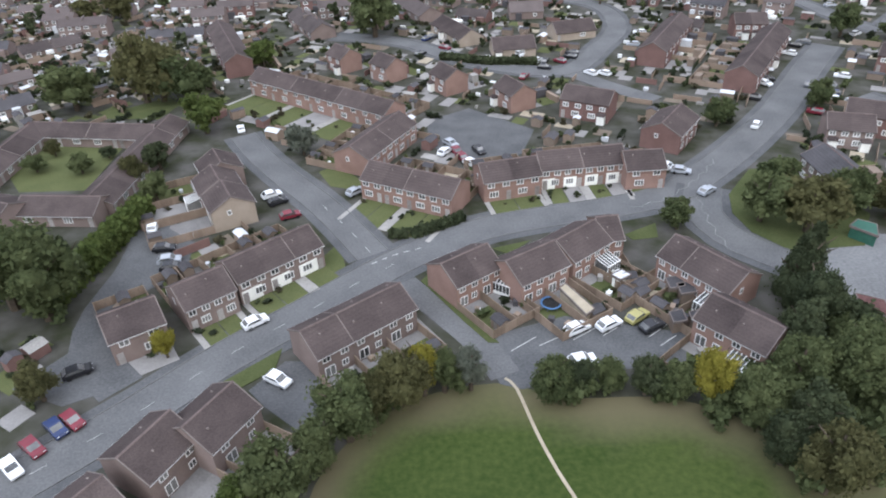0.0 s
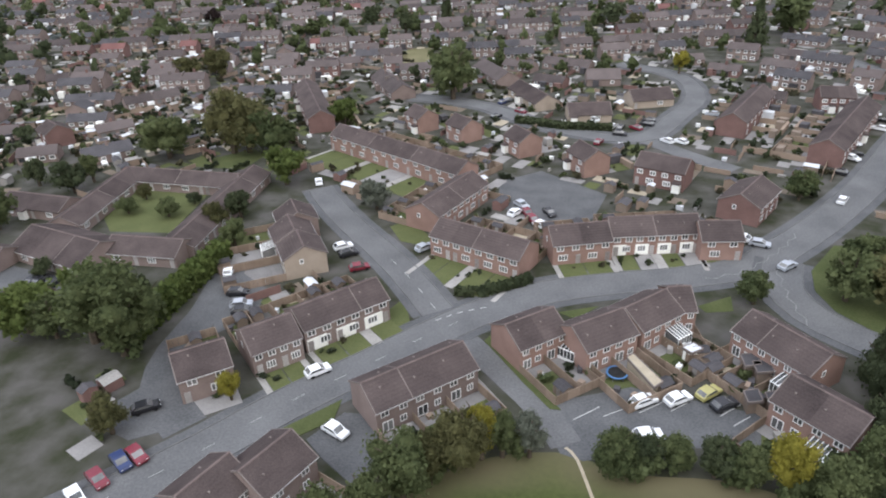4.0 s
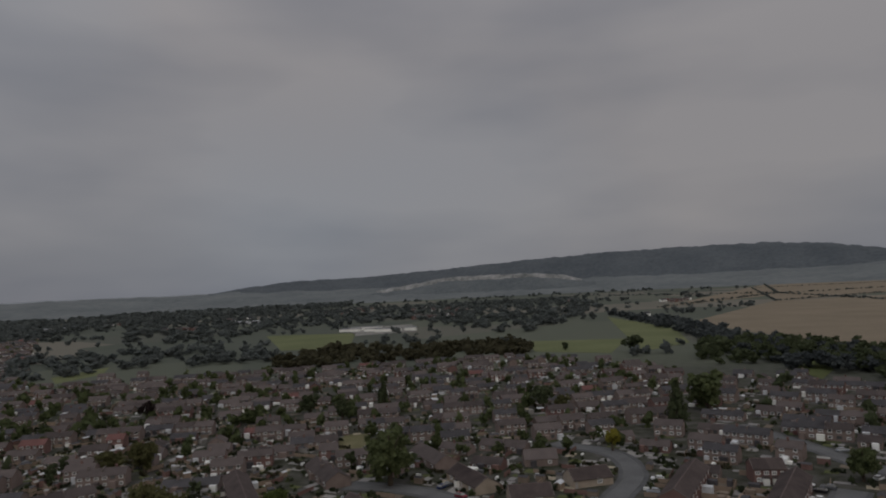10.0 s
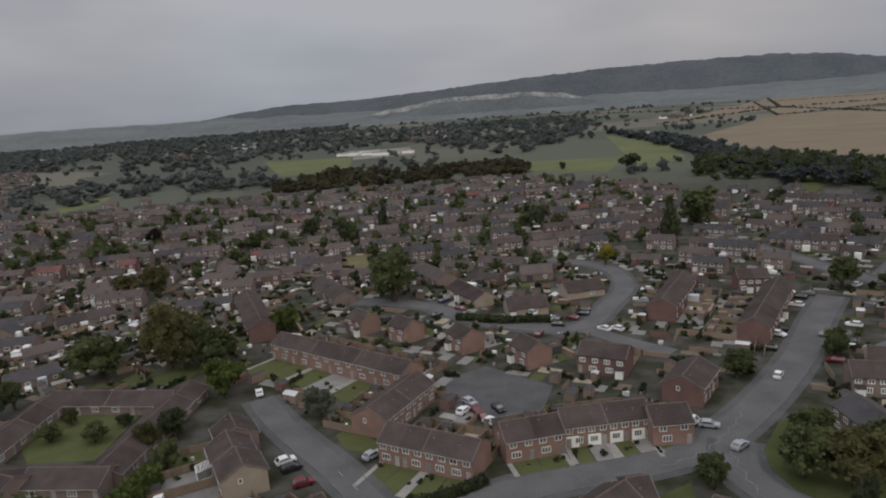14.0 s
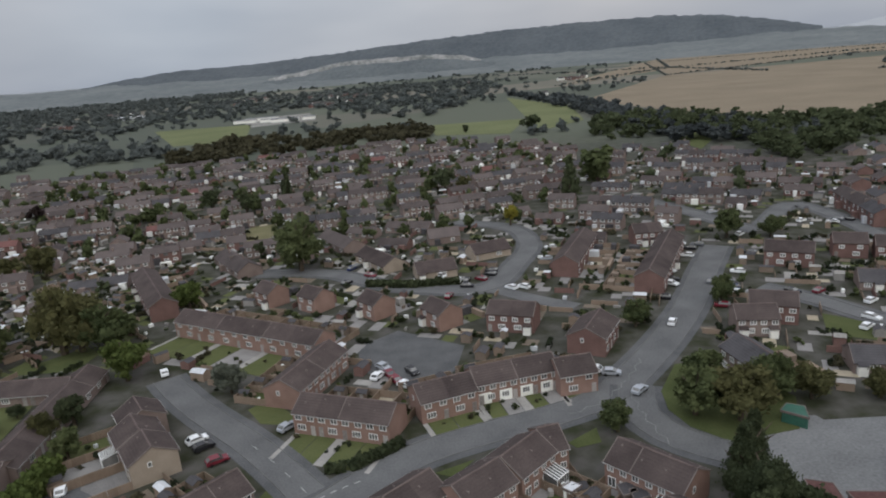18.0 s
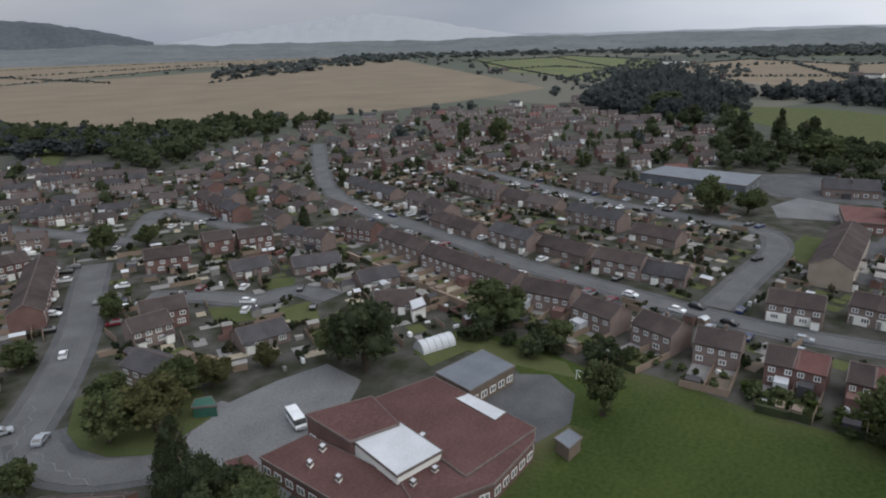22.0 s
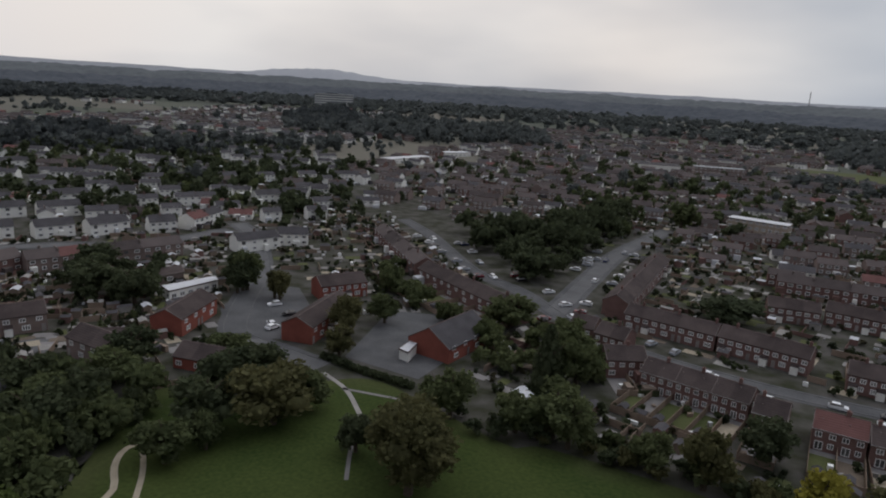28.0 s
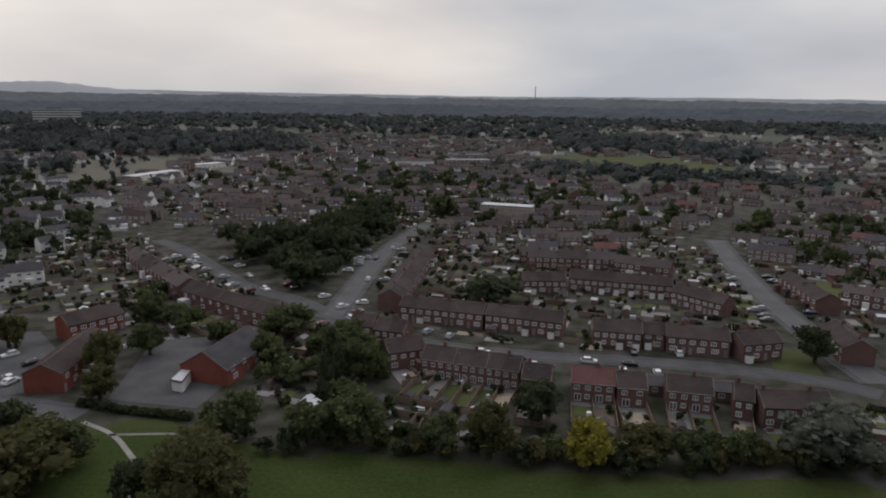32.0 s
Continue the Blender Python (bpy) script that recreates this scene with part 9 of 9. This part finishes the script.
quarter([(125.7, 325.5), (219.1, 324.3), (155.7, 228), (121.6, 209.2), (126.5, 244.3), (108.1, 261.9)], -36, ['grey', 'brown', 'brown'], rows=15, seed=47, eave=(2.5, 4.6))
quarter([(176.5, 180.7), (211.9, 169.3), (185.8, 105.7), (164.1, 81.9), (163.4, 105.9), (161.9, 144.7)], -93, ['brown', 'brown', 'red', 'grey', 'buff'], rows=19, seed=48)
quarter([(1070.7, -219.8), (1078.8, -533.3), (760.4, -458), (604.9, -252.2), (746.5, -202.4)], -123, ['red', 'brown', 'white'], rows=24, seed=49, far=True)
quarter([(902.3, -542.5), (740.2, -964), (522.3, -856.7), (433.3, -714.9), (519.3, -514.2), (656.3, -396.1)], -136, ['white', 'brown'], rows=24, seed=50, far=True)
quarter([(278.5, -460.1), (285.8, -652.5), (218.8, -992.5), (-143.1, -742.5), (-58.5, -262.4), (0.7, -301.9), (24.1, -386.6), (78.6, -461.6), (138.3, -335.3), (165.4, -334.4)], 179, ['red', 'brown', 'white', 'brown'], rows=19, seed=51)
quarter([(204.1, -506.2), (79.7, -714.3), (-37.6, -676.1), (-123.4, -555), (-126.8, -379.2), (-72, -314.7), (-2.7, -320.2), (26.9, -443.4), (49.2, -440.5), (125, -320)], -173, ['red', 'brown', 'buff', 'white'], rows=19, seed=52)
quarter([(-146.4, -381.5), (-331.5, -550.3), (-137.7, -218.1), (-127.6, -229.8), (-118.8, -258.5), (-129.5, -320.6)], 147, ['red', 'brown'], rows=19, seed=53)
quarter([(336.3, -1204.1), (-686, -1157.7), (-342.6, -569.2), (-261.9, -615.8), (-40.8, -736.9), (193.7, -844.3)], -167, ['white', 'brown', 'red'], rows=24, seed=54, far=True, trees=0.5)
quarter([(783.5, -538.2), (982.8, -1200.1), (743.4, -1482.3), (361.9, -643.4), (527.4, -623.7), (608.9, -416.8)], -85, ['white', 'brown'], rows=24, seed=55, far=True, trees=0.5)
quarter([(402.2, -292.5), (437.2, -502.4), (332.3, -553.9), (173, -300.2), (208.3, -247.4), (247.8, -183.2)], -127, ['white'], seed=56, keep=0.6)
quarter([(-103.8, -502.3), (-222.2, -589), (-321.2, -532.6), (-239.2, -392.1), (-145.1, -377.9), (-130, -379.6)], 147, ['red', 'brown'], rows=19, seed=57, trees=0.4)
quarter([(547.6, -374.1), (525.1, -559.4), (285, -507.4), (204.1, -411.1), (157.8, -282.6), (199.6, -234.8), (290, -194.9)], -150, ['white', 'white', 'brown'], seed=58, keep=0.6, rows=24, trees=0.5)
quarter([(431.5, -173.4), (474.2, -281.2), (315.2, -196.7), (261.7, -156.3), (255.4, -120.2), (306, -130.5)], -113, ['brown', 'white', 'buff'], rows=22, seed=59, keep=0.6, trees=0.4)
quarter([(-1043.8, 1085.4), (-880.3, 1128.9), (-761.7, 1280.3), (-273.1, 426.5), (-215.5, 317.5), (-157.1, 207.1), (-129.3, 151.4), (-136, 127.3)], 5, ['grey', 'brown', 'buff'], rows=18, seed=66, keep=0.85, trees=0.3, eave=(2.5, 4.6))

quarter([(-236.1, 255.4), (-231.3, 292.3), (-159.7, 285.9), (-122.4, 225.3), (-117.2, 184.0), (-135.5, 174.8), (-149.3, 163.9), (-151.7, 153.9)], 20, ['brown', 'grey', 'buff'], rows=14, seed=67, keep=0.9, trees=0.2, eave=(2.4, 2.6, 4.6))

# what fills the ground between
infill([(-236.1, 255.4), (-231.3, 292.3), (-159.7, 285.9), (-122.4, 225.3), (-117.2, 184.0), (-135.5, 174.8), (-149.3, 163.9), (-151.7, 153.9)], 20, 94)
far_cars([(253, 218.8), (222.1, 175), (204.6, 126.3), (186.8, 87.4), (178.5, 58.3), (171.3, 33.1), (166.6, 8.4), (166.4, -17.7), (169.5, -37.3)], 4, 60, 200)
far_cars([(174.1, -46.8), (194.1, -66.9), (214.6, -86.5), (237.2, -115)], 4, 22, 201)
far_cars([(251.5, 17.8), (267.6, 52.5), (286, 103.7), (308, 148.1)], 3.2, 26, 202)
far_cars([(121.1, -283.2), (59.7, -220.2), (17.3, -183.4), (-26.6, -172.9), (-69.8, -167.9)], 3, 40, 203)
far_cars([(-103.1, -191.5), (-105.7, -227.9), (-112.3, -275.6)], 3.6, 16, 204)
far_cars([(42.6, -203.1), (36.6, -303.4)], 3, 16, 205)
far_cars([(110.7, 165.5), (123.3, 135.4), (134.1, 117.6)], 3, 12, 206)
far_cars([(-9.7, 228.3), (37.3, 193.8), (63.9, 237.4)], 3.2, 18, 207)
far_cars([(75.9, 144.3), (108.1, 188.2), (126.2, 207.6)], 3.7, 20, 208)
far_cars([(137.5, 261.6), (145, 218.9), (181.2, 227.7)], 3, 12, 209)
far_cars([(96.4, -133.6), (128.8, -158.4)], 4, 5, 210)
quarter([(-48.3, 244.1), (-19.1, 258.4), (-0.5, 290.4), (74.8, 281.6), (113.9, 331.8), (117.7, 263.1), (90.7, 206.1), (74, 205), (62.8, 229.8), (21.2, 218.5), (-46.5, 232.8)], -29, ['red', 'brown', 'buff'], seed=61, keep=0.9, rows=14, eave=(2.4, 2.5, 4.6))
quarter([(111.5, 176.3), (148.8, 208.8), (179.5, 177.6), (171.8, 111.7), (152.2, 82.5), (121, 92.1), (96.3, 113.8), (81.9, 126.4)], -32, ['grey', 'brown'], seed=62, eave=(2.7, 2.8), keep=0.7)
quarter([(126.2, 207.6), (147.1, 214.8), (74.2, 104), (80, 130.9), (91.2, 155.1)], -37, ['brown', 'grey'], seed=63)
quarter([(-183.4, 298.7), (-119.7, 288.1), (-88.4, 198.2), (-105.3, 186.5), (-114.9, 167.6)], 40, ['brown', 'grey', 'buff'], seed=64)
quarter([(179.6, 223.1), (158.6, 158.5), (125.2, 95), (103.7, 108.2), (106.3, 139.3)], -59, ['grey', 'brown'], seed=65, eave=(2.7, 2.8))
infill([(-259.8, 394), (-51.4, 335.9), (79.9, 291.3), (117.2, 226), (82.5, 157.3), (57.7, 141.8), (21.3, 122), (-20.9, 135), (-60.4, 168.3), (-107.4, 146)], -29, 71)
infill([(114.7, 220), (192, 190), (164.1, 81.9), (148.3, 53), (120.1, 58.1), (116.1, 80.8), (88.4, 104.7), (73.1, 118)], -32, 72)
infill([(-194.6, 320.1), (-88.1, 301.5), (-50.3, 164.4), (-75.1, 183), (-112.9, 163.8)], 40, 73)
infill([(38.6, 80.3), (32.9, 99.8), (20.7, 93.7), (13.4, 82), (16.5, 79.1)], 44, 74, cell=2.6)
infill([(-56.2, 119.1), (-49.2, 118.5), (-43.5, 109.6), (-35.1, 111), (-31.8, 104.8), (-44.1, 100.3), (-47.8, 106)], -52, 75, cell=2.6)
infill([(-18.5, 68.1), (-15.7, 71.2), (-4.4, 80.5), (-0.1, 75), (-5.9, 70.6), (-12.3, 68.8)], 35, 76, cell=2.4)
infill([(-33.8, 58.1), (-24.3, 65.2), (-21.4, 57.4), (-24.5, 51.7), (-28.4, 51.1)], 45, 77, cell=2.6)
infill([(120.8, 172.5), (83.5, 146.6), (73.5, 119.4), (88.4, 115.7)], -16, 78)
infill([(-67.4, 76.8), (-64.6, 81.7), (-59.5, 76.3), (-62.5, 70.7), (-57.6, 67.1), (-60.3, 63.2)], 58, 79, cell=3)
infill([(189.5, 186.8), (195.4, 138.8), (161.6, 16.5), (153, -45.8), (131.9, -40.9), (126, -4.6), (131.1, 31.3), (134.8, 61.2), (138, 100.4), (129.2, 131.5)], -109, 80)
infill([(292.3, 255.4), (341.6, 199.3), (326.9, 64.5), (251.7, 16.8), (225.5, -62.6), (189.4, -54.2), (175.4, 10.5), (194, 94.7), (238.6, 207.6)], -109, 81)
infill([(240.3, -13.4), (248.9, -100.1), (236.2, -146.2), (196.6, -218.1), (139.9, -171.3), (106.7, -103.7), (119.9, -84.6), (140.3, -66.2), (160, -55.3), (193.5, -78.2), (170.6, -24.8)], -122, 82)
infill([(261.1, -174.8), (201.5, -248.6), (157.9, -319.4), (75.8, -179.2), (93.2, -168.4), (134.7, -200.4), (157.5, -184.9), (146.7, -147.1), (129.6, -108), (148.9, -96.8)], -143, 83)
infill([(199.6, -311.9), (145.6, -292.2), (55, -202), (9.8, -167.7), (-23.4, -149.1), (-96.9, -148.3), (-84.5, -127), (-19.9, -122.7), (25.9, -126.5), (49.1, -143.9), (57.7, -181.2), (98.8, -210.3)], 164, 84, cell=3.6)
infill([(34, -303.7), (-112.9, -318.9), (-105.5, -241.7), (-87.5, -175.1), (-27.4, -178.8), (32.8, -198.3)], 164, 85)
infill([(-121.9, -276.5), (-187.3, -303.1), (-104.6, -161.5), (-100, -176)], 82, 86)
hamlets(60, 700, 2600, 118, 215, 311)
hamlets(30, 620, 1800, 60, 118, 312)
hamlets(14, 900, 2300, -40, 20, 313)
wood([(529.8, -361.7), (525.1, -559.4), (285, -507.4), (155.6, -284.3), (199.6, -234.8), (295.4, -198.7)], 13, 3.6, 7, kind='leaf_dark', seed=112, leaves=60, free=True)
wood([(148.1, -643.5), (-36.2, -649.2), (-135.3, -440.3), (-116.3, -346.2), (8.2, -319), (64.5, -357.2)], 17, 3.4, 6.5, kind='leaf', seed=113, leaves=60, free=True)
wood([(225.9, -517.6), (184.3, -840.8), (-138.2, -714.9), (-72.3, -340.6), (2.9, -367.6)], 17, 3.6, 6.5, kind='leaf_dark', seed=114, leaves=60, free=True)
wood([(-140, -364.1), (-311.5, -515.9), (-154, -246), (-125.5, -259.1)], 15, 3.6, 6.5, kind='leaf', seed=115, leaves=60, free=True)
wood([(162.5, 439.6), (328.1, 449.5), (572.9, 267.3), (483.1, 54), (266, 25.4), (266.9, 181.1), (122.2, 236.9)], 30, 3.2, 6.5, kind='leaf_dark', seed=116, leaves=60, free=True)
wood([(-338, 521.3), (-140.9, 580.9), (64.2, 587.6), (170.5, 496.4), (87.6, 255.2), (-0.9, 270), (-113.7, 291.5), (-190.4, 281.1)], 18, 3.2, 6.5, kind='leaf', seed=117, leaves=60, free=True)
wood([(134.1, 47.1), (133.9, 23.5), (130.9, -1.3), (128, -25.1), (123, -47.3), (120.7, -46.5), (125.5, -24.7), (128.3, -1.3), (131.3, 23.1), (131.4, 46.3)], 2.6, 1.4, 2.2, kind='leaf', seed=118, leaves=90, free=True)
wood([(444.2, -178.4), (490.5, -295.8), (314.9, -200), (251.9, -150.8), (251.1, -115.7), (306, -130.5)], 11, 3.6, 7, kind='leaf_dark', seed=119, leaves=60, free=True)
wood([(577.1, 163.7), (676.3, 78.4), (480.3, -6.7), (373.7, -1.7), (376.9, 80.1), (349.2, 102.4)], 19, 4.2, 9, kind='leaf_dark', seed=120, leaves=60, free=True)
wood([(142.8, 46.9), (135.3, 11.2), (126.4, -31.1), (118.7, -41.3), (118.4, -29.2), (128.4, 10.8), (134.8, 44.7)], 3, 1.3, 2.2, kind='leaf', seed=121, leaves=90)
wood([(135.3, 11.2), (126.4, -31.1), (118.7, -41.3), (119.3, -29.4), (129.4, 10.9)], 4.5, 1.2, 2, kind='leaf_light', seed=122, leaves=90)
infill([(-1043.8, 1085.4), (-761.7, 1280.3), (-273.1, 426.5), (-215.5, 317.5), (-141.4, 184.7), (-119.3, 138.5), (-122.6, 113.2)], 5, 93, dense=0.6)
wood([(-2960.6, 3118.5), (-2623.9, 3406.6), (-1923.7, 3313.6), (-743.2, 1269.2), (-880.3, 1128.9), (-1043.8, 1085.4)], 14, 5, 8, seed=123)
wood([(-1043.8, 1085.4), (-568.4, 879.3), (-215.5, 317.5), (-129.3, 151.4), (-122.6, 113.2)], 17, 3.2, 6.5, kind='leaf_dark', seed=124, leaves=60, free=True)
infill([(204.1, -411.1), (175, -799.9), (-133.7, -689.3), (-58.5, -262.4), (0.4, -291.4), (46.2, -369.4), (127.2, -324.5)], 179, 87, dense=0.6)
infill([(192, -475.8), (73.3, -656.6), (-123.4, -555), (-130, -379.6), (-93.8, -316.9), (34, -303.7)], -173, 88, dense=0.6)
infill([(-146.4, -381.5), (-321.2, -532.6), (-180.7, -291.9), (-119.5, -276.2)], 147, 89, dense=0.6)
infill([(379.1, -276.2), (406.5, -468.3), (311.2, -520.4), (173, -300.2), (200.4, -238.7), (238.3, -176.5)], -127, 90, dense=0.6)
infill([(167.8, 424.5), (247.3, 309.6), (384.7, 325.1), (489.8, 250.1), (412.3, 163.2), (323.4, 126.1), (257.7, 200), (163.7, 206.1), (88.9, 245.6)], -37, 91, dense=0.55)
infill([(-338, 521.3), (-140.9, 580.9), (64.2, 587.6), (170.5, 496.4), (109.3, 318.3), (-0.5, 290.4), (-121.9, 315.2), (-219.6, 328.6)], 7, 92, dense=0.5)
finish_yards()
finish_rows()
finish_cars()
# scattered far trees in the haze-paled leaf colour
far_scatter(800, 420, 1500, 301, 'wood_hazed')
far_scatter(1500, 1300, 3300, 302, 'wood_hazed')

# ---- the land to the horizon ----
def land_material():
    m = bpy.data.materials.new("land")
    nt = node_tree(m)
    N = nt.nodes.new
    geo, cells, fine, ramp, shader, out = (N("ShaderNodeNewGeometry"), N("ShaderNodeTexVoronoi"), N("ShaderNodeTexNoise"), N("ShaderNodeValToRGB"),
                                           N("ShaderNodeBsdfPrincipled"), N("ShaderNodeOutputMaterial"))
    cells.inputs["Scale"].default_value, fine.inputs["Scale"].default_value, fine.inputs["Detail"].default_value = 0.0035, 0.15, 6
    # far fields' greens and tans, greyed and paled with painted haze
    for p, col in ((0.0, (0.068, 0.076, 0.064)), (0.3, (0.098, 0.105, 0.080)), (0.5, (0.070, 0.078, 0.064)), (0.74, (0.155, 0.142, 0.115)), (0.95, (0.088, 0.096, 0.075))):
        e = ramp.color_ramp.elements[0] if p == 0 else ramp.color_ramp.elements.new(p)
        e.position, e.color = p, (*col, 1)
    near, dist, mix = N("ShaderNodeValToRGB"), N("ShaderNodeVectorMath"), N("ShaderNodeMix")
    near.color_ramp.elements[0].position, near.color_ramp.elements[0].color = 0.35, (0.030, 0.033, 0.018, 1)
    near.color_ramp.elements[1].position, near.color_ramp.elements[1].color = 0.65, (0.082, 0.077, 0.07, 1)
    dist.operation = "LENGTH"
    # garden ground near by gives way to the haze-greyed fields
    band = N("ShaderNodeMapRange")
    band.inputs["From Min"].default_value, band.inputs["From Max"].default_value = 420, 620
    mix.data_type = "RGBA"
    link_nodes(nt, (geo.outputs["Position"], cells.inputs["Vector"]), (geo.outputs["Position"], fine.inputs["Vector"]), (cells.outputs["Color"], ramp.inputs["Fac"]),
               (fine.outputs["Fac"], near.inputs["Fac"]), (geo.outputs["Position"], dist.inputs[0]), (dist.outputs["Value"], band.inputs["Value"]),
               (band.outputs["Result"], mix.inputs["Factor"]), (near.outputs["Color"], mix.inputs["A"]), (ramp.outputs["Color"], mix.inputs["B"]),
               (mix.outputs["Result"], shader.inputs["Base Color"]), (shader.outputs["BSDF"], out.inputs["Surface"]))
    shader.inputs["Roughness"].default_value, shader.inputs["Specular IOR Level"].default_value = 0.95, 0.08
    return m


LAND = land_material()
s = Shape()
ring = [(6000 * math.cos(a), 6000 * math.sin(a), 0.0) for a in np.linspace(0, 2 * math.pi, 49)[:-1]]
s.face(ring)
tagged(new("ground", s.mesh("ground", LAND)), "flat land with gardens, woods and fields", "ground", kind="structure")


def hill(az0, az1, inner, outer, profile, name, label, mat, n=90, rows=9, rough=0.0):
    """A ridge between two headings, from an inner to an outer distance; profile gives the crest's height from 0 to 1 along it."""
    s, r = Shape(), random.Random(int(az0) + 900)
    for j in range(rows):
        f = j / (rows - 1)
        d = inner + (outer - inner) * f
        for i in range(n + 1):
            t = i / n
            a = radians(az0 + (az1 - az0) * t)
            h = profile(t) * math.sin(f * math.pi / 2) ** 1.5
            h *= 1 + 0.05 * noise.noise((i * 0.35, j * 0.8, az0))
            h += rough * r.uniform(-1, 1) * min(1.0, 3 * f)
            s.v.append((d * math.sin(a), d * math.cos(a), h - 2.0 * (1 - f)))
    for j in range(rows - 1):
        for i in range(n):
            k = j * (n + 1) + i
            s.f.append((k, k + 1, k + n + 2, k + n + 1))
            s.m.append(0)
    me = s.mesh(name, mat)
    return tagged(new(name, me), label, "hill", kind="structure")


def low_crest(t):
    return 82 + 12 * noise.noise((t * 23, 0, 0)) + 9 * noise.noise((t * 90, 3, 0)) + 5 * noise.noise((t * 260, 5, 0))


# rings of land, each paler than the nearer one: haze graded by colour
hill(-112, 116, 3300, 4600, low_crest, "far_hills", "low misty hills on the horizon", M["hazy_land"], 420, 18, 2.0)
hill(116, 248, 2300, 2900, lambda t: 0.5 * low_crest(t * 0.4 + 0.8), "far_woods", "dark wooded country towards the horizon", M["far_wood_hazed"], 400, 14, 4.0)
hill(116, 248, 3200, 3900, lambda t: 0.87 * low_crest(t * 0.34 + 0.3), "far_woods", "wooded country near the horizon, greyed by painted haze", M["far_land_hazed"], 400, 14, 4.0)
# outermost ridge, its mist painted as plain pale colour
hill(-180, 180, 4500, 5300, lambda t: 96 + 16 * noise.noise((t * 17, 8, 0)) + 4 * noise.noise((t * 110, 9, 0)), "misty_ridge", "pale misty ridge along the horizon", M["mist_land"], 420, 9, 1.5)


def crest(points, distance):
    """Heights of a crest at that distance, from its elevations in degrees by heading."""
    az, el = zip(*points)
    lo, hi = az[0], az[-1]
    return lambda t: max(1.0, 68 + distance * math.tan(radians(float(np.interp(lo + (hi - lo) * t, az, el)))))


# hill and its foot are coloured as seen through haze
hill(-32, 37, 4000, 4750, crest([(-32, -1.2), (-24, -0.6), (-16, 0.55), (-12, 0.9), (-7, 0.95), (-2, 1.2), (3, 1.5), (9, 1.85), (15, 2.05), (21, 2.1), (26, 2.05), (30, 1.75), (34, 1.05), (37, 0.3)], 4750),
     "wooded_hill", "long dark wooded hill beyond the fields", M["hill_wood_hazed"], 220, 24, 5.0)
# hazy_hill: no haze in the air, only the paled surface colour
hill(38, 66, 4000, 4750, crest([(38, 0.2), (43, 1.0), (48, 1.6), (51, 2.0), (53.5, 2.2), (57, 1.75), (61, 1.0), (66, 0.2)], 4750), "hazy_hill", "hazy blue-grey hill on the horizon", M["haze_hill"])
hill(-5.4, 11.9, 3900, 3950, crest([(-5.4, -0.22), (-2.4, 0.2), (0.4, 0.63), (4.1, 0.68), (7.8, 0.64), (10.5, 0.4), (11.9, -0.05)], 3950), "quarry_slope", "pale bare quarry terraces on the hillside", M["quarry"], 60, 12, 2.5)
hill(-6.9, 13.4, 3600, 3880, crest([(-6.9, -0.5), (-2.4, -0.18), (0.4, 0.33), (4.1, 0.3), (7.8, 0.34), (10.5, 0.02), (13.4, -0.45)], 3880), "hill_foot", "low wooded rise before the quarry", M["far_land_hazed"], 60, 12, 4.0)
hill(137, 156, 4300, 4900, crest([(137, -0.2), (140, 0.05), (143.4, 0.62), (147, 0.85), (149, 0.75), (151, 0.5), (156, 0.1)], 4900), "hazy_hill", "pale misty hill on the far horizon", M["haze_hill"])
